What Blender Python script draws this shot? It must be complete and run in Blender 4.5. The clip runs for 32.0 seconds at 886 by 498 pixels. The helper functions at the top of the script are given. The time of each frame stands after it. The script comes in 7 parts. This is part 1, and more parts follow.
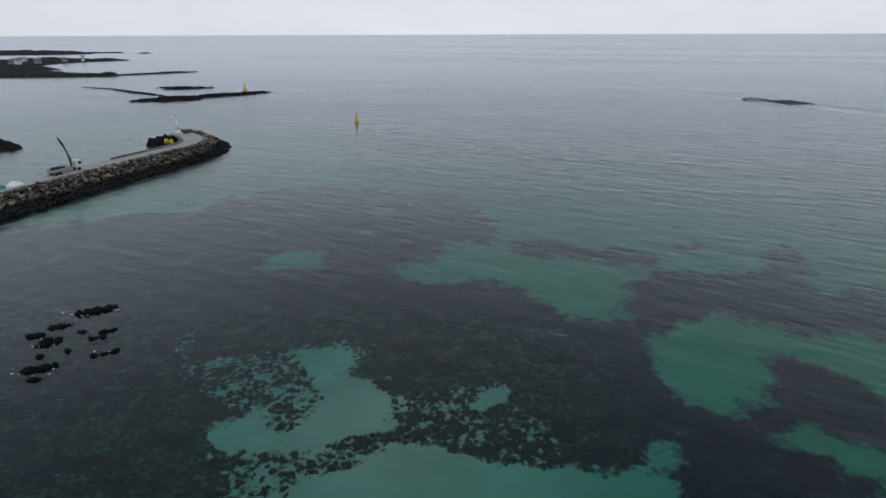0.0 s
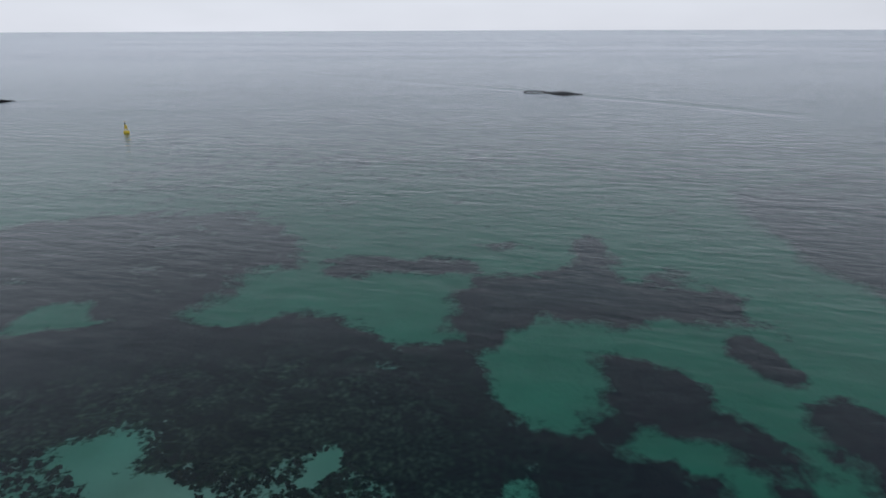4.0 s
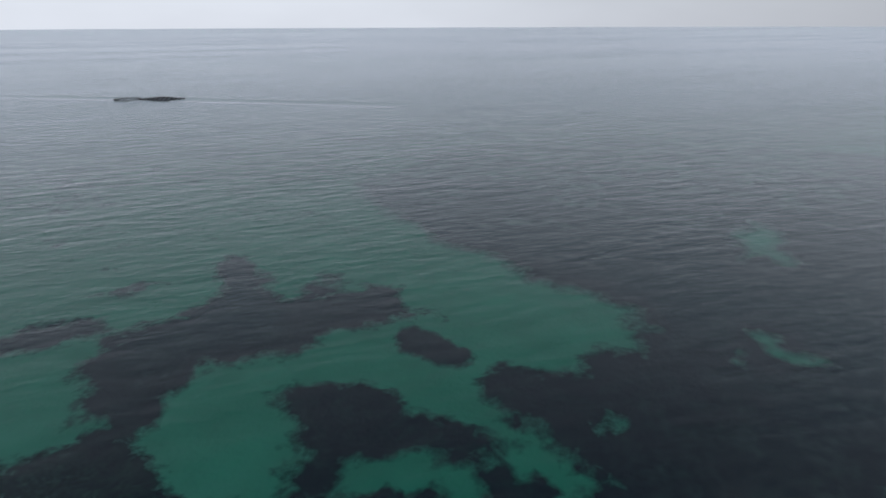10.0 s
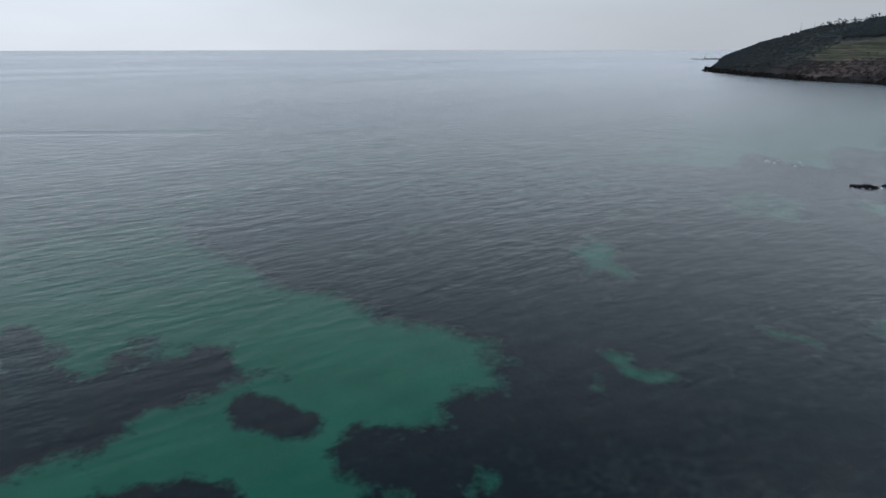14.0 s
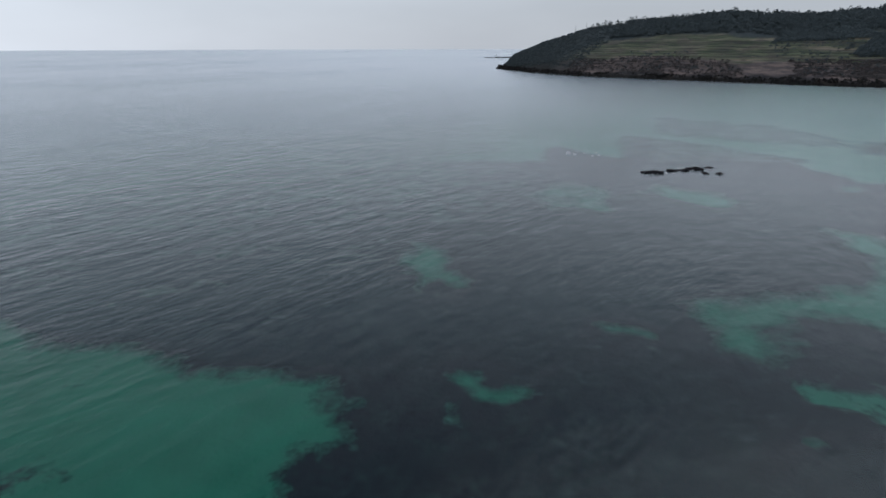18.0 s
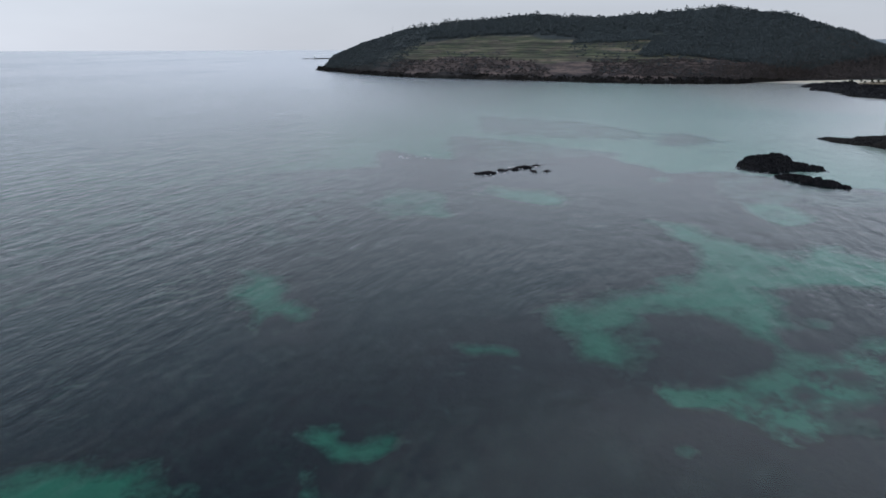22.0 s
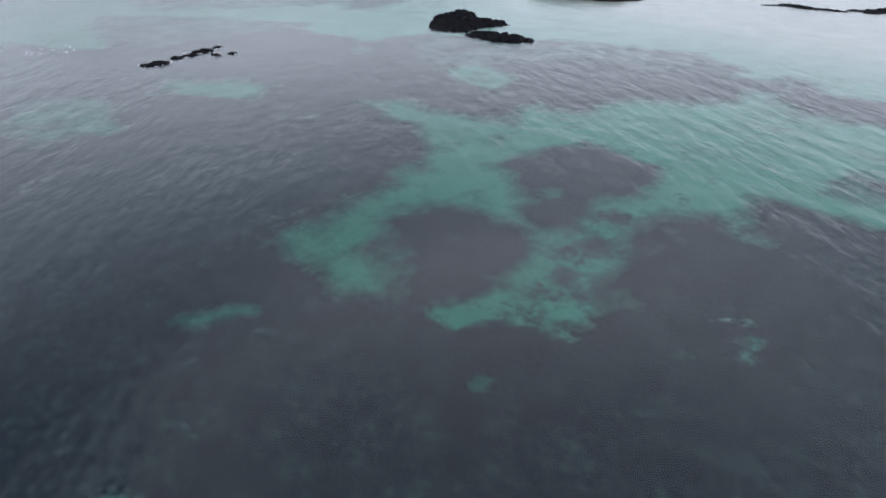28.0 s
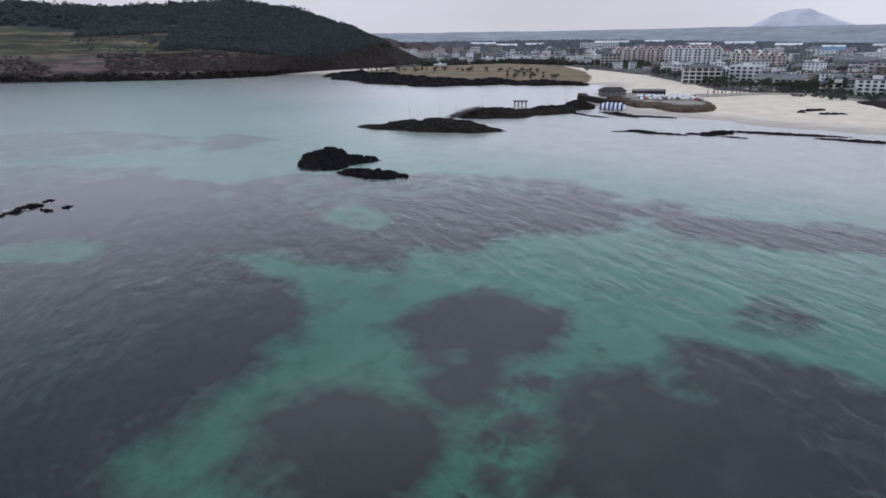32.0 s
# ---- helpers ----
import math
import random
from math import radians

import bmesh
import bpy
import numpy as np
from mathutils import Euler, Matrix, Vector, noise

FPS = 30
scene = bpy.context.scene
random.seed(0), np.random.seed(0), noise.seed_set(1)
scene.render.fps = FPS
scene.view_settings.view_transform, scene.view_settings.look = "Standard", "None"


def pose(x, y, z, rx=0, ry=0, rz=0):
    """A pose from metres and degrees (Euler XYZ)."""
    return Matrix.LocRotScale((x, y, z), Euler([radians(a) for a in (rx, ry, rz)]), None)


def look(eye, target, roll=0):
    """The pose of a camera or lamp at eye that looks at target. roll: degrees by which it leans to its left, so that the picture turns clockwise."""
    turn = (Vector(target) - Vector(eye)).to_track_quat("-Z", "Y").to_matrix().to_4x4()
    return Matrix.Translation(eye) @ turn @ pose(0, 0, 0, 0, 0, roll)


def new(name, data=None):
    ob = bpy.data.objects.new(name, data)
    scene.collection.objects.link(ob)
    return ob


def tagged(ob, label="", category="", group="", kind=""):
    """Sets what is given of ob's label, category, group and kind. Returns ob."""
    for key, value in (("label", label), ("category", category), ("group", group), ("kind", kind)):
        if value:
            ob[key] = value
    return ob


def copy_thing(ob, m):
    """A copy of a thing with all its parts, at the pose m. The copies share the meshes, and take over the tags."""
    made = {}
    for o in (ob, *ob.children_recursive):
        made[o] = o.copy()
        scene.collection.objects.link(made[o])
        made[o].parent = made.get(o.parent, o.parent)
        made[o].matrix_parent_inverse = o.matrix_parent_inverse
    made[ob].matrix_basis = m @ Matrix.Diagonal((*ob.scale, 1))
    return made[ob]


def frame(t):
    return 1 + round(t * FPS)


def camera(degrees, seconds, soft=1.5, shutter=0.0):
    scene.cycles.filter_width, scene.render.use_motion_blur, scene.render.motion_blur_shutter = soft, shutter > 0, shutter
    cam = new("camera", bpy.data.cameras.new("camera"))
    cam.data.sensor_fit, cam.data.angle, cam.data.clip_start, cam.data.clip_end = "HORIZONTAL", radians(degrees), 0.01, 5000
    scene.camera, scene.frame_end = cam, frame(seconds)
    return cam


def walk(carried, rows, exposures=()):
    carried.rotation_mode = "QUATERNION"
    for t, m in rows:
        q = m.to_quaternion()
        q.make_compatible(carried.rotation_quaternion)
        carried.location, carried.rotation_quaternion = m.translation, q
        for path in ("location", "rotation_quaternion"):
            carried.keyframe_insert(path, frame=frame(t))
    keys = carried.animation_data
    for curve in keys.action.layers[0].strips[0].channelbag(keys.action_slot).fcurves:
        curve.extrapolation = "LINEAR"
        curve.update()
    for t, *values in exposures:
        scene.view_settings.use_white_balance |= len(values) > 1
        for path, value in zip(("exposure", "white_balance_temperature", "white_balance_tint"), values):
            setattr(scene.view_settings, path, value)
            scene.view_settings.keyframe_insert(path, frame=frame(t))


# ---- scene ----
# ---------------------------------------------------------------- camera
cam = camera(71.45, 32.0, soft=1.6)
walk(cam, [
    (0, pose(0.00, 0.00, 45.00, 70.61, 0.17, -0.06)),
    (0.5, pose(-0.03, 1.44, 45.04, 70.55, 0.16, -1.73)),
    (1, pose(-0.01, 3.06, 45.03, 70.51, 0.17, -4.20)),
    (1.5, pose(0.07, 4.78, 44.98, 70.48, 0.15, -6.76)),
    (2, pose(0.26, 6.30, 45.03, 70.44, 0.16, -9.26)),
    (2.5, pose(0.37, 7.69, 45.18, 70.41, 0.18, -11.61)),
    (3, pose(0.68, 9.45, 45.16, 70.37, 0.21, -13.97)),
    (3.5, pose(0.95, 11.01, 45.20, 70.34, 0.21, -16.24)),
    (5.5, pose(2.35, 17.06, 45.60, 70.15, 0.10, -26.45)),
    (6, pose(2.95, 18.70, 45.52, 70.18, 0.17, -28.55)),
    (6.5, pose(3.49, 20.01, 45.71, 70.11, 0.20, -30.36)),
    (7, pose(3.87, 20.94, 45.72, 70.07, 0.19, -32.13)),
    (7.5, pose(4.25, 21.08, 45.66, 70.05, 0.40, -35.54)),
    (8, pose(4.27, 21.07, 45.71, 70.05, 0.40, -39.51)),
    (8.5, pose(4.19, 21.24, 45.73, 70.05, 0.32, -43.50)),
    (9, pose(4.33, 21.45, 45.57, 70.07, 0.14, -47.44)),
    (9.5, pose(4.54, 21.70, 45.52, 70.10, 0.10, -50.63)),
    (10, pose(5.07, 22.03, 45.53, 70.03, 0.21, -53.69)),
    (10.5, pose(6.11, 22.45, 45.38, 70.02, 0.26, -57.20)),
    (11, pose(7.03, 23.18, 45.17, 70.11, 0.16, -59.89)),
    (11.5, pose(7.88, 23.88, 45.29, 70.55, 0.11, -61.68)),
    (12, pose(8.95, 24.60, 45.44, 71.07, 0.08, -62.97)),
    (12.5, pose(10.22, 25.05, 45.33, 71.87, 0.14, -64.08)),
    (13, pose(11.44, 25.68, 45.24, 71.90, 0.12, -65.52)),
    (13.5, pose(12.68, 26.30, 45.29, 71.92, 0.12, -66.97)),
    (14, pose(14.03, 26.87, 45.30, 71.90, 0.05, -68.91)),
    (14.5, pose(15.51, 27.52, 45.18, 71.87, 0.05, -71.91)),
    (15, pose(16.82, 28.05, 45.07, 71.86, 0.10, -74.39)),
    (15.5, pose(18.14, 28.49, 45.00, 71.92, 0.19, -76.70)),
    (17.5, pose(23.95, 30.36, 44.98, 71.88, 0.18, -83.69)),
    (18, pose(25.52, 30.87, 44.98, 71.83, 0.15, -86.37)),
    (18.5, pose(26.96, 31.20, 45.01, 71.83, 0.14, -88.08)),
    (19, pose(28.26, 31.37, 45.09, 71.85, 0.16, -90.27)),
    (19.5, pose(29.74, 31.52, 45.13, 71.82, 0.18, -92.68)),
    (20, pose(31.32, 31.79, 45.07, 71.84, 0.17, -95.25)),
    (20.5, pose(32.79, 31.85, 45.11, 71.84, 0.13, -98.28)),
    (21, pose(34.34, 31.93, 45.14, 71.84, 0.11, -100.40)),
    (21.5, pose(35.70, 31.91, 45.24, 71.85, 0.13, -101.64)),
    (22, pose(37.30, 31.71, 45.21, 71.87, 0.15, -102.35)),
    (22.5, pose(38.98, 31.69, 45.17, 71.87, 0.09, -103.12)),
    (23, pose(40.65, 31.54, 45.18, 70.50, 0.06, -103.55)),
    (23.5, pose(42.25, 31.26, 45.19, 68.25, 0.03, -103.79)),
    (24, pose(43.92, 30.95, 45.20, 66.78, -0.00, -104.61)),
    (24.5, pose(45.45, 30.53, 45.20, 65.36, 0.06, -107.90)),
    (25, pose(46.76, 30.15, 45.25, 63.99, 0.15, -111.93)),
    (25.5, pose(48.24, 29.79, 45.36, 62.61, 0.20, -116.17)),
    (26, pose(49.71, 29.44, 45.46, 61.41, 0.16, -120.24)),
    (26.5, pose(51.44, 28.99, 45.38, 60.54, 0.10, -123.38)),
    (28.5, pose(59.10, 24.12, 44.13, 60.52, 0.15, -133.19)),
    (29, pose(60.88, 22.85, 44.05, 61.28, 0.21, -135.37)),
    (29.5, pose(62.75, 21.59, 44.04, 62.95, 0.24, -137.22)),
    (30, pose(64.69, 20.03, 44.01, 65.05, 0.26, -139.00)),
    (30.5, pose(66.30, 18.53, 44.09, 66.61, 0.29, -140.64)),
    (31, pose(68.03, 17.01, 44.21, 68.15, 0.32, -141.93)),
    (31.5, pose(69.53, 15.19, 44.24, 69.66, 0.36, -142.62)),
    (32, pose(71.03, 13.27, 44.30, 71.16, 0.35, -142.98)),
], exposures=[(0.0, 0.08, 6320, 10), (6.0, 0.08, 6280, 10), (12.0, 0.18, 6200, 8), (15.0, 0.2, 6160, 7), (20.0, 0.3, 6120, 8), (23.0, 0.58, 6160, 10), (26.0, 1.02, 6200, 12), (29.0, 1.0, 6210, 14), (32.0, 0.62, 6230, 17)])

# ---------------------------------------------------------------- sky and sun
SUN_YAW, SUN_EL = radians(-145), radians(68)
world = bpy.data.worlds.new("overcast_sky")
scene.world = world
world.use_nodes = True
wt = world.node_tree
wt.nodes.clear()


def wnode(kind, **kw):
    n = wt.nodes.new(kind)
    for k, v in kw.items():
        n.inputs[k].default_value = v
    return n


sky = wt.nodes.new("ShaderNodeTexSky")
sky.sky_type, sky.sun_disc = "NISHITA", False
sky.sun_elevation, sky.sun_rotation = SUN_EL, -SUN_YAW
sky_bg = wnode("ShaderNodeBackground", Strength=0.07)
wt.links.new(sky.outputs[0], sky_bg.inputs["Color"])
wco = wt.nodes.new("ShaderNodeTexCoord")
wmap = wt.nodes.new("ShaderNodeMapping")
wmap.inputs["Scale"].default_value = (1.0, 1.0, 3.2)
wt.links.new(wco.outputs["Generated"], wmap.inputs["Vector"])
wnoise = wnode("ShaderNodeTexNoise", Scale=1.7, Detail=5.0, Roughness=0.5)
wt.links.new(wmap.outputs[0], wnoise.inputs["Vector"])
wsep = wt.nodes.new("ShaderNodeSeparateXYZ")
wt.links.new(wco.outputs["Generated"], wsep.inputs[0])
wramp = wt.nodes.new("ShaderNodeValToRGB")
wramp.color_ramp.elements[0].position, wramp.color_ramp.elements[0].color = 0.0, (0.72, 0.735, 0.79, 1)
wramp.color_ramp.elements[1].position, wramp.color_ramp.elements[1].color = 0.75, (0.165, 0.215, 0.31, 1)
wmid = wramp.color_ramp.elements.new(0.3)
wmid.color = (0.60, 0.65, 0.70, 1)
wt.links.new(wsep.outputs["Z"], wramp.inputs[0])
wmul = wt.nodes.new("ShaderNodeMapRange")
wmul.inputs["From Min"].default_value, wmul.inputs["From Max"].default_value = 0.25, 0.75
wmul.inputs["To Min"].default_value, wmul.inputs["To Max"].default_value = 0.86, 1.08
wt.links.new(wnoise.outputs[0], wmul.inputs["Value"])
# the cloud is thinner and brighter over the open sea than over the headland and the town
wdot = wt.nodes.new("ShaderNodeVectorMath")
wdot.operation = "DOT_PRODUCT"
wdot.inputs[1].default_value = (0.77, -0.64, 0.0)
wt.links.new(wco.outputs["Generated"], wdot.inputs[0])
wside = wt.nodes.new("ShaderNodeMapRange")
wside.interpolation_type = "SMOOTHSTEP"
wside.inputs["From Min"].default_value, wside.inputs["From Max"].default_value = 0.05, 0.92
wside.inputs["To Min"].default_value, wside.inputs["To Max"].default_value = 1.05, 0.57
wt.links.new(wdot.outputs["Value"], wside.inputs["Value"])
whigh = wt.nodes.new("ShaderNodeMapRange")
whigh.interpolation_type = "SMOOTHSTEP"
whigh.inputs["From Min"].default_value, whigh.inputs["From Max"].default_value = 0.05, 0.14
wt.links.new(wsep.outputs["Z"], whigh.inputs["Value"])
wlow = wt.nodes.new("ShaderNodeMix")
wt.links.new(whigh.outputs[0], wlow.inputs[0])
wt.links.new(wside.outputs[0], wlow.inputs[2])
wlow.inputs[3].default_value = 1.0
wtwo = wt.nodes.new("ShaderNodeMath")
wtwo.operation = "MULTIPLY"
wt.links.new(wmul.outputs[0], wtwo.inputs[0])
wt.links.new(wlow.outputs[0], wtwo.inputs[1])
cloud_bg = wt.nodes.new("ShaderNodeBackground")
wt.links.new(wramp.outputs[0], cloud_bg.inputs["Color"])
wt.links.new(wtwo.outputs[0], cloud_bg.inputs["Strength"])
wmix = wnode("ShaderNodeMixShader", Fac=0.93)
wt.links.new(sky_bg.outputs[0], wmix.inputs[1])
wt.links.new(cloud_bg.outputs[0], wmix.inputs[2])
wout = wt.nodes.new("ShaderNodeOutputWorld")
wt.links.new(wmix.outputs[0], wout.inputs[0])

sun = new("sun", bpy.data.lights.new("sun", "SUN"))
sun.data.energy, sun.data.angle, sun.data.color = 0.72, radians(80), (0.97, 0.98, 1.0)
sun.matrix_world = look((0, 0, 0), (math.sin(SUN_YAW) * math.cos(SUN_EL), -math.cos(SUN_YAW) * math.cos(SUN_EL), -math.sin(SUN_EL)))

# ---------------------------------------------------------------- materials
class Mat:
    """A node material under construction."""

    def __init__(self, name):
        self.m = bpy.data.materials.new(name)
        self.m.use_nodes = True
        self.t = self.m.node_tree
        self.b = self.t.nodes["Principled BSDF"]
        self.out = self.t.nodes["Material Output"]
        self.co = self.t.nodes.new("ShaderNodeNewGeometry").outputs["Position"]

    def n(self, kind, **kw):
        node = self.t.nodes.new(kind)
        for k, v in kw.items():
            node.inputs[k.replace("_", " ")].default_value = v
        return node

    def link(self, a, b):
        self.t.links.new(a, b)

    def noise(self, scale, detail=4.0, rough=0.55, stretch=None, turn=0.0, dist=0.0):
        node = self.n("ShaderNodeTexNoise", Scale=scale, Detail=detail, Roughness=rough, Distortion=dist)
        src = self.co
        if stretch:
            mp = self.t.nodes.new("ShaderNodeMapping")
            mp.vector_type = "TEXTURE"
            mp.inputs["Rotation"].default_value = (0, 0, radians(turn))
            mp.inputs["Scale"].default_value = stretch
            self.link(src, mp.inputs["Vector"])
            src = mp.outputs[0]
        self.link(src, node.inputs["Vector"])
        return node.outputs[0]

    def ramp(self, src, stops):
        r = self.t.nodes.new("ShaderNodeValToRGB")
        els = r.color_ramp.elements
        while len(els) < len(stops):
            els.new(0.5)
        for e, (p, c) in zip(els, stops):
            e.position, e.color = p, (*c, 1) if not isinstance(c, (int, float)) else (c, c, c, 1)
        self.link(src, r.inputs[0])
        return r.outputs[0]

    def mix(self, fac, a, b, mode="MIX"):
        x = self.t.nodes.new("ShaderNodeMix")
        x.data_type, x.blend_type = "RGBA", mode
        for i, v in ((0, fac), (6, a), (7, b)):
            s = x.inputs[i]
            if isinstance(v, bpy.types.NodeSocket):
                self.link(v, s)
            elif isinstance(v, (int, float)):
                s.default_value = v if i == 0 else (v, v, v, 1)
            else:
                s.default_value = (*v, 1)
        return x.outputs[2]

    def math(self, op, a, b=0.0, clamp=False):
        x = self.t.nodes.new("ShaderNodeMath")
        x.operation, x.use_clamp = op, clamp
        for s, v in zip(x.inputs, (a, b)):
            if isinstance(v, bpy.types.NodeSocket):
                self.link(v, s)
            else:
                s.default_value = v
        return x.outputs[0]

    def attr(self, name):
        a = self.t.nodes.new("ShaderNodeAttribute")
        a.attribute_name = name
        return a.outputs["Fac"]

    def rnd(self):
        return self.t.nodes.new("ShaderNodeObjectInfo").outputs["Random"]

    def island(self):
        return self.t.nodes.new("ShaderNodeNewGeometry").outputs["Random Per Island"]

    def up(self):
        s = self.t.nodes.new("ShaderNodeSeparateXYZ")
        self.link(self.t.nodes.new("ShaderNodeNewGeometry").outputs["Normal"], s.inputs[0])
        return s.outputs["Z"]

    def height(self):
        s = self.t.nodes.new("ShaderNodeSeparateXYZ")
        self.link(self.co, s.inputs[0])
        return s.outputs["Z"]

    def bump(self, src, strength=0.3, distance=0.1):
        b = self.n("ShaderNodeBump", Strength=strength, Distance=distance)
        self.link(src, b.inputs["Height"])
        self.link(b.outputs[0], self.b.inputs["Normal"])
        return b.outputs[0]

    def done(self, color, rough=0.8, metal=0.0, spec=0.5):
        for s, v in ((self.b.inputs["Base Color"], color), (self.b.inputs["Roughness"], rough)):
            if isinstance(v, bpy.types.NodeSocket):
                self.link(v, s)
            else:
                s.default_value = v if isinstance(v, (int, float)) else (*v, 1)
        self.b.inputs["Metallic"].default_value = metal
        self.b.inputs["Specular IOR Level"].default_value = spec
        return self.m


def worn(name, a, b, scale=0.6, rough=0.8, bump=0.2, metal=0.0, vary=0.12, spec=0.4, fine=9.0):
    """A painted, stony or weathered surface: two tones, stains, fine grain and a small shift from piece to piece."""
    k = Mat(name)
    big = k.ramp(k.noise(scale, 4), [(0.35, a), (0.65, b)])
    grain = k.ramp(k.noise(fine, 3), [(0.3, 0.82), (0.7, 1.12)])
    c = k.mix(1.0, big, grain, "MULTIPLY")
    if vary:
        c = k.mix(1.0, c, k.ramp(k.rnd(), [(0, 1 - vary), (1, 1 + vary)]), "MULTIPLY")
    if bump:
        k.bump(k.noise(fine, 4), bump, 0.03)
    return k.done(c, rough, metal, spec)


def make_water():
    k = Mat("sea_water")
    t = k.t
    # trains of wind ripples and a fine chop
    r0 = k.noise(0.22, 2, 0.5, (2.7, 1.0, 1.0), -31)
    r1 = k.noise(0.5, 3, 0.6, (2.6, 1.0, 1.0), -38)
    r2 = k.noise(1.1, 3, 0.65, (2.2, 1.0, 1.0), -56)
    r3 = k.noise(2.6, 2, 0.5, (1.8, 1.0, 1.0), -14)
    calm = k.ramp(k.noise(0.02, 3, 0.5, (2.6, 1.0, 1.0), -20), [(0.35, 0.6), (0.62, 1.0)])
    h = k.math("ADD", k.math("ADD", k.math("MULTIPLY", r0, 0.80), k.math("MULTIPLY", r1, 0.46)), k.math("ADD", k.math("MULTIPLY", r2, 0.14), k.math("MULTIPLY", r3, 0.026)))
    # long slicks on the open sea, and one drawn-out current line beside the fish farm
    slick = k.ramp(k.noise(0.0035, 3, 0.5, (7.0, 1.0, 1.0), -24), [(0.42, 0.55), (0.56, 1.0)])
    xyz = t.nodes.new("ShaderNodeSeparateXYZ")
    k.link(k.co, xyz.inputs[0])
    yk = k.math("SUBTRACT", xyz.outputs["Y"], 550.0)
    line = k.math("ADD", k.math("MULTIPLY", yk, -0.525), k.math("MULTIPLY", k.math("MULTIPLY", yk, yk), -0.00019))
    off = k.math("ABSOLUTE", k.math("ADD", k.math("SUBTRACT", k.math("SUBTRACT", xyz.outputs["X"], 169.0), line), k.math("MULTIPLY", k.noise(0.02, 3), 10.0)))
    band = k.ramp(k.math("MULTIPLY", k.math("ADD", off, -5.0), 0.1), [(0.1, 0.35), (0.6, 1.0)])
    reach = k.ramp(k.math("DIVIDE", xyz.outputs["Y"], 1000.0), [(0.24, 1.0), (0.30, 0.0), (0.85, 0.0), (0.95, 1.0)])
    calm = k.math("MULTIPLY", calm, k.math("MULTIPLY", slick, k.math("MAXIMUM", band, reach)))
    calm = k.math("MULTIPLY", calm, k.attr("ruffle"))
    # the shoals are sheltered and glassy, the open water ruffled
    d = k.attr("depth")
    h = k.math("MULTIPLY", h, k.math("MULTIPLY", calm, k.ramp(k.math("MULTIPLY", d, 0.25), [(0.01, 0.45), (0.06, 0.6), (0.16, 0.8), (0.28, 0.95), (0.5, 1.0)])))
    bump = k.n("ShaderNodeBump", Strength=1.0, Distance=0.66)
    k.link(h, bump.inputs["Height"])
    fres = k.n("ShaderNodeFresnel", IOR=1.33)
    k.link(bump.outputs[0], fres.inputs["Normal"])
    gloss = k.n("ShaderNodeBsdfGlossy")
    k.link(k.attr("chop"), gloss.inputs["Roughness"])
    gloss.inputs["Color"].default_value = (0.97, 0.97, 1.0, 1)
    k.link(bump.outputs[0], gloss.inputs["Normal"])
    # light lost in the water on the way through: the deeper, the greener
    tint = t.nodes.new("ShaderNodeCombineXYZ")
    for i, a in enumerate((1.28, 0.345, 0.505)):
        k.link(k.math("POWER", math.exp(-a), d), tint.inputs[i])
    clear = t.nodes.new("ShaderNodeBsdfTransparent")
    k.link(tint.outputs[0], clear.inputs["Color"])
    # daylight scattered back by the water itself, more where it is deep
    murk = k.n("ShaderNodeBsdfDiffuse")
    k.link(k.ramp(k.math("MULTIPLY", d, 0.2), [(0.0, (0.0, 0.0, 0.0)), (0.28, (0.0008, 0.0028, 0.0054)), (0.5, (0.004, 0.016, 0.020)), (1.0, (0.010, 0.052, 0.060))]), murk.inputs["Color"])
    body = t.nodes.new("ShaderNodeAddShader")
    k.link(clear.outputs[0], body.inputs[0])
    k.link(murk.outputs[0], body.inputs[1])
    mixs = t.nodes.new("ShaderNodeMixShader")
    # ruffled facets mirror less at a low angle than a flat sheet would
    k.link(k.math("MULTIPLY", fres.outputs[0], k.math("SUBTRACT", 1.08, k.math("MULTIPLY", k.attr("chop"), 0.75)), True), mixs.inputs[0])
    k.link(body.outputs[0], mixs.inputs[1])
    k.link(gloss.outputs[0], mixs.inputs[2])
    k.link(mixs.outputs[0], k.out.inputs["Surface"])
    return k.m


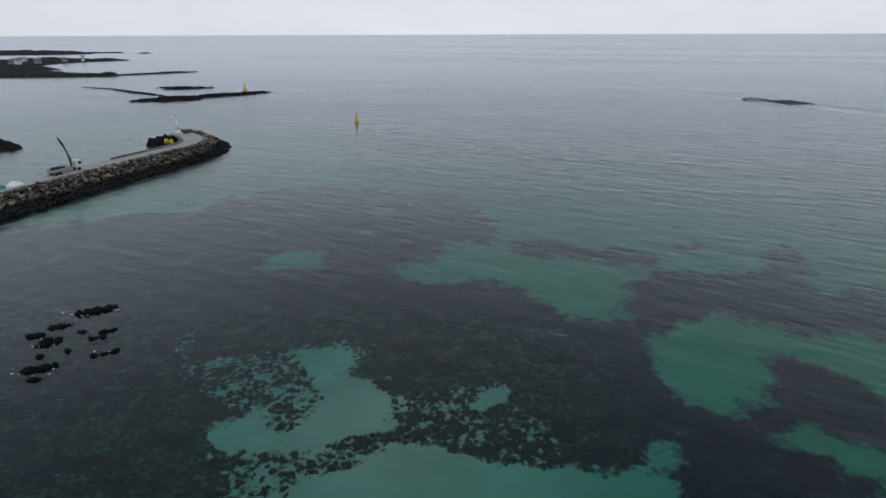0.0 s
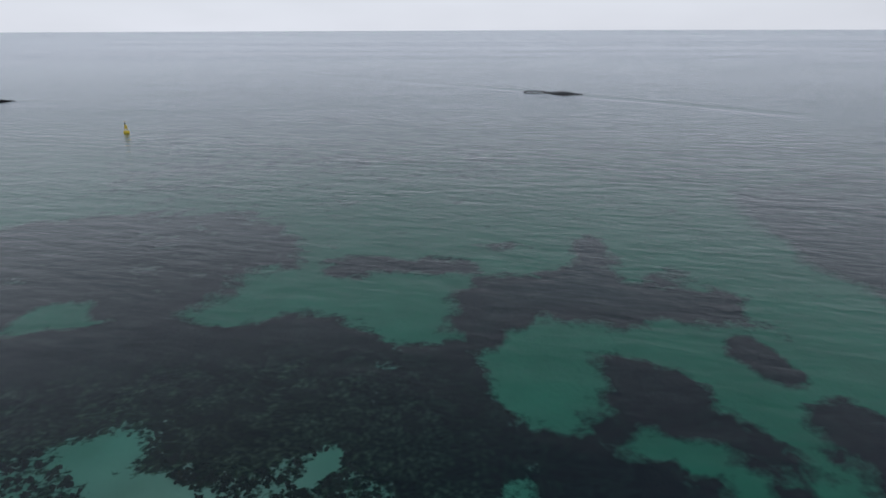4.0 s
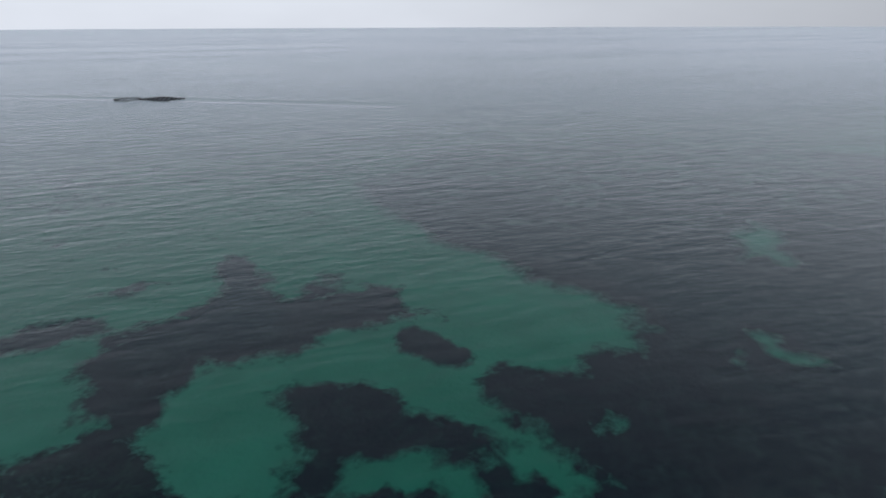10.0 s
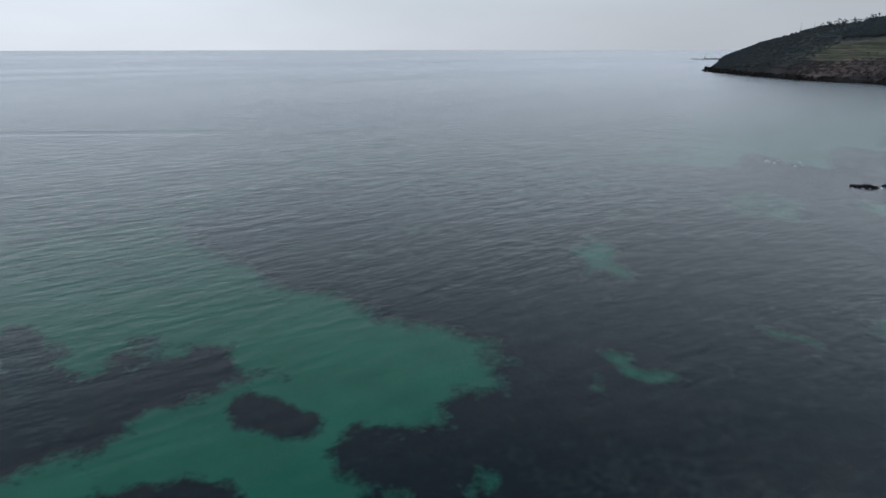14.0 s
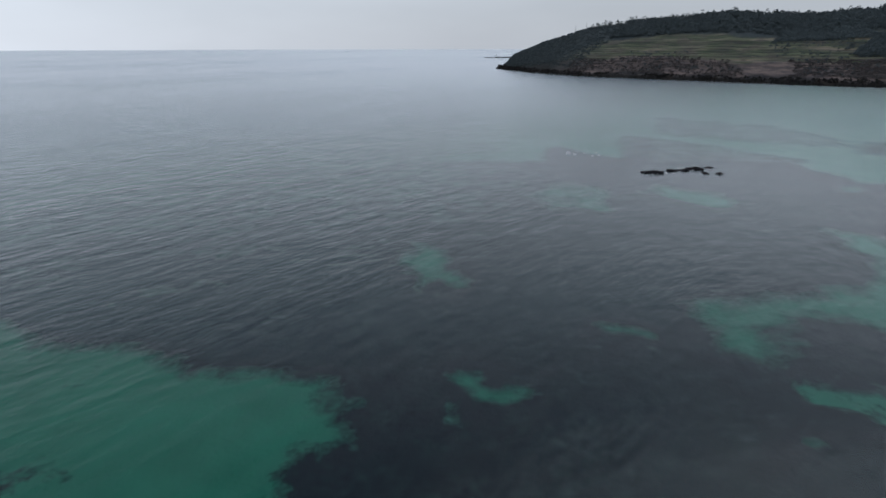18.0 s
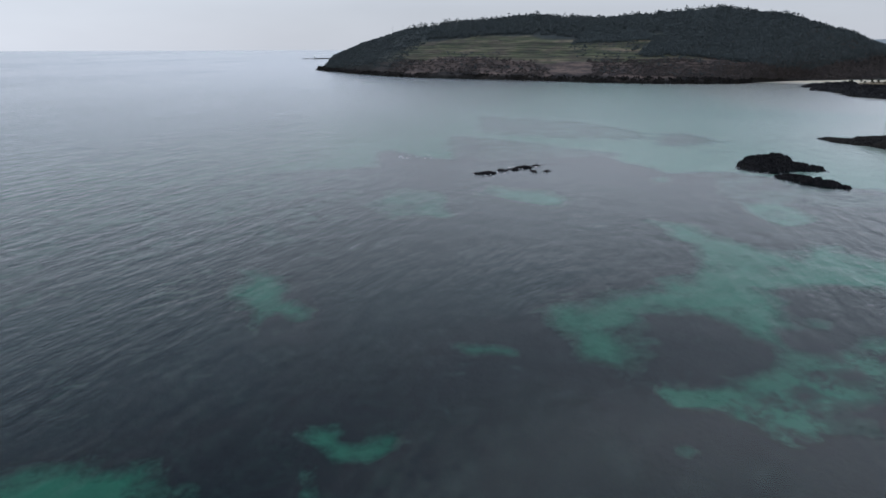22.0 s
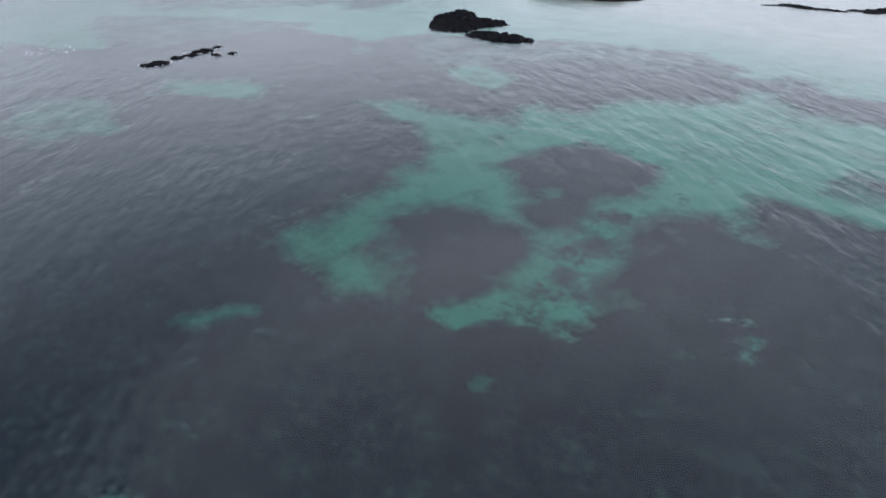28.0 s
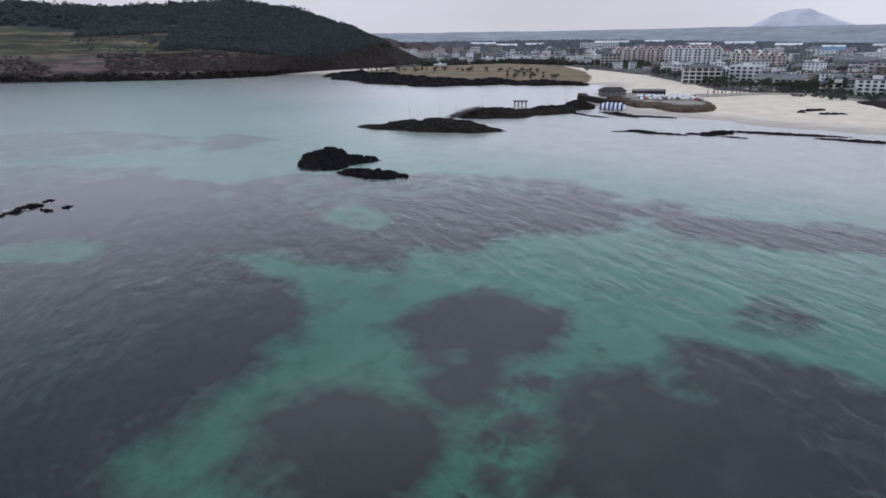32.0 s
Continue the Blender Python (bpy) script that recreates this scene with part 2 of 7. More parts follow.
def make_seabed():
    k = Mat("sand_and_weed")
    fine = k.math("SUBTRACT", k.noise(1.05, 4, 0.62), 0.5)
    mid = k.math("SUBTRACT", k.noise(0.17, 4, 0.6), 0.5)
    clump = k.math("SUBTRACT", k.noise(0.4, 3, 0.55, dist=0.6), 0.5)
    crisp = k.attr("crisp")
    f = k.math("ADD", k.math("MULTIPLY", fine, k.math("ADD", 0.5, k.math("MULTIPLY", crisp, 8.0))), k.math("MULTIPLY", mid, k.math("MULTIPLY", k.ramp(crisp, [(0.0, 0.25), (0.33, 0.5), (0.9, 0.24)]), 20.0)))
    f = k.math("ADD", f, k.math("MULTIPLY", clump, k.math("MULTIPLY", k.ramp(crisp, [(0.0, 0.15), (0.33, 0.5), (0.9, 0.4)]), 10.0)))
    f = k.math("ADD", f, k.attr("weed"))
    drift = k.math("SUBTRACT", k.noise(0.07, 5, 0.65, (1.0, 1.7, 1.0), 25), 0.5)
    f = k.math("ADD", f, k.math("MULTIPLY", drift, k.math("SUBTRACT", 9.0, k.math("MULTIPLY", crisp, 6.0))))
    gain = k.math("ADD", 0.050, k.math("MULTIPLY", crisp, 0.26))
    cover = k.ramp(k.math("ADD", k.math("MULTIPLY", f, gain), 0.5), [(0.30, 0.0), (0.5, 0.55), (0.70, 1.0)])
    # no weed grows in the wash zone or on the dry beach
    cover = k.math("MULTIPLY", cover, k.ramp(k.math("MULTIPLY", k.height(), -1.0), [(0.13, 0.0), (0.22, 1.0)]))
    sand = k.ramp(k.noise(0.1, 5), [(0.3, (0.52, 0.475, 0.40)), (0.7, (0.66, 0.61, 0.53))])
    wet = k.ramp(k.height(), [(0.0, (0.80, 0.79, 0.78)), (0.25, (0.9, 0.89, 0.87)), (0.6, (1.26, 1.20, 1.09))])
    sand = k.mix(1.0, sand, wet, "MULTIPLY")
    tuft = k.math("ADD", k.math("MULTIPLY", k.noise(0.22, 6, 0.72), 0.5), k.math("MULTIPLY", k.noise(0.85, 6, 0.75), 0.5))
    weed = k.ramp(tuft, [(0.42, (0.004, 0.003, 0.004)), (0.5, (0.012, 0.009, 0.010)), (0.56, (0.030, 0.022, 0.021)), (0.66, (0.066, 0.050, 0.043))])
    # the nearer shallows are leafy: pale fronds over dark gaps
    leafy = k.ramp(k.math("ADD", k.math("MULTIPLY", k.noise(1.5, 5, 0.7), 0.7), k.math("MULTIPLY", k.noise(0.3, 3), 0.3)), [(0.44, (0.006, 0.006, 0.005)), (0.53, (0.034, 0.036, 0.022)), (0.64, (0.13, 0.135, 0.085))])
    weed = k.mix(k.ramp(crisp, [(0.35, 0.0), (0.85, 1.0)]), weed, leafy)
    c = k.mix(cover, sand, weed)
    k.bump(k.noise(0.9, 4), 0.5, 0.3)
    return k.done(c, 0.9, 0, 0.1)


WATER = make_water()
SEABED = make_seabed()


def make_lava(name, a, b, moss):
    k = Mat(name)
    c = k.ramp(k.noise(0.35, 6, 0.65), [(0.3, a), (0.7, b)])
    c = k.mix(k.ramp(k.noise(0.13, 4), [(0.55, 0.0), (0.7, 0.6)]), c, moss)
    k.bump(k.noise(0.9, 6, 0.7), 1.0, 0.7)
    return k.done(c, 0.9, 0, 0.12)


LAVA = make_lava("black_lava", (0.007, 0.007, 0.008), (0.020, 0.018, 0.019), (0.030, 0.027, 0.023))
BROWN_LAVA = make_lava("weathered_lava", (0.010, 0.009, 0.009), (0.032, 0.028, 0.025), (0.055, 0.045, 0.034))

# ---------------------------------------------------------------- geometry helpers
def hash2(ix, iy, seed):
    h = np.sin(ix * 127.1 + iy * 311.7 + seed * 74.7) * 43758.5453
    return h - np.floor(h)


def vnoise(x, y, seed=0):
    ix, iy = np.floor(x), np.floor(y)
    fx, fy = x - ix, y - iy
    fx, fy = fx * fx * (3 - 2 * fx), fy * fy * (3 - 2 * fy)
    a, b = hash2(ix, iy, seed), hash2(ix + 1, iy, seed)
    c, d = hash2(ix, iy + 1, seed), hash2(ix + 1, iy + 1, seed)
    return (a * (1 - fx) + b * fx) * (1 - fy) + (c * (1 - fx) + d * fx) * fy


def fbm(x, y, octaves=4, seed=0):
    s, a, n = 0.0, 0.5, 0.0
    for o in range(octaves):
        s, n = s + a * vnoise(x * 2 ** o, y * 2 ** o, seed + o), n + a
        a *= 0.5
    return s / n - 0.5


def mesh_of(name, verts, faces, mat, smooth=False):
    me = bpy.data.meshes.new(name)
    me.from_pydata(verts if isinstance(verts, list) else verts.tolist(), [], faces if isinstance(faces, list) else faces.tolist())
    me.materials.append(mat)
    if smooth:
        me.polygons.foreach_set("use_smooth", np.ones(len(me.polygons), bool))
    me.update()
    return me


def sheet(name, xs, ys, zfun, mat, keep=None, smooth=True):
    """A grid of ground over the given lines, as a mesh; keep: which cells stay."""
    gx, gy = np.meshgrid(xs, ys)
    z = zfun(gx, gy)
    v = np.stack([gx, gy, z], -1).reshape(-1, 3)
    nx, ny = len(xs), len(ys)
    i = (np.arange(ny - 1)[:, None] * nx + np.arange(nx - 1)[None]).ravel()
    f = np.stack([i, i + 1, i + nx + 1, i + nx], 1)
    if keep is not None:
        ok = keep(gx, gy, z).ravel()
        f = f[ok[f].any(1)]
        used = np.unique(f)
        back = np.zeros(len(v), int)
        back[used] = np.arange(len(used))
        v, f = v[used], back[f]
    return mesh_of(name, v, f, mat, smooth)


def lines(lo, hi, step, far_lo, far_hi, grow=1.16):
    a = list(np.arange(lo, hi + step * 0.5, step))
    s = step
    while a[-1] < far_hi:
        s *= grow
        a.append(min(a[-1] + s, far_hi))
    s = step
    while a[0] > far_lo:
        s *= grow
        a.insert(0, max(a[0] - s, far_lo))
    return np.array(a)


def polygon_distance(x, y, pts):
    """Metres to the outline, positive inside."""
    d, inside = np.full(x.shape, 1e9), np.zeros(x.shape, bool)
    for (ax, ay), (bx, by) in zip(pts, pts[1:] + pts[:1]):
        ex, ey = bx - ax, by - ay
        t = np.clip(((x - ax) * ex + (y - ay) * ey) / (ex * ex + ey * ey), 0, 1)
        d = np.minimum(d, np.hypot(x - ax - t * ex, y - ay - t * ey))
        cross = (ay > y) != (by > y)
        inside ^= cross & (x < ex * (y - ay) / (ey if abs(ey) > 1e-9 else 1e-9) + ax)
    return np.where(inside, d, -d)


def part(name, data, parent, label="", at=None):
    """Links a mesh (or a bmesh with its material) as one part of a thing."""
    ob = new(name, data)
    ob.parent = parent
    if at is not None:
        ob.matrix_basis = at
    if label:
        ob["label"] = label
    return ob


def thing(name, label, category, at=None, group="", kind="", data=None):
    ob = tagged(new(name, data), label, category, group, kind)
    if at is not None:
        ob.matrix_basis = at
    return ob


def bm_mesh(name, bm, mat, smooth=False):
    me = bpy.data.meshes.new(name)
    bm.to_mesh(me)
    bm.free()
    for m in (mat if isinstance(mat, (list, tuple)) else [mat]):
        me.materials.append(m)
    if smooth:
        me.polygons.foreach_set("use_smooth", np.ones(len(me.polygons), bool))
    return me


def box_into(bm, x0, y0, z0, x1, y1, z1, m=None):
    vs = [bm.verts.new(Vector(p) if m is None else m @ Vector(p)) for p in (
        (x0, y0, z0), (x1, y0, z0), (x1, y1, z0), (x0, y1, z0), (x0, y0, z1), (x1, y0, z1), (x1, y1, z1), (x0, y1, z1))]
    for f in ((3, 2, 1, 0), (4, 5, 6, 7), (0, 1, 5, 4), (1, 2, 6, 5), (2, 3, 7, 6), (3, 0, 4, 7)):
        bm.faces.new([vs[i] for i in f])


def box_mesh(name, x0, y0, z0, x1, y1, z1, mat, bevel=0.0):
    bm = bmesh.new()
    box_into(bm, x0, y0, z0, x1, y1, z1)
    if bevel:
        bmesh.ops.bevel(bm, geom=bm.edges[:], offset=bevel, segments=2, affect="EDGES")
    return bm_mesh(name, bm, mat)


def tube_into(bm, a, b, r0, r1, n=8, caps=True):
    a, b = Vector(a), Vector(b)
    q = (b - a).to_track_quat("Z", "Y").to_matrix()
    rings = []
    for p, r in ((a, r0), (b, r1)):
        rings.append([bm.verts.new(p + q @ Vector((math.cos(i * math.tau / n) * r, math.sin(i * math.tau / n) * r, 0))) for i in range(n)])
    for i in range(n):
        bm.faces.new((rings[0][i], rings[0][(i + 1) % n], rings[1][(i + 1) % n], rings[1][i]))
    if caps:
        bm.faces.new(rings[0][::-1])
        bm.faces.new(rings[1])


def tube_mesh(name, a, b, r0, r1, mat, n=8):
    bm = bmesh.new()
    tube_into(bm, a, b, r0, r1, n)
    return bm_mesh(name, bm, mat)


def lathe_mesh(name, profile, mat, n=16, smooth=True):
    """A body turned round z from (radius, height) pairs."""
    bm = bmesh.new()
    rings = [[bm.verts.new((r * math.cos(i * math.tau / n), r * math.sin(i * math.tau / n), z)) for i in range(n)] for r, z in profile]
    for a, b in zip(rings, rings[1:]):
        for i in range(n):
            bm.faces.new((a[i], a[(i + 1) % n], b[(i + 1) % n], b[i]))
    bm.faces.new(rings[0][::-1])
    bm.faces.new(rings[-1])
    return bm_mesh(name, bm, mat, smooth)


def lobe_radius(x, y, cx, cy, rx, ry, ang):
    a = math.radians(ang)
    u, v = (x - cx) * math.cos(a) + (y - cy) * math.sin(a), -(x - cx) * math.sin(a) + (y - cy) * math.cos(a)
    return np.hypot(u / rx, v / ry)


def mound(name, lobes, step, mat, seed, rough=0.5, base=0.0, power=0.7, scale=0.2, cut=-0.5, jag=0.0):
    """A rocky mound out of lobes (x, y, length radius, width radius, angle, height), with broken relief."""
    big = max(max(l[2], l[3]) for l in lobes) * 1.25
    thin = min(min(l[2], l[3]) for l in lobes)
    amp = min(6, thin * 1.1)
    wf = 0.45 / max(amp, 0.6)
    xs = np.arange(min(l[0] for l in lobes) - big, max(l[0] for l in lobes) + big, step)
    ys = np.arange(min(l[1] for l in lobes) - big, max(l[1] for l in lobes) + big, step)

    def z(x, y):
        wx, wy = x + amp * fbm(x * wf, y * wf, 3, seed), y + amp * fbm(x * wf, y * wf, 3, seed + 9)
        h = np.full(x.shape, -1.5)
        for cx, cy, rx, ry, ang, top in lobes:
            r = lobe_radius(wx, wy, cx, cy, rx, ry, ang)
            if jag:
                q = 1.6 / min(rx, ry)
                r = r + jag * (1.5 * fbm(x * q, y * q, 5, seed + 13) + 0.12 * (hash2(np.round(x / step / 3), np.round(y / step / 3), seed) - 0.5))
            h = np.maximum(h, np.where(r < 1, top * (1 - jag + jag * np.clip(1.45 - np.abs(fbm(x * 2.2 / ry, y * 2.2 / ry, 4, seed + 15)) * 7, 0.12, 1.4)) * np.clip(1 - r * r, 0, 1) ** power, -1.5 * np.clip((r - 1) * 6, 0, 1)))
        ridged = np.abs(fbm(x * scale, y * scale, 4, seed + 3)) * -4 + 0.8
        crag = (0.5 - np.abs(fbm(x * scale * 2.6, y * scale * 2.6, 3, seed + 7)) * 4.5) * np.clip(h + 0.3, 0, 1) * rough
        spike = (hash2(np.round(x / step), np.round(y / step), seed) - 0.45) * rough * np.clip(h + 0.2, 0, 1) * min(0.9, 0.2 + 0.5 * step)
        return base + h + crag + spike + rough * ridged * np.clip(h + 0.8, 0, 1.2) + rough * 0.9 * fbm(x * scale * 4, y * scale * 4, 3, seed + 5) * np.clip(h + 0.8, 0, 1)

    return sheet(name, xs, ys, z, mat, lambda x, y, zz: zz > base + cut, smooth=False)


# ---------------------------------------------------------------- sea floor, shore and sea
# outlines of the weed beds, the clearings of sand between them and the mottled ground
WEST_BED = [(-128, 142), (-105, 151), (-87, 157), (-82, 162), (-69, 160), (-65, 180), (-54, 191), (-33, 191), (3, 184), (14, 156), (12, 139), (-1, 134), (-5.4, 125.6), (-9.9, 119.8), (-7.1, 111.9), (1.7, 109.8), (7.4, 114.2), (14.8, 109.8), (18.1, 103.0), (20.9, 95.8), (26.2, 93.7), (31.0, 93.7), (32.2, 85.7), (32.0, 79.1), (30.8, 71.6), (32.7, 68.7), (28.6, 60.7), (24.0, 48.4), (-52.8, 48.9)]
NEAR_BED = [(-12.9, 115.6), (-2.4, 111.4), (3.1, 111.7), (7.6, 112.5), (11.3, 115.4), (9.4, 109.8), (13.8, 103.4), (17.3, 98.7), (18.5, 94.7), (24.7, 92.4), (30.9, 87.7), (30.9, 82.4), (30.5, 78.5), (30.6, 74.3), (31.5, 70.4), (34.7, 68.4), (37.7, 67.7), (38.5, 63.1), (35.5, 58.3), (-10.8, 87.1)]
NEAR_BED_FOOT = [(29.2, 64.0), (33.3, 68.3), (37.7, 68.4), (38.4, 63.0), (40.4, 59.6), (42.1, 56.9), (48.7, 55.6), (43.9, 48.6), (23.4, 48.3)]
NORTH_BED = [(34.2, 112.4), (40.1, 113.1), (43.6, 118.0), (50.9, 117.0), (55.2, 115.9), (62.7, 118.3), (72, 131), (79, 136), (76.6, 125.8), (71.4, 114.1), (72.0, 106.1), (80.2, 111.4), (84.2, 107.0), (81.1, 100.3), (86.4, 93.7), (82.5, 87.4), (83.1, 81.7), (81.4, 77.4), (78.0, 82.0), (72.7, 85.8), (66.4, 89.8), (59.0, 89.4), (48.4, 96.2), (43.9, 95.1), (40.0, 89.7), (37.3, 88.4), (33.1, 88.8), (26.2, 92.0), (24.2, 96.1), (26.5, 97.3), (31.7, 95.0), (29.2, 100.3), (32.2, 102.9), (34.2, 106.1)]
NORTH_BED_TAIL = [(72.1, 81.6), (76.7, 80.9), (76.1, 74.7), (74.9, 71.4), (74.5, 66.2), (69.6, 66.3), (68.8, 71.6), (68.1, 76.4)]
NORTH_BED_ARM = [(17, 139), (25, 138), (35.5, 133.0), (39.5, 134.6), (45.8, 126.3), (45.3, 119.4), (38.8, 120.5), (26.4, 127.6), (22.0, 126.0), (15.9, 128.6), (15, 136)]
SMALL_BED_A = [(7, 141), (11, 141), (12, 135), (8, 135)]
SMALL_BED_B = [(-4.7, 119.1), (-1.5, 119.9), (2.0, 115.8), (-1.7, 114.7)]
SMALL_BED_C = [(14.4, 106.3), (17.7, 107.2), (19.3, 104.3), (16.7, 102.6)]
STRIPE_BED = [(49, 139), (61, 137), (63.7, 130.0), (54.2, 131.2)]
NW_SIDE_BED = [(-15, 129), (-20, 193), (-5, 183), (5, 164), (2, 151), (-2, 143), (-7, 134)]
CENTRE_BED = [(45.1, 89.4), (49.2, 86.2), (52.6, 81.1), (58.0, 77.6), (59.6, 72.5), (60.1, 68.6), (56.7, 66.3), (57.9, 63.9), (59.3, 60.6), (60.5, 57.3), (57.2, 54.6), (53.7, 54.4), (51.8, 56.7), (51.1, 59.4), (46.6, 62.9), (44.8, 65.3), (41.5, 63.3), (38.3, 62.2), (35.9, 65.7), (39.4, 70.2), (42.9, 70.9), (45.7, 75.9), (46.8, 79.9), (45.1, 84.4)]
CENTRE_BED_FOOT = [(38.8, 60.9), (41.6, 61.0), (44.9, 59.3), (44.5, 57.1), (40.9, 56.7), (37.9, 58.5)]
EAST_BED = [(144, 161), (120, 119), (114.1, 97.7), (110.3, 82.4), (108.4, 69.9), (108.5, 56.1), (108.2, 50.7), (99.5, 50.7), (88.7, 47.4), (86.3, 51.8), (81.4, 54.1), (76.4, 52.9), (74.9, 57.5), (73.9, 62.5), (68.6, 61.3), (65.3, 57.9), (63.1, 52.2), (62.4, 47.7), (62.3, 46.2), (59.0, 45.1), (59.2, 41.1), (55.8, 42.0), (52.0, 40.1), (74.6, 0.8), (250, -29), (288, 46), (243, 129), (188, 163)]
EAST_BED_NEAR = [(51.9, 52.5), (54.8, 50.6), (53.8, 47.9), (56.2, 47.2), (54.4, 44.3), (50.8, 44.4), (47.9, 49.3)]
DEEP_BED = [(116, 110), (113.0, 99.3), (111.2, 85.3), (106.3, 70.4), (106.1, 55.8), (104.0, 51.1), (96.2, 49.9), (91.5, 47.5), (89.4, 46.1), (87.9, 51.7), (83.5, 53.0), (78.7, 51.8), (78.0, -23.6), (120, -59), (236, -109), (287, -93), (291, -22), (290, 51), (260, 135), (205, 178)]
SOUTH_BED = [(338, -3), (250, -52), (240, -81), (213, -86), (171, -143), (139, -154), (122, -153), (95, -156), (68, -158), (52.3, -32.8), (116.4, 29.9)]
NEAR_EAST_BED = [(119.9, 34.3), (71.3, -65.6), (55.3, -26.0), (92.2, 36.7)]
SAND_OFF_BREAKWATER = [(-103, 148), (-98, 178), (-91, 201), (-79, 222), (-56, 205), (-53, 185), (-70, 178), (-70, 161), (-85, 164)]
SAND_FLECK = [(-39, 122), (-37, 127), (-34, 131), (-26, 130), (-26, 123), (-20.7, 119.3), (-32, 119), (-37, 119)]
CLEARING_NORTH = [(-9.8, 118.8), (-5.4, 124.8), (1, 132), (16, 139), (17.8, 119.6), (23.5, 109.5), (32.8, 103.6), (29.3, 93.7), (21.9, 95.8), (17.3, 104.3), (12.7, 110.1), (7.5, 114.8), (-0.5, 111.3), (-7.1, 111.9)]
CLEARING_POOL = [(31.4, 89.7), (36.9, 90.3), (42.9, 95.0), (49.5, 95.6), (51.8, 90.0), (50.9, 84.9), (47.7, 79.0), (46.5, 74.6), (41.1, 72.7), (37.4, 69.0), (32.9, 69.4), (31.2, 73.0), (30.9, 76.8), (31.8, 84.5)]
CLEARING_MAIN = [(-28.6, 60.3), (-27.5, 66.3), (-22.6, 69.4), (-18.8, 66.8), (-16.9, 70.6), (-20.2, 75.4), (-23.1, 79.5), (-23.6, 83.0), (-19.6, 84.7), (-14.5, 85.5), (-12.0, 80.0), (-14.8, 76.8), (-8.2, 74.8), (-5.5, 70.7), (-6.7, 65.6), (-5.7, 61.3), (-9.8, 62.4), (-12.2, 60.0), (-14.6, 59.1), (-20.0, 59.6), (-25.0, 59.0)]
CLEARING_NEAR = [(-17.7, 50.9), (-15.1, 55.1), (-11.6, 56.5), (-8.8, 59.0), (-5.6, 60.7), (-1.6, 59.0), (4.1, 57.1), (9.1, 56.3), (13.4, 55.9), (17.4, 54.7), (21.7, 56.4), (26.5, 57.7), (24.6, 53.1), (24.0, 50.6), (23.2, 46.2), (-17.5, 46.0)]
CLEARING_SMALL = [(23.0, 59.9), (25.1, 62.1), (27.7, 61.7), (27.5, 58.2), (24.9, 56.2), (22.3, 56.8)]
CLEARING_TINY = [(16.1, 90.5), (18.0, 92.6), (20.6, 88.5), (17.5, 88.3)]
CLEARING_TINY_B = [(13.3, 82.7), (15.6, 83.9), (16.6, 81.5), (14.8, 80.7)]
MOTTLED_WEST = [(-36.1, 77.5), (-33.1, 83.3), (-24.0, 83.0), (-19.7, 76.9), (-16.5, 70.9), (-16.5, 65.1), (-19.1, 61.2), (-21.8, 64.1), (-22.7, 69.4), (-27.7, 67.1), (-32.7, 70.8)]
MOTTLED_MIDDLE = [(-12.0, 83.6), (-5.1, 75.4), (-1.9, 70.7), (5.1, 73.7), (9.4, 73.8), (13.7, 67.2), (13.9, 60.3), (17.2, 56.0), (12.2, 56.2), (4.1, 57.6), (-1.6, 59.5), (-5.4, 61.3), (-6.0, 68.1), (-9.7, 73.6)]
MOTTLED_POCKET = [(2.6, 67.9), (6.6, 73.5), (9.8, 73.3), (8.5, 68.8), (4.6, 66.1)]
MOTTLED_BAR = [(-25.4, 56.3), (-22.3, 58.8), (-14.5, 58.3), (-9.7, 61.3), (-5.7, 61.3), (-4.8, 59.8), (-10.4, 56.9), (-14.9, 54.4), (-17.7, 51.1), (-23.6, 51.2)]
MOTTLED_SOUTH_WEST = [(-59.8, 66.5), (-51.2, 70.1), (-40.2, 70.7), (-32.4, 66.3), (-25.8, 59.4), (-22.3, 58.5), (-24.2, 56.4), (-22.6, 48.2), (-47.0, 48.8)]
MOTTLED_FLECKS = [(-43.1, 86.5), (-42.2, 93.5), (-37.9, 88.2), (-36.5, 80.8), (-33.3, 76.6), (-35.1, 73.0), (-39.9, 81.0)]
EAST_FLECK = [(105.6, 34.6), (107.2, 33.2), (106.7, 30.1), (104.5, 30.8), (102.7, 28.1), (104.3, 27.3), (103.2, 24.2), (101.0, 24.4), (98.9, 26.3), (100.4, 30.8), (103.4, 32.3)]
EAST_FLECK_B = [(99.0, 35.5), (99.0, 34.0), (94.3, 34.0), (94.5, 34.8), (97.2, 35.2)]
EAST_FLECK_C = [(66.0, 45.6), (69.3, 43.6), (71.9, 43.1), (69.6, 40.7), (66.6, 43.3)]
EAST_FLECK_D = [(75.3, 16.8), (78.2, 13.6), (76.1, 11.0), (74.6, 12.6), (75.2, 15.2)]
EAST_VEIL = [(171, 48), (166, 40), (152, 38), (144.2, 32.0), (140.5, 34.1), (145, 39), (142.7, 44.3), (155, 47)]
EAST_VEIL_B = [(125.6, 10.8), (125.8, 4.5), (121.8, 1.4), (122.1, 7.5)]
EAST_CORNER = [(61.4, 73.3), (68.8, 77.0), (70.3, 75.8), (62.4, 69.8)]
OUTER_VEIL = [(227, 14), (248, -1), (234, -14), (229, -27), (212, -20), (205, -4), (210, 10)]
OUTER_VEIL_B = [(235, -29), (233, -50), (216, -47), (214, -33), (221, -25)]
OUTER_VEIL_C = [(196, -35), (198, -44), (185, -43), (181, -32)]
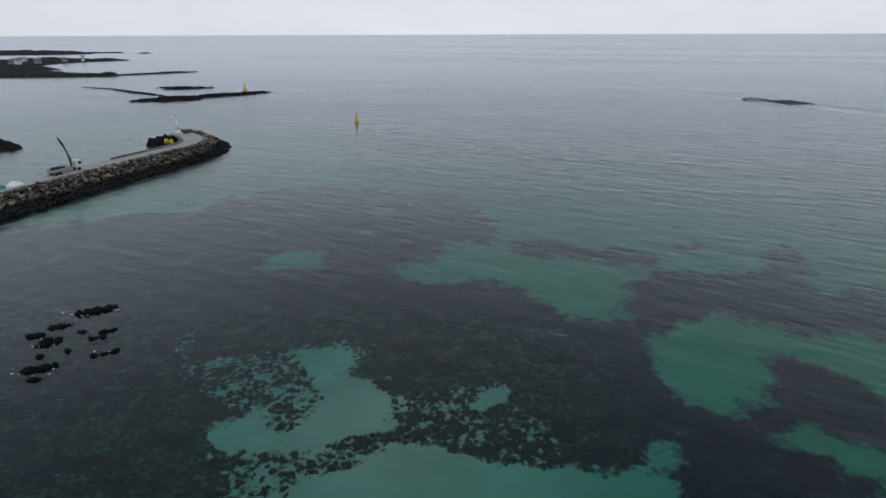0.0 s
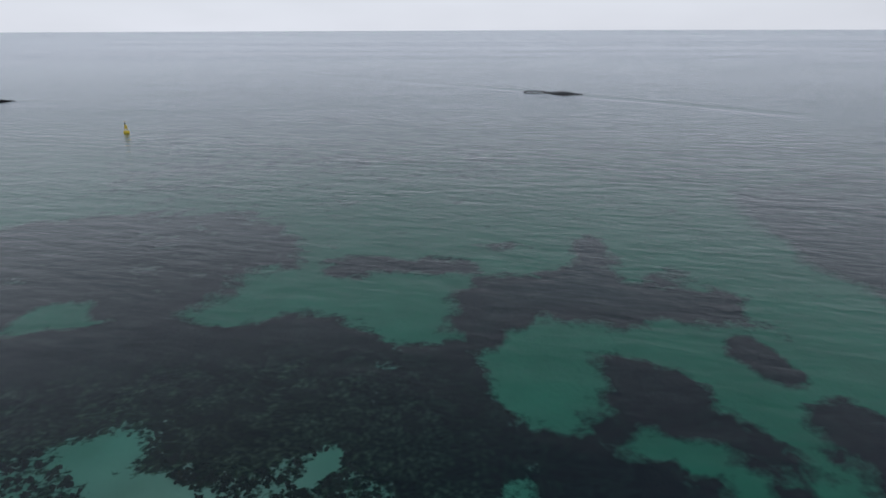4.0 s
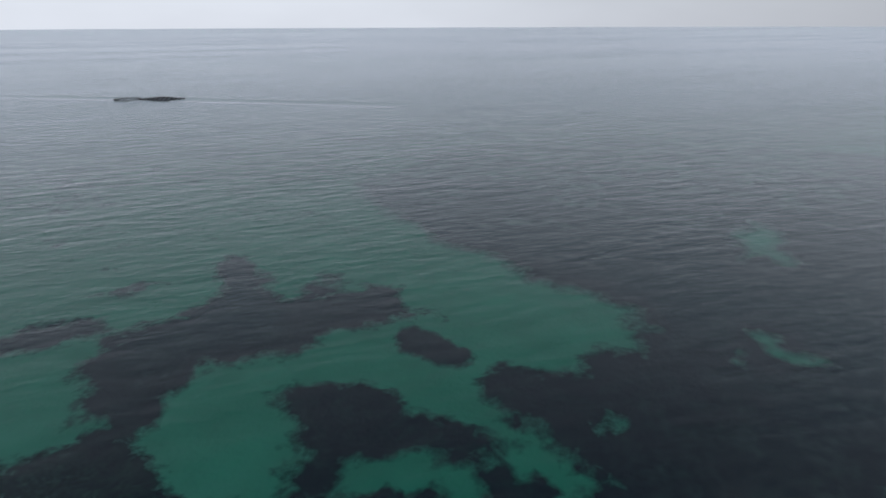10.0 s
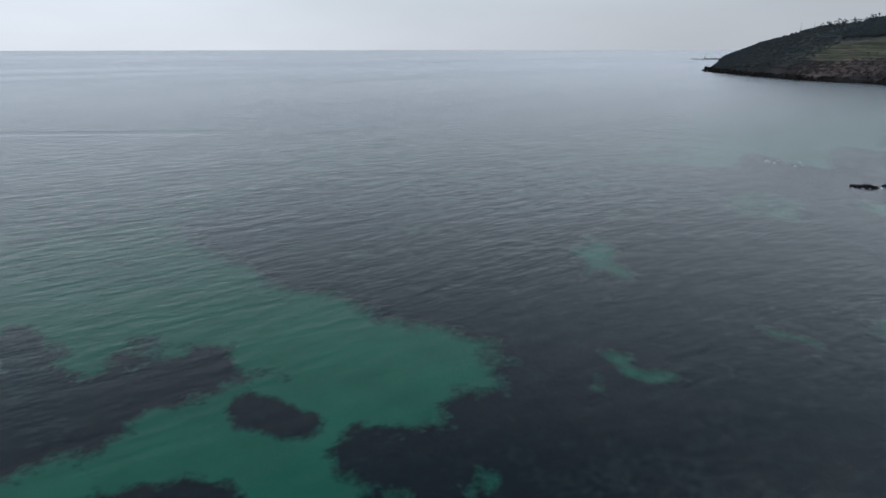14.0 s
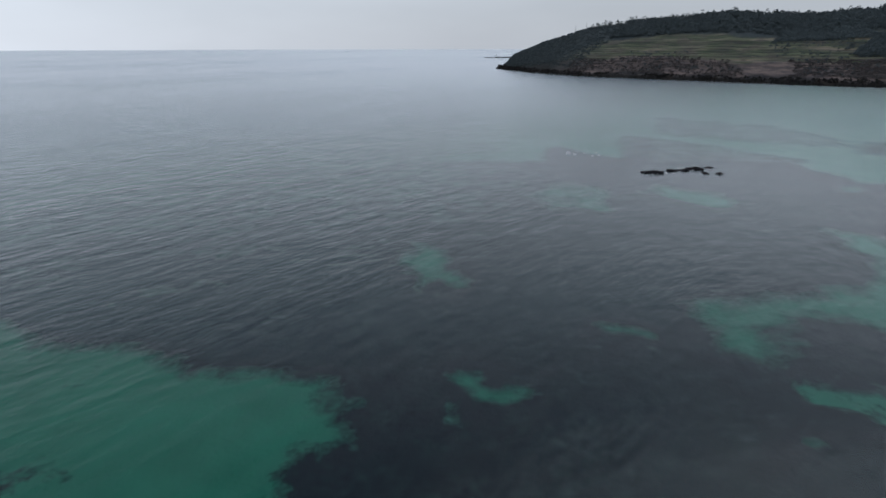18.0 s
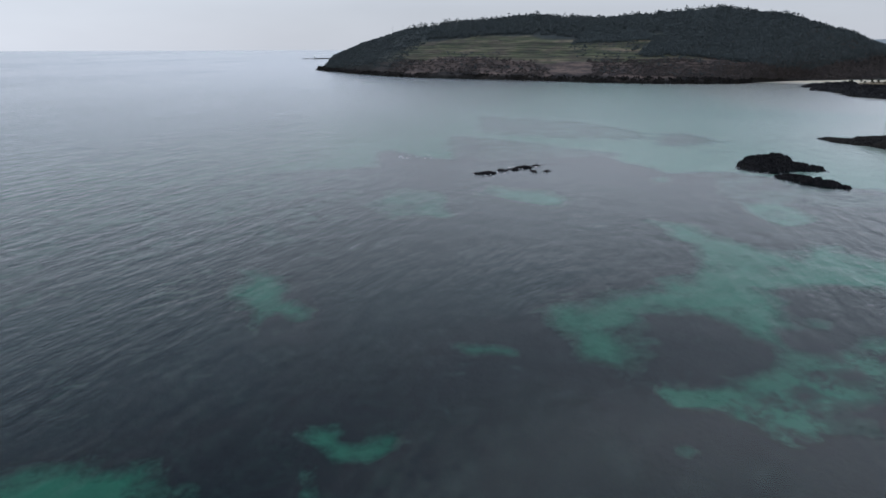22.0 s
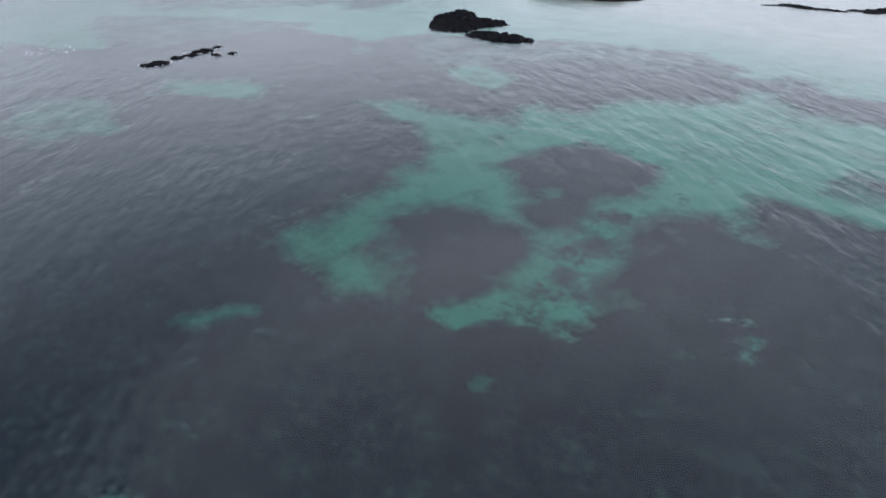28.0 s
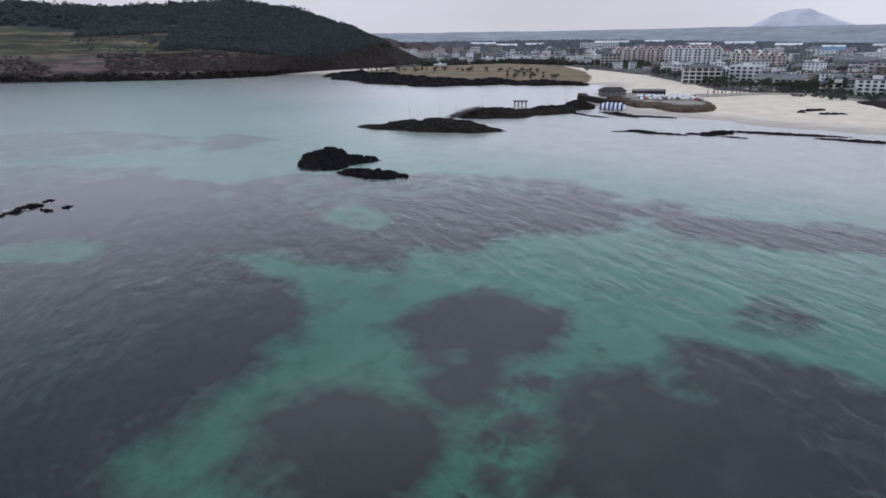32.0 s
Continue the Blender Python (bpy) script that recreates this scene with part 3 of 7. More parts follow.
BAY_SAND = [(186, -60), (184, -65), (167, -68), (152, -75), (158, -88), (146, -93), (143, -108), (134, -119), (125, -132), (129, -147), (112, -135), (99, -135), (82, -139), (62, -150), (62.2, -80.9), (75, -82), (91, -81), (97, -77), (93, -69), (86.3, -63.9), (87.1, -56.8), (97.5, -45.8), (96.6, -38.8), (93.3, -30.1), (101.3, -24.2), (112.7, -36.4), (124.1, -34.1), (130, -33), (142, -35), (144, -46), (158, -56)]
BAY_TONGUE = [(136.8, -11.6), (136, -20), (140, -26), (142, -34), (145, -43), (127.3, -33.4), (129.8, -25.8), (122.5, -19.2), (115.0, -18.7), (111.7, -14.1), (115.8, -10.2), (124.7, -9.3)]
BAY_MOTTLE = [(107.0, -14.4), (106.3, -18.6), (104.8, -23.0), (101.3, -26.6), (104.5, -32.6), (107.1, -38.3), (109.3, -48.0), (108.8, -56.5), (103.0, -59.3), (100.9, -51.0), (97.7, -43.1), (97.5, -37.4), (93.7, -30.7), (90.2, -26.6), (90.9, -23.2), (94.9, -22.1), (99.3, -19.2), (101.5, -14.0), (104.8, -13.6)]
ROUND_BED = [(133, -56), (135, -63), (135, -71), (131, -78), (124, -79), (116, -76), (110, -72), (107, -64), (111, -56), (109.2, -48.1), (111.8, -42.8), (118.0, -43.6), (125, -50)]
ROUND_BED_HOLE = [(121, -54), (119, -57), (116, -54), (118, -51)]
NEAR_ROUND_BED = [(130.8, -24.9), (131, -31), (128, -36), (121.4, -40.3), (113.2, -39.3), (109.2, -38.5), (105.6, -33.5), (104.3, -27.8), (105.3, -23.5), (106.3, -18.6), (109.5, -16.8), (114.5, -19.2), (122.2, -19.5)]
SIDE_BED = [(101.7, -50.3), (103.7, -60.2), (97, -68), (91.7, -64.9), (85.3, -63.2), (79.9, -54.3), (82.0, -45.2), (89.0, -36.9), (93.8, -33.2), (97.5, -37.0), (97.0, -41.7)]
SIDE_SPOT = [(105, -68), (105, -71), (102, -69), (102, -66)]
MOTTLE_SPOT = [(101.9, -32.8), (102.1, -36.4), (98.9, -36.0), (97.8, -32.4), (99.3, -30.9)]
MOTTLE_SPOT_B = [(106.1, -41.0), (104.7, -47.4), (100.4, -46.9), (100.8, -41.8)]
SOUTH_BED_EDGE = [(97, -77), (91, -82), (79, -82), (62, -82), (62.1, -49.7), (92.4, -30.8), (95.8, -39.6), (97.4, -46.4), (86.8, -57.0), (86.0, -63.8), (92, -70)]
SOUTH_SHOAL_BED = [(91, -96), (88, -104), (78, -101), (76, -95), (81, -88), (89, -90)]
FAR_BAND = [(252, -84), (245, -128), (213, -147), (194, -161), (160, -173), (138, -163), (136, -144), (129, -138), (135, -121), (145, -111), (151, -96), (160, -90), (172, -98), (173, -92), (166, -82), (160, -85), (154, -76), (177, -78), (196, -74), (208, -63), (220, -66)]
FAR_BAND_EAST = [(131, -154), (124, -165), (109, -156), (91, -158), (77, -167), (62, -166), (62, -153), (83, -143), (100, -139), (113, -138)]
BAND_GAP = [(199, -97), (198, -109), (181, -108), (172, -100), (173, -91), (186, -91)]
BAND_GAP_SMALL = [(241, -91), (242, -98), (232, -94), (233, -88)]
REEF_BED = [(243, -14), (216, -37), (211, -47), (209, -60), (192, -64), (180, -59), (164, -59), (150, -49), (143, -41), (144, -34), (141, -27), (137, -23), (138, -18), (142, -13), (138.9, -10.5), (158, 5)]
REEF_VEIL = [(246, -30), (230, -40), (226, -48), (215, -48), (209, -40), (221, -33), (237, -27)]
REEF_BED_NORTH = [(383, -45), (334, -86), (293, -108), (211, -61), (223, -53), (266, -19)]
RIPPLE_BED = [(334, -145), (353, -175), (317, -175), (303, -146), (310, -131)]
RIPPLE_BED_FAR = [(474, -88), (416, -147), (357, -156), (333, -140), (338, -109), (377, -61)]
RING_MOTTLE = [(83.2, -38.9), (81.3, -43.6), (77.3, -44.3), (75.3, -41.0), (74.7, -36.0), (76.5, -31.7), (76.7, -37.9), (78.6, -40.4)]
SOUTH_FLECK = [(93.2, -9.2), (93.6, -10.6), (92.7, -11.5), (91.7, -10.1), (92.2, -9.1)]
SOUTH_FLECK_B = [(124.1, 8.7), (124.9, 5.0), (123.4, 1.5), (120.5, 1.4), (122.7, 5.3)]
# kind (1 weed, -1 sand, 0 mottled), strength, outline; later ones lie over earlier ones
# outlines of the weed beds, the clearings of sand between them and the mottled ground
WEST_BED = [(-128, 142), (-105, 151), (-87, 157), (-82, 162), (-69, 160), (-65, 180), (-54, 191), (-33, 191), (3, 184), (14, 156), (12, 139), (-1, 134), (-5.4, 125.6), (-9.9, 119.8), (-7.1, 111.9), (1.7, 109.8), (7.4, 114.2), (14.8, 109.8), (18.1, 103.0), (20.9, 95.8), (26.2, 93.7), (31.0, 93.7), (32.2, 85.7), (32.0, 79.1), (30.8, 71.6), (32.7, 68.7), (28.6, 60.7), (24.0, 48.4), (-52.8, 48.9)]
NEAR_BED = [(-12.9, 115.6), (-2.4, 111.4), (3.1, 111.7), (7.6, 112.5), (11.3, 115.4), (9.4, 109.8), (13.8, 103.4), (17.3, 98.7), (18.5, 94.7), (24.7, 92.4), (30.9, 87.7), (30.9, 82.4), (30.5, 78.5), (30.6, 74.3), (31.5, 70.4), (34.7, 68.4), (37.7, 67.7), (38.5, 63.1), (35.5, 58.3), (-10.8, 87.1)]
NEAR_BED_FOOT = [(29.2, 64.0), (33.3, 68.3), (37.7, 68.4), (38.4, 63.0), (40.4, 59.6), (42.1, 56.9), (48.7, 55.6), (43.9, 48.6), (23.4, 48.3)]
NORTH_BED = [(34.2, 112.4), (40.1, 113.1), (43.6, 118.0), (50.9, 117.0), (55.2, 115.9), (62.7, 118.3), (72, 131), (79, 136), (76.6, 125.8), (71.4, 114.1), (72.0, 106.1), (80.2, 111.4), (84.2, 107.0), (81.1, 100.3), (86.4, 93.7), (82.5, 87.4), (83.1, 81.7), (81.4, 77.4), (78.0, 82.0), (72.7, 85.8), (66.4, 89.8), (59.0, 89.4), (48.4, 96.2), (43.9, 95.1), (40.0, 89.7), (37.3, 88.4), (33.1, 88.8), (26.2, 92.0), (24.2, 96.1), (26.5, 97.3), (31.7, 95.0), (29.2, 100.3), (32.2, 102.9), (34.2, 106.1)]
NORTH_BED_TAIL = [(72.1, 81.6), (76.7, 80.9), (76.1, 74.7), (74.9, 71.4), (74.5, 66.2), (69.6, 66.3), (68.8, 71.6), (68.1, 76.4)]
NORTH_BED_ARM = [(17, 139), (25, 138), (35.5, 133.0), (39.5, 134.6), (45.8, 126.3), (45.3, 119.4), (38.8, 120.5), (26.4, 127.6), (22.0, 126.0), (15.9, 128.6), (15, 136)]
SMALL_BED_A = [(7, 141), (11, 141), (12, 135), (8, 135)]
SMALL_BED_B = [(-4.7, 119.1), (-1.5, 119.9), (2.0, 115.8), (-1.7, 114.7)]
SMALL_BED_C = [(14.4, 106.3), (17.7, 107.2), (19.3, 104.3), (16.7, 102.6)]
STRIPE_BED = [(49, 139), (61, 137), (63.7, 130.0), (54.2, 131.2)]
NW_SIDE_BED = [(-15, 129), (-20, 193), (-5, 183), (5, 164), (2, 151), (-2, 143), (-7, 134)]
CENTRE_BED = [(45.1, 89.4), (49.2, 86.2), (52.6, 81.1), (58.0, 77.6), (59.6, 72.5), (60.1, 68.6), (56.7, 66.3), (57.9, 63.9), (59.3, 60.6), (60.5, 57.3), (57.2, 54.6), (53.7, 54.4), (51.8, 56.7), (51.1, 59.4), (46.6, 62.9), (44.8, 65.3), (41.5, 63.3), (38.3, 62.2), (35.9, 65.7), (39.4, 70.2), (42.9, 70.9), (45.7, 75.9), (46.8, 79.9), (45.1, 84.4)]
CENTRE_BED_FOOT = [(38.8, 60.9), (41.6, 61.0), (44.9, 59.3), (44.5, 57.1), (40.9, 56.7), (37.9, 58.5)]
EAST_BED = [(144, 161), (120, 119), (114.1, 97.7), (110.3, 82.4), (108.4, 69.9), (108.5, 56.1), (108.2, 50.7), (99.5, 50.7), (88.7, 47.4), (86.3, 51.8), (81.4, 54.1), (76.4, 52.9), (74.9, 57.5), (73.9, 62.5), (68.6, 61.3), (65.3, 57.9), (63.1, 52.2), (62.4, 47.7), (62.3, 46.2), (59.0, 45.1), (59.2, 41.1), (55.8, 42.0), (52.0, 40.1), (74.6, 0.8), (250, -29), (288, 46), (243, 129), (188, 163)]
EAST_BED_NEAR = [(51.9, 52.5), (54.8, 50.6), (53.8, 47.9), (56.2, 47.2), (54.4, 44.3), (50.8, 44.4), (47.9, 49.3)]
DEEP_BED = [(116, 110), (113.0, 99.3), (111.2, 85.3), (106.3, 70.4), (106.1, 55.8), (104.0, 51.1), (96.2, 49.9), (91.5, 47.5), (89.4, 46.1), (87.9, 51.7), (83.5, 53.0), (78.7, 51.8), (78.0, -23.6), (120, -59), (236, -109), (287, -93), (291, -22), (290, 51), (260, 135), (205, 178)]
SOUTH_BED = [(338, -3), (250, -52), (240, -81), (213, -86), (171, -143), (139, -154), (122, -153), (95, -156), (68, -158), (52.3, -32.8), (116.4, 29.9)]
NEAR_EAST_BED = [(119.9, 34.3), (71.3, -65.6), (55.3, -26.0), (92.2, 36.7)]
SAND_OFF_BREAKWATER = [(-103, 148), (-98, 178), (-91, 201), (-79, 222), (-56, 205), (-53, 185), (-70, 178), (-70, 161), (-85, 164)]
SAND_FLECK = [(-39, 122), (-37, 127), (-34, 131), (-26, 130), (-26, 123), (-20.7, 119.3), (-32, 119), (-37, 119)]
CLEARING_NORTH = [(-9.8, 118.8), (-5.4, 124.8), (1, 132), (16, 139), (17.8, 119.6), (23.5, 109.5), (32.8, 103.6), (29.3, 93.7), (21.9, 95.8), (17.3, 104.3), (12.7, 110.1), (7.5, 114.8), (-0.5, 111.3), (-7.1, 111.9)]
CLEARING_POOL = [(31.4, 89.7), (36.9, 90.3), (42.9, 95.0), (49.5, 95.6), (51.8, 90.0), (50.9, 84.9), (47.7, 79.0), (46.5, 74.6), (41.1, 72.7), (37.4, 69.0), (32.9, 69.4), (31.2, 73.0), (30.9, 76.8), (31.8, 84.5)]
CLEARING_MAIN = [(-28.6, 60.3), (-27.5, 66.3), (-22.6, 69.4), (-18.8, 66.8), (-16.9, 70.6), (-20.2, 75.4), (-23.1, 79.5), (-23.6, 83.0), (-19.6, 84.7), (-14.5, 85.5), (-12.0, 80.0), (-14.8, 76.8), (-8.2, 74.8), (-5.5, 70.7), (-6.7, 65.6), (-5.7, 61.3), (-9.8, 62.4), (-12.2, 60.0), (-14.6, 59.1), (-20.0, 59.6), (-25.0, 59.0)]
CLEARING_NEAR = [(-17.7, 50.9), (-15.1, 55.1), (-11.6, 56.5), (-8.8, 59.0), (-5.6, 60.7), (-1.6, 59.0), (4.1, 57.1), (9.1, 56.3), (13.4, 55.9), (17.4, 54.7), (21.7, 56.4), (26.5, 57.7), (24.6, 53.1), (24.0, 50.6), (23.2, 46.2), (-17.5, 46.0)]
CLEARING_SMALL = [(23.0, 59.9), (25.1, 62.1), (27.7, 61.7), (27.5, 58.2), (24.9, 56.2), (22.3, 56.8)]
CLEARING_TINY = [(16.1, 90.5), (18.0, 92.6), (20.6, 88.5), (17.5, 88.3)]
CLEARING_TINY_B = [(13.3, 82.7), (15.6, 83.9), (16.6, 81.5), (14.8, 80.7)]
MOTTLED_WEST = [(-36.1, 77.5), (-33.1, 83.3), (-24.0, 83.0), (-19.7, 76.9), (-16.5, 70.9), (-16.5, 65.1), (-19.1, 61.2), (-21.8, 64.1), (-22.7, 69.4), (-27.7, 67.1), (-32.7, 70.8)]
MOTTLED_MIDDLE = [(-12.0, 83.6), (-5.1, 75.4), (-1.9, 70.7), (5.1, 73.7), (9.4, 73.8), (13.7, 67.2), (13.9, 60.3), (17.2, 56.0), (12.2, 56.2), (4.1, 57.6), (-1.6, 59.5), (-5.4, 61.3), (-6.0, 68.1), (-9.7, 73.6)]
MOTTLED_POCKET = [(2.6, 67.9), (6.6, 73.5), (9.8, 73.3), (8.5, 68.8), (4.6, 66.1)]
MOTTLED_BAR = [(-25.4, 56.3), (-22.3, 58.8), (-14.5, 58.3), (-9.7, 61.3), (-5.7, 61.3), (-4.8, 59.8), (-10.4, 56.9), (-14.9, 54.4), (-17.7, 51.1), (-23.6, 51.2)]
MOTTLED_SOUTH_WEST = [(-59.8, 66.5), (-51.2, 70.1), (-40.2, 70.7), (-32.4, 66.3), (-25.8, 59.4), (-22.3, 58.5), (-24.2, 56.4), (-22.6, 48.2), (-47.0, 48.8)]
MOTTLED_FLECKS = [(-43.1, 86.5), (-42.2, 93.5), (-37.9, 88.2), (-36.5, 80.8), (-33.3, 76.6), (-35.1, 73.0), (-39.9, 81.0)]
EAST_FLECK = [(105.6, 34.6), (107.2, 33.2), (106.7, 30.1), (104.5, 30.8), (102.7, 28.1), (104.3, 27.3), (103.2, 24.2), (101.0, 24.4), (98.9, 26.3), (100.4, 30.8), (103.4, 32.3)]
EAST_FLECK_B = [(99.0, 35.5), (99.0, 34.0), (94.3, 34.0), (94.5, 34.8), (97.2, 35.2)]
EAST_FLECK_C = [(66.0, 45.6), (69.3, 43.6), (71.9, 43.1), (69.6, 40.7), (66.6, 43.3)]
EAST_FLECK_D = [(75.3, 16.8), (78.2, 13.6), (76.1, 11.0), (74.6, 12.6), (75.2, 15.2)]
EAST_VEIL = [(171, 48), (166, 40), (152, 38), (144.2, 32.0), (140.5, 34.1), (145, 39), (142.7, 44.3), (155, 47)]
EAST_VEIL_B = [(125.6, 10.8), (125.8, 4.5), (121.8, 1.4), (122.1, 7.5)]
EAST_CORNER = [(61.4, 73.3), (68.8, 77.0), (70.3, 75.8), (62.4, 69.8)]
OUTER_VEIL = [(227, 14), (248, -1), (234, -14), (229, -27), (212, -20), (205, -4), (210, 10)]
OUTER_VEIL_B = [(235, -29), (233, -50), (216, -47), (214, -33), (221, -25)]
OUTER_VEIL_C = [(196, -35), (198, -44), (185, -43), (181, -32)]
BAY_SAND = [(186, -60), (184, -65), (167, -68), (152, -75), (158, -88), (146, -93), (143, -108), (134, -119), (125, -132), (129, -147), (112, -135), (99, -135), (82, -139), (62, -150), (62.2, -80.9), (75, -82), (91, -81), (97, -77), (93, -69), (86.3, -63.9), (87.1, -56.8), (97.5, -45.8), (96.6, -38.8), (93.3, -30.1), (101.3, -24.2), (112.7, -36.4), (124.1, -34.1), (130, -33), (142, -35), (144, -46), (158, -56)]
BAY_TONGUE = [(136.8, -11.6), (136, -20), (140, -26), (142, -34), (145, -43), (127.3, -33.4), (129.8, -25.8), (122.5, -19.2), (115.0, -18.7), (111.7, -14.1), (115.8, -10.2), (124.7, -9.3)]
BAY_MOTTLE = [(107.0, -14.4), (106.3, -18.6), (104.8, -23.0), (101.3, -26.6), (104.5, -32.6), (107.1, -38.3), (109.3, -48.0), (108.8, -56.5), (103.0, -59.3), (100.9, -51.0), (97.7, -43.1), (97.5, -37.4), (93.7, -30.7), (90.2, -26.6), (90.9, -23.2), (94.9, -22.1), (99.3, -19.2), (101.5, -14.0), (104.8, -13.6)]
ROUND_BED = [(133, -56), (135, -63), (135, -71), (131, -78), (124, -79), (116, -76), (110, -72), (107, -64), (111, -56), (109.2, -48.1), (111.8, -42.8), (118.0, -43.6), (125, -50)]
ROUND_BED_HOLE = [(121, -54), (119, -57), (116, -54), (118, -51)]
NEAR_ROUND_BED = [(130.8, -24.9), (131, -31), (128, -36), (121.4, -40.3), (113.2, -39.3), (109.2, -38.5), (105.6, -33.5), (104.3, -27.8), (105.3, -23.5), (106.3, -18.6), (109.5, -16.8), (114.5, -19.2), (122.2, -19.5)]
SIDE_BED = [(101.7, -50.3), (103.7, -60.2), (97, -68), (91.7, -64.9), (85.3, -63.2), (79.9, -54.3), (82.0, -45.2), (89.0, -36.9), (93.8, -33.2), (97.5, -37.0), (97.0, -41.7)]
SIDE_SPOT = [(105, -68), (105, -71), (102, -69), (102, -66)]
MOTTLE_SPOT = [(101.9, -32.8), (102.1, -36.4), (98.9, -36.0), (97.8, -32.4), (99.3, -30.9)]
MOTTLE_SPOT_B = [(106.1, -41.0), (104.7, -47.4), (100.4, -46.9), (100.8, -41.8)]
SOUTH_BED_EDGE = [(97, -77), (91, -82), (79, -82), (62, -82), (62.1, -49.7), (92.4, -30.8), (95.8, -39.6), (97.4, -46.4), (86.8, -57.0), (86.0, -63.8), (92, -70)]
SOUTH_SHOAL_BED = [(91, -96), (88, -104), (78, -101), (76, -95), (81, -88), (89, -90)]
FAR_BAND = [(252, -84), (245, -128), (213, -147), (194, -161), (160, -173), (138, -163), (136, -144), (129, -138), (135, -121), (145, -111), (151, -96), (160, -90), (172, -98), (173, -92), (166, -82), (160, -85), (154, -76), (177, -78), (196, -74), (208, -63), (220, -66)]
FAR_BAND_EAST = [(131, -154), (124, -165), (109, -156), (91, -158), (77, -167), (62, -166), (62, -153), (83, -143), (100, -139), (113, -138)]
BAND_GAP = [(199, -97), (198, -109), (181, -108), (172, -100), (173, -91), (186, -91)]
BAND_GAP_SMALL = [(241, -91), (242, -98), (232, -94), (233, -88)]
REEF_BED = [(243, -14), (216, -37), (211, -47), (209, -60), (192, -64), (180, -59), (164, -59), (150, -49), (143, -41), (144, -34), (141, -27), (137, -23), (138, -18), (142, -13), (138.9, -10.5), (158, 5)]
REEF_VEIL = [(246, -30), (230, -40), (226, -48), (215, -48), (209, -40), (221, -33), (237, -27)]
REEF_BED_NORTH = [(383, -45), (334, -86), (293, -108), (211, -61), (223, -53), (266, -19)]
RIPPLE_BED = [(334, -145), (353, -175), (317, -175), (303, -146), (310, -131)]
RIPPLE_BED_FAR = [(474, -88), (416, -147), (357, -156), (333, -140), (338, -109), (377, -61)]
RING_MOTTLE = [(83.2, -38.9), (81.3, -43.6), (77.3, -44.3), (75.3, -41.0), (74.7, -36.0), (76.5, -31.7), (76.7, -37.9), (78.6, -40.4)]
SOUTH_FLECK = [(93.2, -9.2), (93.6, -10.6), (92.7, -11.5), (91.7, -10.1), (92.2, -9.1)]
SOUTH_FLECK_B = [(124.1, 8.7), (124.9, 5.0), (123.4, 1.5), (120.5, 1.4), (122.7, 5.3)]
# kind (1 weed, -1 sand, 0 mottled), strength, outline; later ones lie over earlier ones
BEDS_WEST = [(1, 1, WEST_BED), (1, 1, NEAR_BED), (1, 1, NEAR_BED_FOOT), (1, 1, NORTH_BED), (1, 1, NORTH_BED_TAIL), (1, 0.85, NORTH_BED_ARM), (1, 0.8, SMALL_BED_A), (1, 0.9, SMALL_BED_B), (1, 0.9, SMALL_BED_C), (1, 0.6, STRIPE_BED), (1, 0.8, NW_SIDE_BED), (1, 1, CENTRE_BED), (1, 1, CENTRE_BED_FOOT), (1, 1, EAST_BED), (1, 1, EAST_BED_NEAR), (1, 1, DEEP_BED), (1, 1, SOUTH_BED)]
CLEARINGS_WEST = [(1, 1, NEAR_EAST_BED), (-1, 0.9, SAND_OFF_BREAKWATER), (-1, 0.9, SAND_FLECK), (-1, 1, CLEARING_NORTH), (-1, 1, CLEARING_POOL), (-1, 1, CLEARING_MAIN), (-1, 1, CLEARING_NEAR), (-1, 0.65, CLEARING_SMALL), (-1, 0.7, CLEARING_TINY), (-1, 0.6, CLEARING_TINY_B), (0, 0.45, MOTTLED_WEST), (0, 0.3, MOTTLED_MIDDLE), (-1, 0.8, MOTTLED_POCKET), (0, 0.45, MOTTLED_BAR), (0, -0.2, MOTTLED_SOUTH_WEST), (0, 0.35, MOTTLED_FLECKS)]
BEDS_EAST = [(-1, 1, EAST_FLECK), (-1, 0.9, EAST_FLECK_B), (-1, 0.7, EAST_FLECK_C), (-1, 0.7, EAST_FLECK_D), (-1, 0.8, EAST_VEIL), (-1, 0.35, EAST_VEIL_B), (-1, 0.5, EAST_CORNER), (-1, 0.6, OUTER_VEIL), (-1, 0.6, OUTER_VEIL_B), (-1, 0.5, OUTER_VEIL_C), (-1, 0.85, BAY_SAND), (-1, 0.8, BAY_TONGUE), (0, 0.55, BAY_MOTTLE), (1, 1, ROUND_BED), (-1, 0.6, ROUND_BED_HOLE), (1, 1, NEAR_ROUND_BED)]
BEDS_SOUTH = [(1, 0.9, SIDE_BED), (1, 0.7, SIDE_SPOT), (1, 0.8, MOTTLE_SPOT), (1, 0.6, MOTTLE_SPOT_B), (1, 0.9, SOUTH_BED_EDGE), (1, 0.6, SOUTH_SHOAL_BED), (1, 0.65, FAR_BAND), (1, 0.7, FAR_BAND_EAST), (-1, 0.75, BAND_GAP), (-1, 0.6, BAND_GAP_SMALL), (1, 0.78, REEF_BED), (-1, 0.7, REEF_VEIL), (1, 0.6, REEF_BED_NORTH), (1, 0.6, RIPPLE_BED), (1, 0.5, RIPPLE_BED_FAR), (0, 0.35, RING_MOTTLE), (-1, 0.8, SOUTH_FLECK), (-1, 0.6, SOUTH_FLECK_B)]
BEDS = BEDS_WEST + CLEARINGS_WEST + BEDS_EAST + BEDS_SOUTH

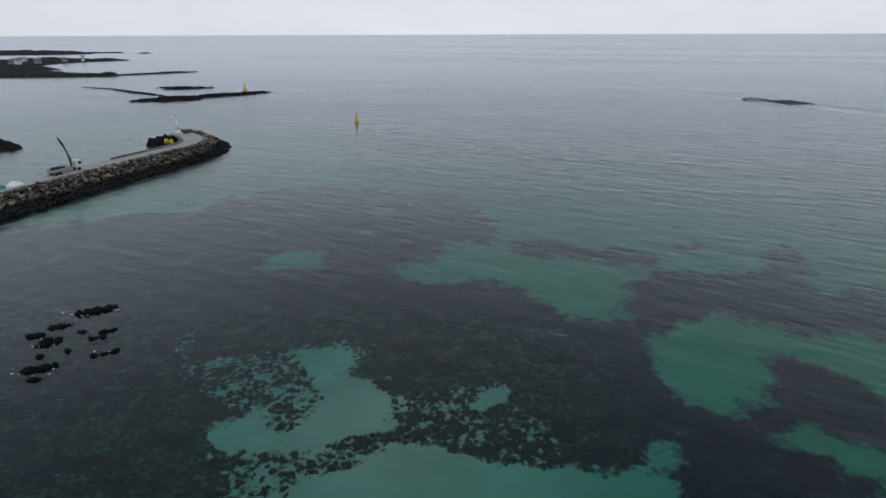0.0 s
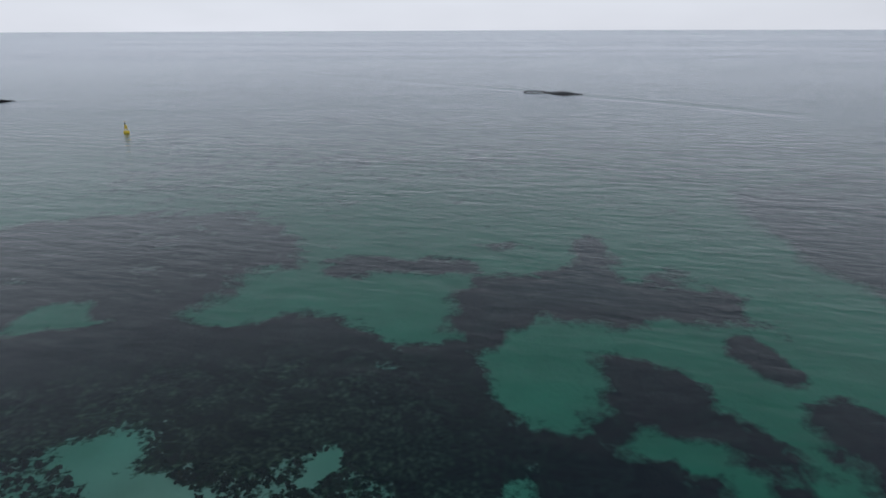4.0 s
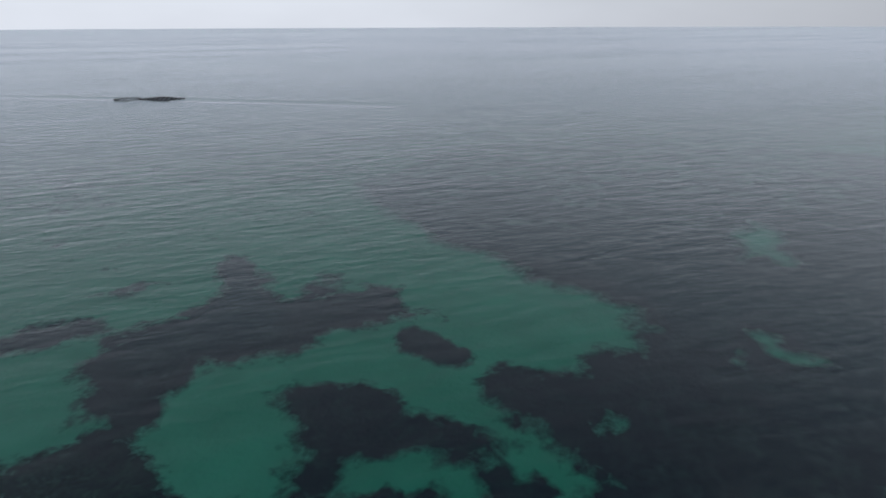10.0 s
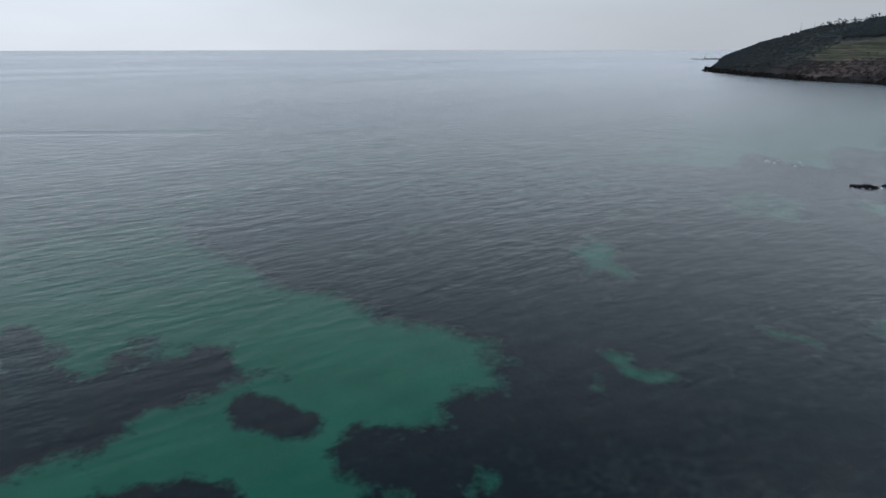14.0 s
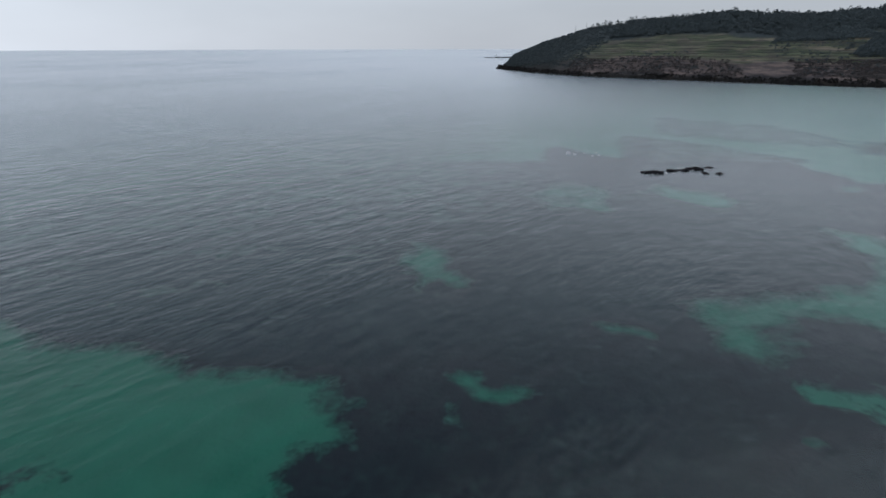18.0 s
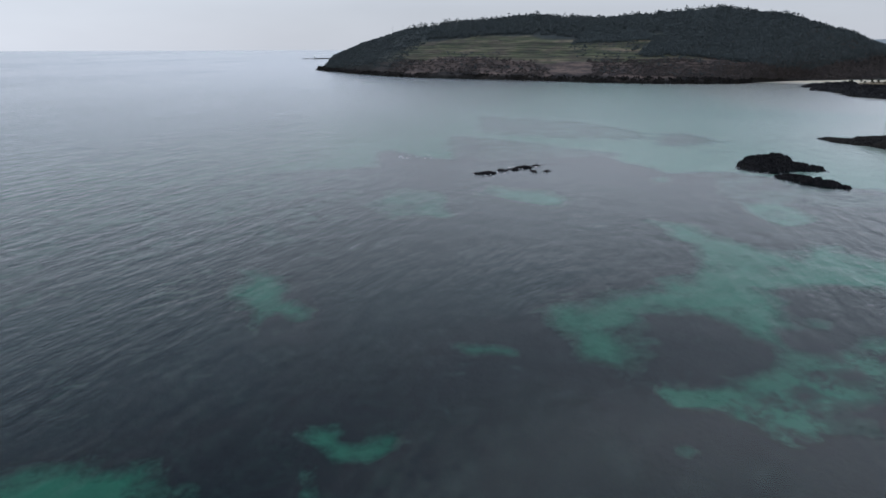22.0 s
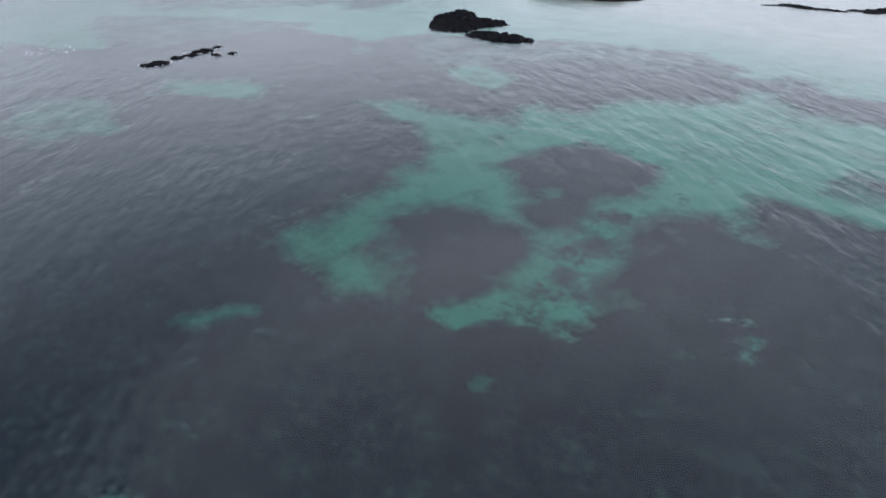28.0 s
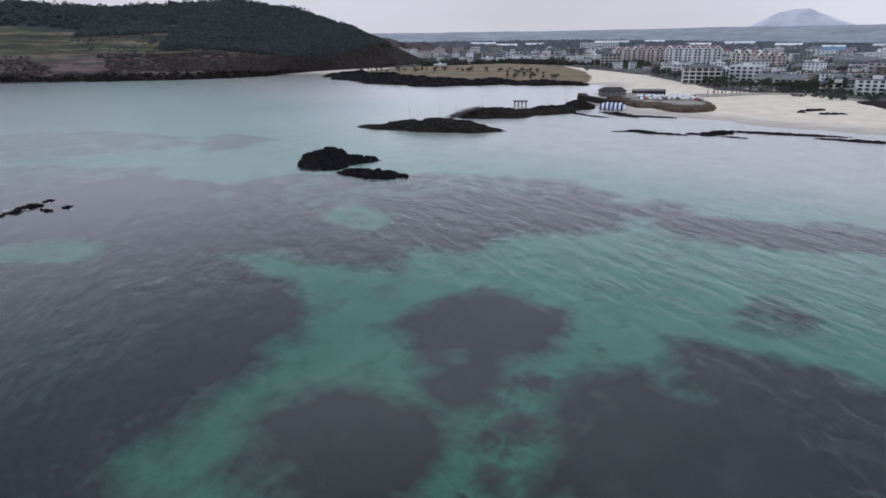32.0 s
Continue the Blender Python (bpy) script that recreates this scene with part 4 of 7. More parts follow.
SHORE = [(790, -556), (745, -583), (700, -598), (582, -519), (470, -483), (426, -529), (336, -576), (322, -600), (300, -530), (281, -470),
         (240, -398), (214, -366), (192, -376), (170, -362), (120, -352), (60, -345), (-300, -360), (-300, -4700), (4700, -4700), (4700, -1500),
         (1000, -900), (860, -650)]


def shore_distance(x, y):
    return polygon_distance(x, y, SHORE)


def ground_height(x, y):
    s = shore_distance(x, y) + 6 * fbm(x * 0.03, y * 0.03, 3, 5)
    inside = np.minimum(np.clip(s, 0, None) * 0.022, 2.6) + np.clip(s - 120, 0, None) * 0.018
    inside = np.minimum(inside, 2.6 + np.clip(s - 120, 0, 1600) * 0.018)
    outside = -0.05 - 0.0006 * np.clip(-s, 0, 140) - 0.0064 * np.clip(-s - 140, 0, 200)
    z = np.where(s > 0, inside, np.minimum(outside, -0.05 * np.clip(-s, 0, 1)))
    off = 0.8 * y + 0.45 * x + 30 * fbm(x * 0.012, y * 0.012, 3, 8)
    z = z + 1.0 * np.exp(-((x + 8) ** 2 + (y - 62) ** 2) / 34.0 ** 2) * (s < -150)
    return z - np.clip(off - 105, 0, 330) * 0.013 * (s < -150)


weed_store = {}


def weed_cover(x, y):
    """Metres inside (above 0) or outside (below 0) the beds of weed and reef, before the fine edge."""
    far = np.clip((np.hypot(x - 30, y - 20) - 60) / 60, 0, 1)
    amp = 3.6 + 3.0 * far
    wx = x + amp * fbm(x * 0.07, y * 0.07, 3, 21) + 0.8 * amp * fbm(x * 0.2, y * 0.2, 3, 23)
    wy = y + amp * fbm(x * 0.07, y * 0.07, 3, 31) + 0.8 * amp * fbm(x * 0.2, y * 0.2, 3, 33)
    v = np.full(x.shape, -4.0)
    mottle = np.zeros(x.shape)
    for sign, strength, outline in BEDS:
        px, py = [p[0] for p in outline], [p[1] for p in outline]
        near = (x > min(px) - 9) & (x < max(px) + 9) & (y > min(py) - 9) & (y < max(py) + 9)
        q = min(1.0, max(0.2, min(max(px) - min(px), max(py) - min(py)) / 28))
        g = polygon_distance(x[near] * (1 - q) + wx[near] * q, y[near] * (1 - q) + wy[near] * q, outline)
        if sign == 0:
            k = np.clip(g * 0.5 + 0.5, 0, 1)
            v[near] = v[near] * (1 - k) + (1.6 - 4.0 * strength) * k
            mottle[near] = np.maximum(mottle[near], k)
            continue
        g = g / max(q, 0.4)
        if sign > 0:
            to = np.maximum(v[near], np.clip(g, -4, 4))
        else:
            to = np.minimum(v[near], np.clip(-g, -4, 4))
        v[near] += strength * (to - v[near])
        mottle[near] *= np.clip(0.5 - g * 0.5, 0, 1)
    weed_store["m"] = mottle
    # towards the open sea the beds thin out into drifts
    thin = np.clip((np.hypot(x - 35, y - 25) - 95) / 130, 0, 1) * np.clip((y + 10) / 60, 0, 1) * np.clip((x + 70) / 40, 0.5, 1)
    return v * (1 - 0.85 * thin)


gx_lines = lines(-110, 260, 1.5, -4900, 4900, 1.12)
gy_lines = lines(-220, 170, 1.5, -4900, 4900, 1.12)


def seabed_z(x, y):
    w = weed_cover(x, y)
    weed_store["w"] = w
    z = ground_height(x, y)
    return z + np.clip(w, -0.5, 0.5) * 0.25 * (z < -0.6) + 0.25 * fbm(x * 0.15, y * 0.15, 3, 3) * (z < -0.6) * np.clip(w, 0, 1)


seabed_me = sheet("ground", gx_lines, gy_lines, seabed_z, SEABED)
at_ = seabed_me.attributes.new("weed", "FLOAT", "POINT")
at_.data.foreach_set("value", weed_store["w"].ravel().astype(np.float32))
vx, vy = np.meshgrid(gx_lines, gy_lines)
crisp_ = 0.12 + 0.88 * np.clip((112 - vy) / 30, 0, 1) * np.clip((40 - vx) / 40, 0, 1) + 0.20 * np.clip((120 - vx) / 40, 0, 1) * np.clip((vy - 0) / 40, 0, 1)
seabed_me.attributes.new("crisp", "FLOAT", "POINT").data.foreach_set("value", np.clip(np.maximum(crisp_, weed_store["m"] * np.where(vx < 60, 0.85, 0.4)), 0, 1).ravel().astype(np.float32))
seabed = thing("ground", "pale sand sea floor with dark weed beds, rising to a beach", "sea floor", kind="structure", data=seabed_me)

SEA_FAR = 4850.0


def sea_z(x, y):
    r = np.hypot(x, y)
    return 28.0 * np.clip((r - 2300) / (SEA_FAR - 2300), 0, 1) ** 2


wx_lines = lines(-130, 330, 6.0, -SEA_FAR, SEA_FAR, 1.12)
wy_lines = lines(-420, 300, 6.0, -SEA_FAR, SEA_FAR, 1.12)
sea_me = sheet("water", wx_lines, wy_lines, sea_z, WATER, lambda x, y, z: (ground_height(x, y) < 0.4) & (np.hypot(x, y) < SEA_FAR * 1.02))
co = np.empty(len(sea_me.vertices) * 3)
sea_me.vertices.foreach_get("co", co)
co = co.reshape(-1, 3)
dep = sea_me.attributes.new("depth", "FLOAT", "POINT")
far_out = np.clip((np.hypot(co[:, 0], co[:, 1]) - 900) / 900, 0, 1) * 9 * (co[:, 1] > -0.35 * co[:, 0])
dep.data.foreach_set("value", (np.clip(-ground_height(co[:, 0], co[:, 1]), 0.02, 4) + far_out).astype(np.float32))
ruffle = 0.62 + 0.38 * np.clip((np.hypot(co[:, 0] - 5, co[:, 1] - 55) - 45) / 120, 0, 1)
sea_me.attributes.new("ruffle", "FLOAT", "POINT").data.foreach_set("value", ruffle.astype(np.float32))
chop = 0.10 + 0.14 * np.clip((np.hypot(co[:, 0] - 35, co[:, 1] - 20) - 130) / 260, 0, 1)
sea_me.attributes.new("chop", "FLOAT", "POINT").data.foreach_set("value", chop.astype(np.float32))
sea = thing("water", "calm turquoise sea with fine wind ripples", "sea", kind="structure", data=sea_me)

# ---------------------------------------------------------------- headland
HILL_SHORE = [(1427, -4), (1365, -17), (1285, -36), (1175, -72), (1060, -120), (968, -205), (892, -292), (828, -352), (785, -403), (757, -465), (760, -515), (780, -600), (754, -730)]
HILL_RIDGE = [(1440, -5, 3), (1396, -35, 29), (1342, -87, 53), (1262, -163, 78), (1179, -267, 88), (1114, -372, 95), (1029, -467, 87), (973, -527, 92), (916, -588, 98),
              (860, -660, 84), (812, -725, 61), (784, -766, 40), (764, -790, 4)]


def along(pts, t):
    q = t * (len(pts) - 1)
    i = np.clip(np.floor(q).astype(int), 0, len(pts) - 2)
    f = (q - i)
    f = f * f * (3 - 2 * f) * 0.35 + f * 0.65
    p = np.array(pts, float)
    return p[i] * (1 - f)[..., None] + p[i + 1] * f[..., None]


def hill_point(s, u):
    """The headland's surface: s from its tip to its root, u from the shore (0) over the ridge (1) to the back (2)."""
    a, r = along(HILL_SHORE, s), along(HILL_RIDGE, s)
    xy = a + (r[..., :2] - a) * u[..., None]
    top = r[..., 2]
    prof = np.interp(u, [0, 0.012, 0.05, 0.16, 0.5, 0.8, 1.0, 1.25, 1.9], [-0.03, 0.05, 0.10, 0.26, 0.56, 0.86, 1.0, 0.8, -0.05])
    z = prof * top
    low = np.minimum(top, 6.0) * (1 + 0.9 * fbm(xy[..., 0] * 0.05, xy[..., 1] * 0.05, 3, 43))
    z = np.where(u < 0.05, np.maximum(z, np.interp(u, [0, 0.006, 0.012, 0.05], [-2, 1.2, 0.7, 1.0]) * np.where(u < 0.006, 1, low)), z)
    # steps of the old field terraces
    mid = np.clip((u - 0.10) / 0.06, 0, 1) * np.clip((0.55 - u) / 0.05, 0, 1)
    st = z / 3.2
    z = np.where(mid > 0.05, z * (1 - mid) + 3.2 * (np.floor(st) + np.clip((st - np.floor(st)) * 3, 0, 1)) * mid, z)
    z = z + 5.0 * fbm(xy[..., 0] * 0.015, xy[..., 1] * 0.015, 4, 41) * np.clip(u * 6, 0, 1)
    z = z + 3.5 * fbm(xy[..., 0] * 0.08, xy[..., 1] * 0.08, 3, 47) * np.clip(1 - u * 7, 0, 1) * (u > 0.005)
    xy = xy + (14 * fbm(xy[..., 1:2] * 0.03, xy[..., 0:1] * 0.03, 3, 53)) * np.clip(1 - u * 3, 0, 1)[..., None]
    return np.concatenate([xy, z[..., None]], -1)


def make_hill():
    k = Mat("headland_ground")
    u, s = k.attr("across"), k.attr("along")
    grass = k.ramp(k.noise(0.02, 4, 0.5, (1.0, 1.0, 0.11)), [(0.35, (0.082, 0.082, 0.068)), (0.5, (0.108, 0.115, 0.078)), (0.65, (0.18, 0.155, 0.125))])
    scrub = k.ramp(k.noise(0.05, 5, 0.65, (1, 1, 0.25)), [(0.3, (0.075, 0.068, 0.068)), (0.5, (0.155, 0.118, 0.105)), (0.7, (0.25, 0.18, 0.15))])
    cliff = k.ramp(k.noise(0.12, 5, 0.7), [(0.3, (0.016, 0.016, 0.018)), (0.55, (0.05, 0.044, 0.042)), (0.75, (0.13, 0.11, 0.095))])
    # wood floor lifted towards blue-grey, haze over the headland included in the colour
    wood = k.ramp(k.noise(0.08, 4), [(0.3, (0.045, 0.052, 0.054)), (0.7, (0.075, 0.083, 0.080))])
    # stone walls and strips of the terraces
    lev = k.math("ADD", k.math("DIVIDE", k.height(), 4.2), k.math("MULTIPLY", k.noise(0.014, 5, 0.6), 3.4))
    strip = k.math("FRACT", k.math("MULTIPLY", k.math("FLOOR", lev), 0.618))
    grass = k.mix(1.0, grass, k.ramp(strip, [(0.0, (0.62, 0.66, 0.62)), (0.5, (1.0, 1.05, 0.9)), (1.0, (1.35, 1.2, 1.1))]), "MULTIPLY")
    wall_line = k.ramp(k.math("FRACT", lev), [(0.16, 1.0), (0.28, 0.0)])
    grass = k.mix(k.ramp(k.noise(0.035, 5, 0.7), [(0.5, 0.0), (0.66, 0.75)]), grass, (0.10, 0.082, 0.07))
    wall_line = k.math("MULTIPLY", wall_line, k.ramp(k.noise(0.04, 4), [(0.4, 0.15), (0.6, 1.0)]))
    grass = k.mix(k.math("MULTIPLY", wall_line, 0.8), grass, (0.045, 0.045, 0.043))
    scrub = k.mix(k.math("MULTIPLY", wall_line, 0.6), scrub, (0.05, 0.045, 0.043))
    wob = k.math("MULTIPLY", k.math("SUBTRACT", k.noise(0.012, 4), 0.5), 0.22)
    uu = k.math("ADD", u, wob)
    c = k.mix(k.ramp(uu, [(0.02, 0.0), (0.05, 1.0)]), cliff, scrub)
    c = k.mix(k.ramp(uu, [(0.15, 0.0), (0.19, 1.0)]), c, grass)
    c = k.mix(k.ramp(uu, [(0.58, 0.0), (0.64, 1.0)]), c, wood)
    ss = k.math("ADD", s, wob)
    c = k.mix(k.math("MULTIPLY", k.ramp(ss, [(0.655, 0.0), (0.71, 1.0)]), k.ramp(uu, [(0.04, 0.0), (0.07, 1.0)])), c, scrub)
    c = k.mix(k.ramp(uu, [(0.58, 0.0), (0.64, 1.0)]), c, wood)
    nose = k.ramp(ss, [(0.27, 1.0), (0.33, 0.0)])
    c = k.mix(nose, c, k.mix(k.ramp(uu, [(0.05, 0.0), (0.09, 1.0)]), cliff, wood))
    c = k.mix(k.ramp(ss, [(0.84, 0.0), (0.90, 1.0)]), c, k.ramp(k.noise(0.09, 5, 0.7), [(0.3, (0.04, 0.036, 0.037)), (0.7, (0.10, 0.082, 0.078))]))
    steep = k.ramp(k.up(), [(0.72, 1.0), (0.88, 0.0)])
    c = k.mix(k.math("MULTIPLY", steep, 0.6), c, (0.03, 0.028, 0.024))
    k.bump(k.noise(0.25, 5, 0.7), 0.6, 1.2)
    return k.done(c, 0.95, 0, 0.1)


HILL = make_hill()
ns, nu = 200, 110
ss_, uu_ = np.meshgrid(np.linspace(0, 1, ns), np.concatenate([np.linspace(0, 0.06, 14), np.linspace(0.07, 0.6, 54), np.linspace(0.62, 1.9, nu - 68)]))
hv = hill_point(ss_, uu_)
hi = (np.arange(nu - 1)[:, None] * ns + np.arange(ns - 1)[None]).ravel()
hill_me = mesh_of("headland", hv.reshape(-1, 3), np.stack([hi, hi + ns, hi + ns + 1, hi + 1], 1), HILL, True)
for nm, arr in (("across", uu_), ("along", ss_)):
    hill_me.attributes.new(nm, "FLOAT", "POINT").data.foreach_set("value", arr.ravel().astype(np.float32))
headland = thing("headland", "dark wooded headland with terraced fields above low cliffs", "hill", kind="structure", data=hill_me)

# ---------------------------------------------------------------- rocks in the bay
def pieces(me, mat):
    """Splits a mesh into its unconnected rocks; crumbs of a few faces are left out."""
    n = len(me.vertices)
    co = np.empty(n * 3)
    me.vertices.foreach_get("co", co)
    co = co.reshape(-1, 3)
    f = np.array([p.vertices[:] for p in me.polygons])
    own = np.arange(n)
    while True:
        low = own[f].min(1)
        nxt = own.copy()
        for j in range(f.shape[1]):
            np.minimum.at(nxt, f[:, j], low)
        nxt = nxt[nxt]
        if (nxt == own).all():
            break
        own = nxt
    out = []
    for root in np.unique(own):
        g = f[own[f[:, 0]] == root]
        if len(g) < 14:
            continue
        used = np.unique(g)
        back = np.zeros(n, int)
        back[used] = np.arange(len(used))
        out.append(mesh_of("rock_islet", co[used], back[g], mat, False))
    bpy.data.meshes.remove(me)
    return out


def islet(label, lobes, step, seed, mat=LAVA, rough=0.5, **kw):
    me = mound("rock_islet", lobes, step, mat, seed, rough, jag=kw.pop("jag", 0.6), **kw)
    return [thing("rock_islet", label, "rock", data=m, group="lava rocks in the sea") for m in pieces(me, mat)]


islet("low black lava islet with a broken ridge", [(251, -148.5, 16, 9.5, -50, 2.3), (241, -153.5, 11, 3.8, 48, 1.6), (260, -161, 7, 3.6, -30, 1.8)], 0.36, 3, rough=0.6, scale=0.45, jag=0.6, power=0.5)
islet("narrow black lava islet lying beside a larger one", [(218, -139.5, 11, 3.8, 18, 1.5), (209, -143, 5, 1.6, 30, 0.7)], 0.32, 5, rough=0.42, scale=0.5, jag=0.6, power=0.5)
islet("long humped lava islet at the foot of the footbridge", [(268, -243, 30, 11.5, 22, 4.8), (245, -251, 12, 5, 30, 1.6), (295, -230, 14, 5, 18, 1.6)], 0.5, 7, BROWN_LAVA, rough=0.32, scale=0.45, jag=0.25, power=0.6)
islet("long dark lava islet carrying the pavilion", [(274, -310, 24, 17, 50, 3.8), (257, -345, 20, 15, 75, 3.4), (252, -375, 14, 9, 60, 4.6), (284, -296, 9, 7, 20, 2.4)], 0.6, 9, BROWN_LAVA, rough=0.35, scale=0.3, jag=0.45)
islet("chain of low black reef rocks awash", [(258, -33, 4.4, 1.6, 80, 0.5), (262, -41, 2.0, 0.9, 60, 0.4), (263, -45.5, 2.4, 1.0, 75, 0.45), (266, -51, 3.6, 1.1, 80, 0.7), (258, -52, 2.0, 0.8, 20, 0.4), (257, -57, 1.6, 0.7, 90, 0.35), (269, -57, 1.8, 0.6, 90, 0.35)], 0.28, 11, rough=0.35, scale=0.6, cut=-0.1)
for cx, cy, rx, ry, ang, top in ((-60.5, 96, 4.4, 1.9, 25, 0.9), (-61.3, 84.8, 2.6, 1.7, 70, 0.8), (-62.8, 90, 2.5, 1.0, 25, 0.7), (-58, 88.2, 1.1, 0.8, 0, 0.6),
                                 (-54.6, 86.2, 1.9, 0.8, 10, 0.5), (-54.0, 88.6, 1.6, 0.7, 30, 0.5), (-50.9, 81.2, 2.6, 0.8, 25, 0.5), (-58.3, 76.6, 3.3, 1.4, 20, 0.8),
                                 (-64.6, 86.8, 1.8, 0.9, 10, 0.5), (-59.8, 80.4, 0.9, 0.7, 0, 0.4), (-56.4, 74.0, 1.6, 0.5, 20, 0.3), (-56.5, 82.2, 0.8, 0.5, 0, 0.4)):
    islet("black rock just breaking the water off the breakwater", [(cx, cy, rx * 0.56, ry * 0.42, ang, top * 0.5), (cx + rx * 0.6, cy + rx * 0.3, rx * 0.36, ry * 0.24, ang + 20, top * 0.45)], 0.18, int(cx * 7 + cy * 3) % 97, rough=0.45, scale=0.8, cut=-0.12)
islet("flat lava reef off the beach", [(176, -291, 9, 2.6, -8, 0.8), (163, -292, 7, 1.6, 5, 0.5), (186, -287, 5, 1.0, 20, 0.3)], 0.35, 15, rough=0.25, scale=0.6, jag=0.8)
islet("long flat lava ledge along the beach", [(146, -306, 11, 4.5, 70, 1.0), (122, -321, 26, 2.8, 12, 0.6), (84, -317, 20, 2.6, 4, 0.6), (50, -313, 22, 2.6, 0, 0.6), (152, -300, 8, 2.0, 20, 0.4), (136, -298, 6, 1.2, 0, 0.3)], 0.4, 17, rough=0.28, scale=0.5, jag=0.8)
islet("black rocks lying on the beach sand", [(121, -427, 11, 3.0, 48, 1.1), (109, -414, 8, 2.4, 30, 0.9), (125, -414, 3, 1.5, 0, 0.7)], 0.35, 19, rough=0.3, scale=0.5, base=1.2, jag=0.8)
islet("dark weedy ledge in front of the promontory", [(215, -355, 16, 4, -25, 0.9), (195, -355, 14, 3, 10, 0.5), (238, -345, 10, 2.0, -30, 0.4), (222, -338, 8, 1.4, -10, 0.3)], 0.4, 23, BROWN_LAVA, rough=0.28, scale=0.5, jag=0.8)
islet("dark rocky shore of the grassy point", [(640, -572, 48, 26, 35, 5.6), (588, -535, 46, 32, 30, 6.4), (520, -508, 50, 34, 15, 6.4), (468, -504, 36, 28, 40, 6.0), (430, -536, 36, 22, 40, 5.0), (374, -562, 42, 15, 30, 3.6), (682, -600, 22, 11, 40, 2.8)], 1.6, 29, LAVA, rough=0.8, scale=0.12)
islet("rocky skerry carrying a yellow beacon", [(-170, 474, 42, 6.5, 44, 1.8), (-195, 444, 22, 7, 10, 1.8), (-145, 503, 10, 4, 20, 1.2), (-205, 462, 16, 2.5, 60, 0.8), (-182, 452, 10, 3, -20, 1.0)], 0.7, 31, rough=0.4, scale=0.35, jag=0.85)
islet("thin dark skerry behind the beacon reef", [(-240, 502, 40, 3, -40, 0.8), (-218, 543, 22, 5, 25, 1.4), (-290, 545, 30, 2, -30, 0.4), (-232, 556, 16, 3, 10, 0.8)], 0.7, 37, rough=0.4, scale=0.35, jag=0.85)
islet("lone dark rock far out", [(-701, 1519, 14, 6, 20, 2.0)], 1.5, 39)
islet("dark rubble head of the inner harbour arm", [(-200, 262, 22, 9, 150, 4.5), (-183, 257, 8, 5, 150, 2.0)], 0.8, 43)

COAST = make_lava("far_coast_ground", (0.018, 0.019, 0.018), (0.045, 0.046, 0.038), (0.075, 0.072, 0.05))
coast_1 = thing("coast_west", "dark low lava coast with a village far off", "coast", kind="structure", data=mound(
    "coast_west", [(-690, 1000, 170, 70, 68, 7), (-600, 1090, 70, 22, 40, 4), (-760, 860, 200, 60, 40, 6), (-625, 880, 70, 30, 70, 3), (-600, 800, 110, 34, 25, 5), (-520, 755, 60, 20, 20, 3)], 3.5, COAST, 51, 1.2, scale=0.03, jag=0.35))
coast_2 = thing("coast_far", "dark low point of land far off", "coast", kind="structure", data=mound(
    "coast_far", [(-960, 1470, 150, 60, 10, 8), (-870, 1480, 70, 18, 10, 4), (-1100, 1400, 150, 90, 10, 8), (-830, 1560, 60, 8, 10, 2)], 4.0, COAST, 57, 1.2, scale=0.03, jag=0.35))
far_arm = thing("harbour_arm", "low grey harbour arm with a rubble head, far across the water", "breakwater", data=mound(
    "harbour_arm", [(-425, 700, 62, 5, 12, 4.0), (-372, 712, 9, 6, 30, 4.6), (-335, 748, 50, 4, 45, 1.6), (-530, 690, 60, 6, -10, 4)], 1.6, COAST, 61, 0.5, scale=0.1, power=0.4))

islet("low dark islet on the horizon beyond the headland", [(2737, -60, 60, 10, 95, 4.0), (2740, 10, 24, 8, 90, 3.0)], 4.0, 63, scale=0.03, base=0.8)
far_light = thing("lighthouse", "small white light tower on the islet beyond the headland", "lighthouse", pose(2737, -20, 3.0), data=None)

# ---------------------------------------------------------------- land behind the beach
def region(name, pts, lift, step, mat, label, category):
    """A piece of ground that lies on the shore's slope inside an outline."""
    px, py = [p[0] for p in pts], [p[1] for p in pts]
    me = sheet(name, lines(min(px), min(max(px), 900), step, min(px), max(px), 1.1), lines(max(min(py), -1100), max(py), step, min(py), max(py), 1.1),
               lambda x, y: ground_height(x, y) + lift * np.clip((polygon_distance(x, y, pts) + 2) * 0.4, -0.5, 1) + 0.15 * fbm(x * 0.1, y * 0.1, 2, 4), mat,
               lambda x, y, z: polygon_distance(x, y, pts) > -1)
    return thing(name, label, category, kind="structure", data=me)


def make_mottled(name, stops, scale, fine, stretch=None):
    k = Mat(name)
    c = k.ramp(k.noise(scale, 5, 0.65, stretch), stops)
    c = k.mix(1.0, c, k.ramp(k.noise(fine, 4), [(0.3, 0.8), (0.7, 1.15)]), "MULTIPLY")
    k.bump(k.noise(fine, 3), 0.3, 0.2)
    return k.done(c, 0.95, 0, 0.1)


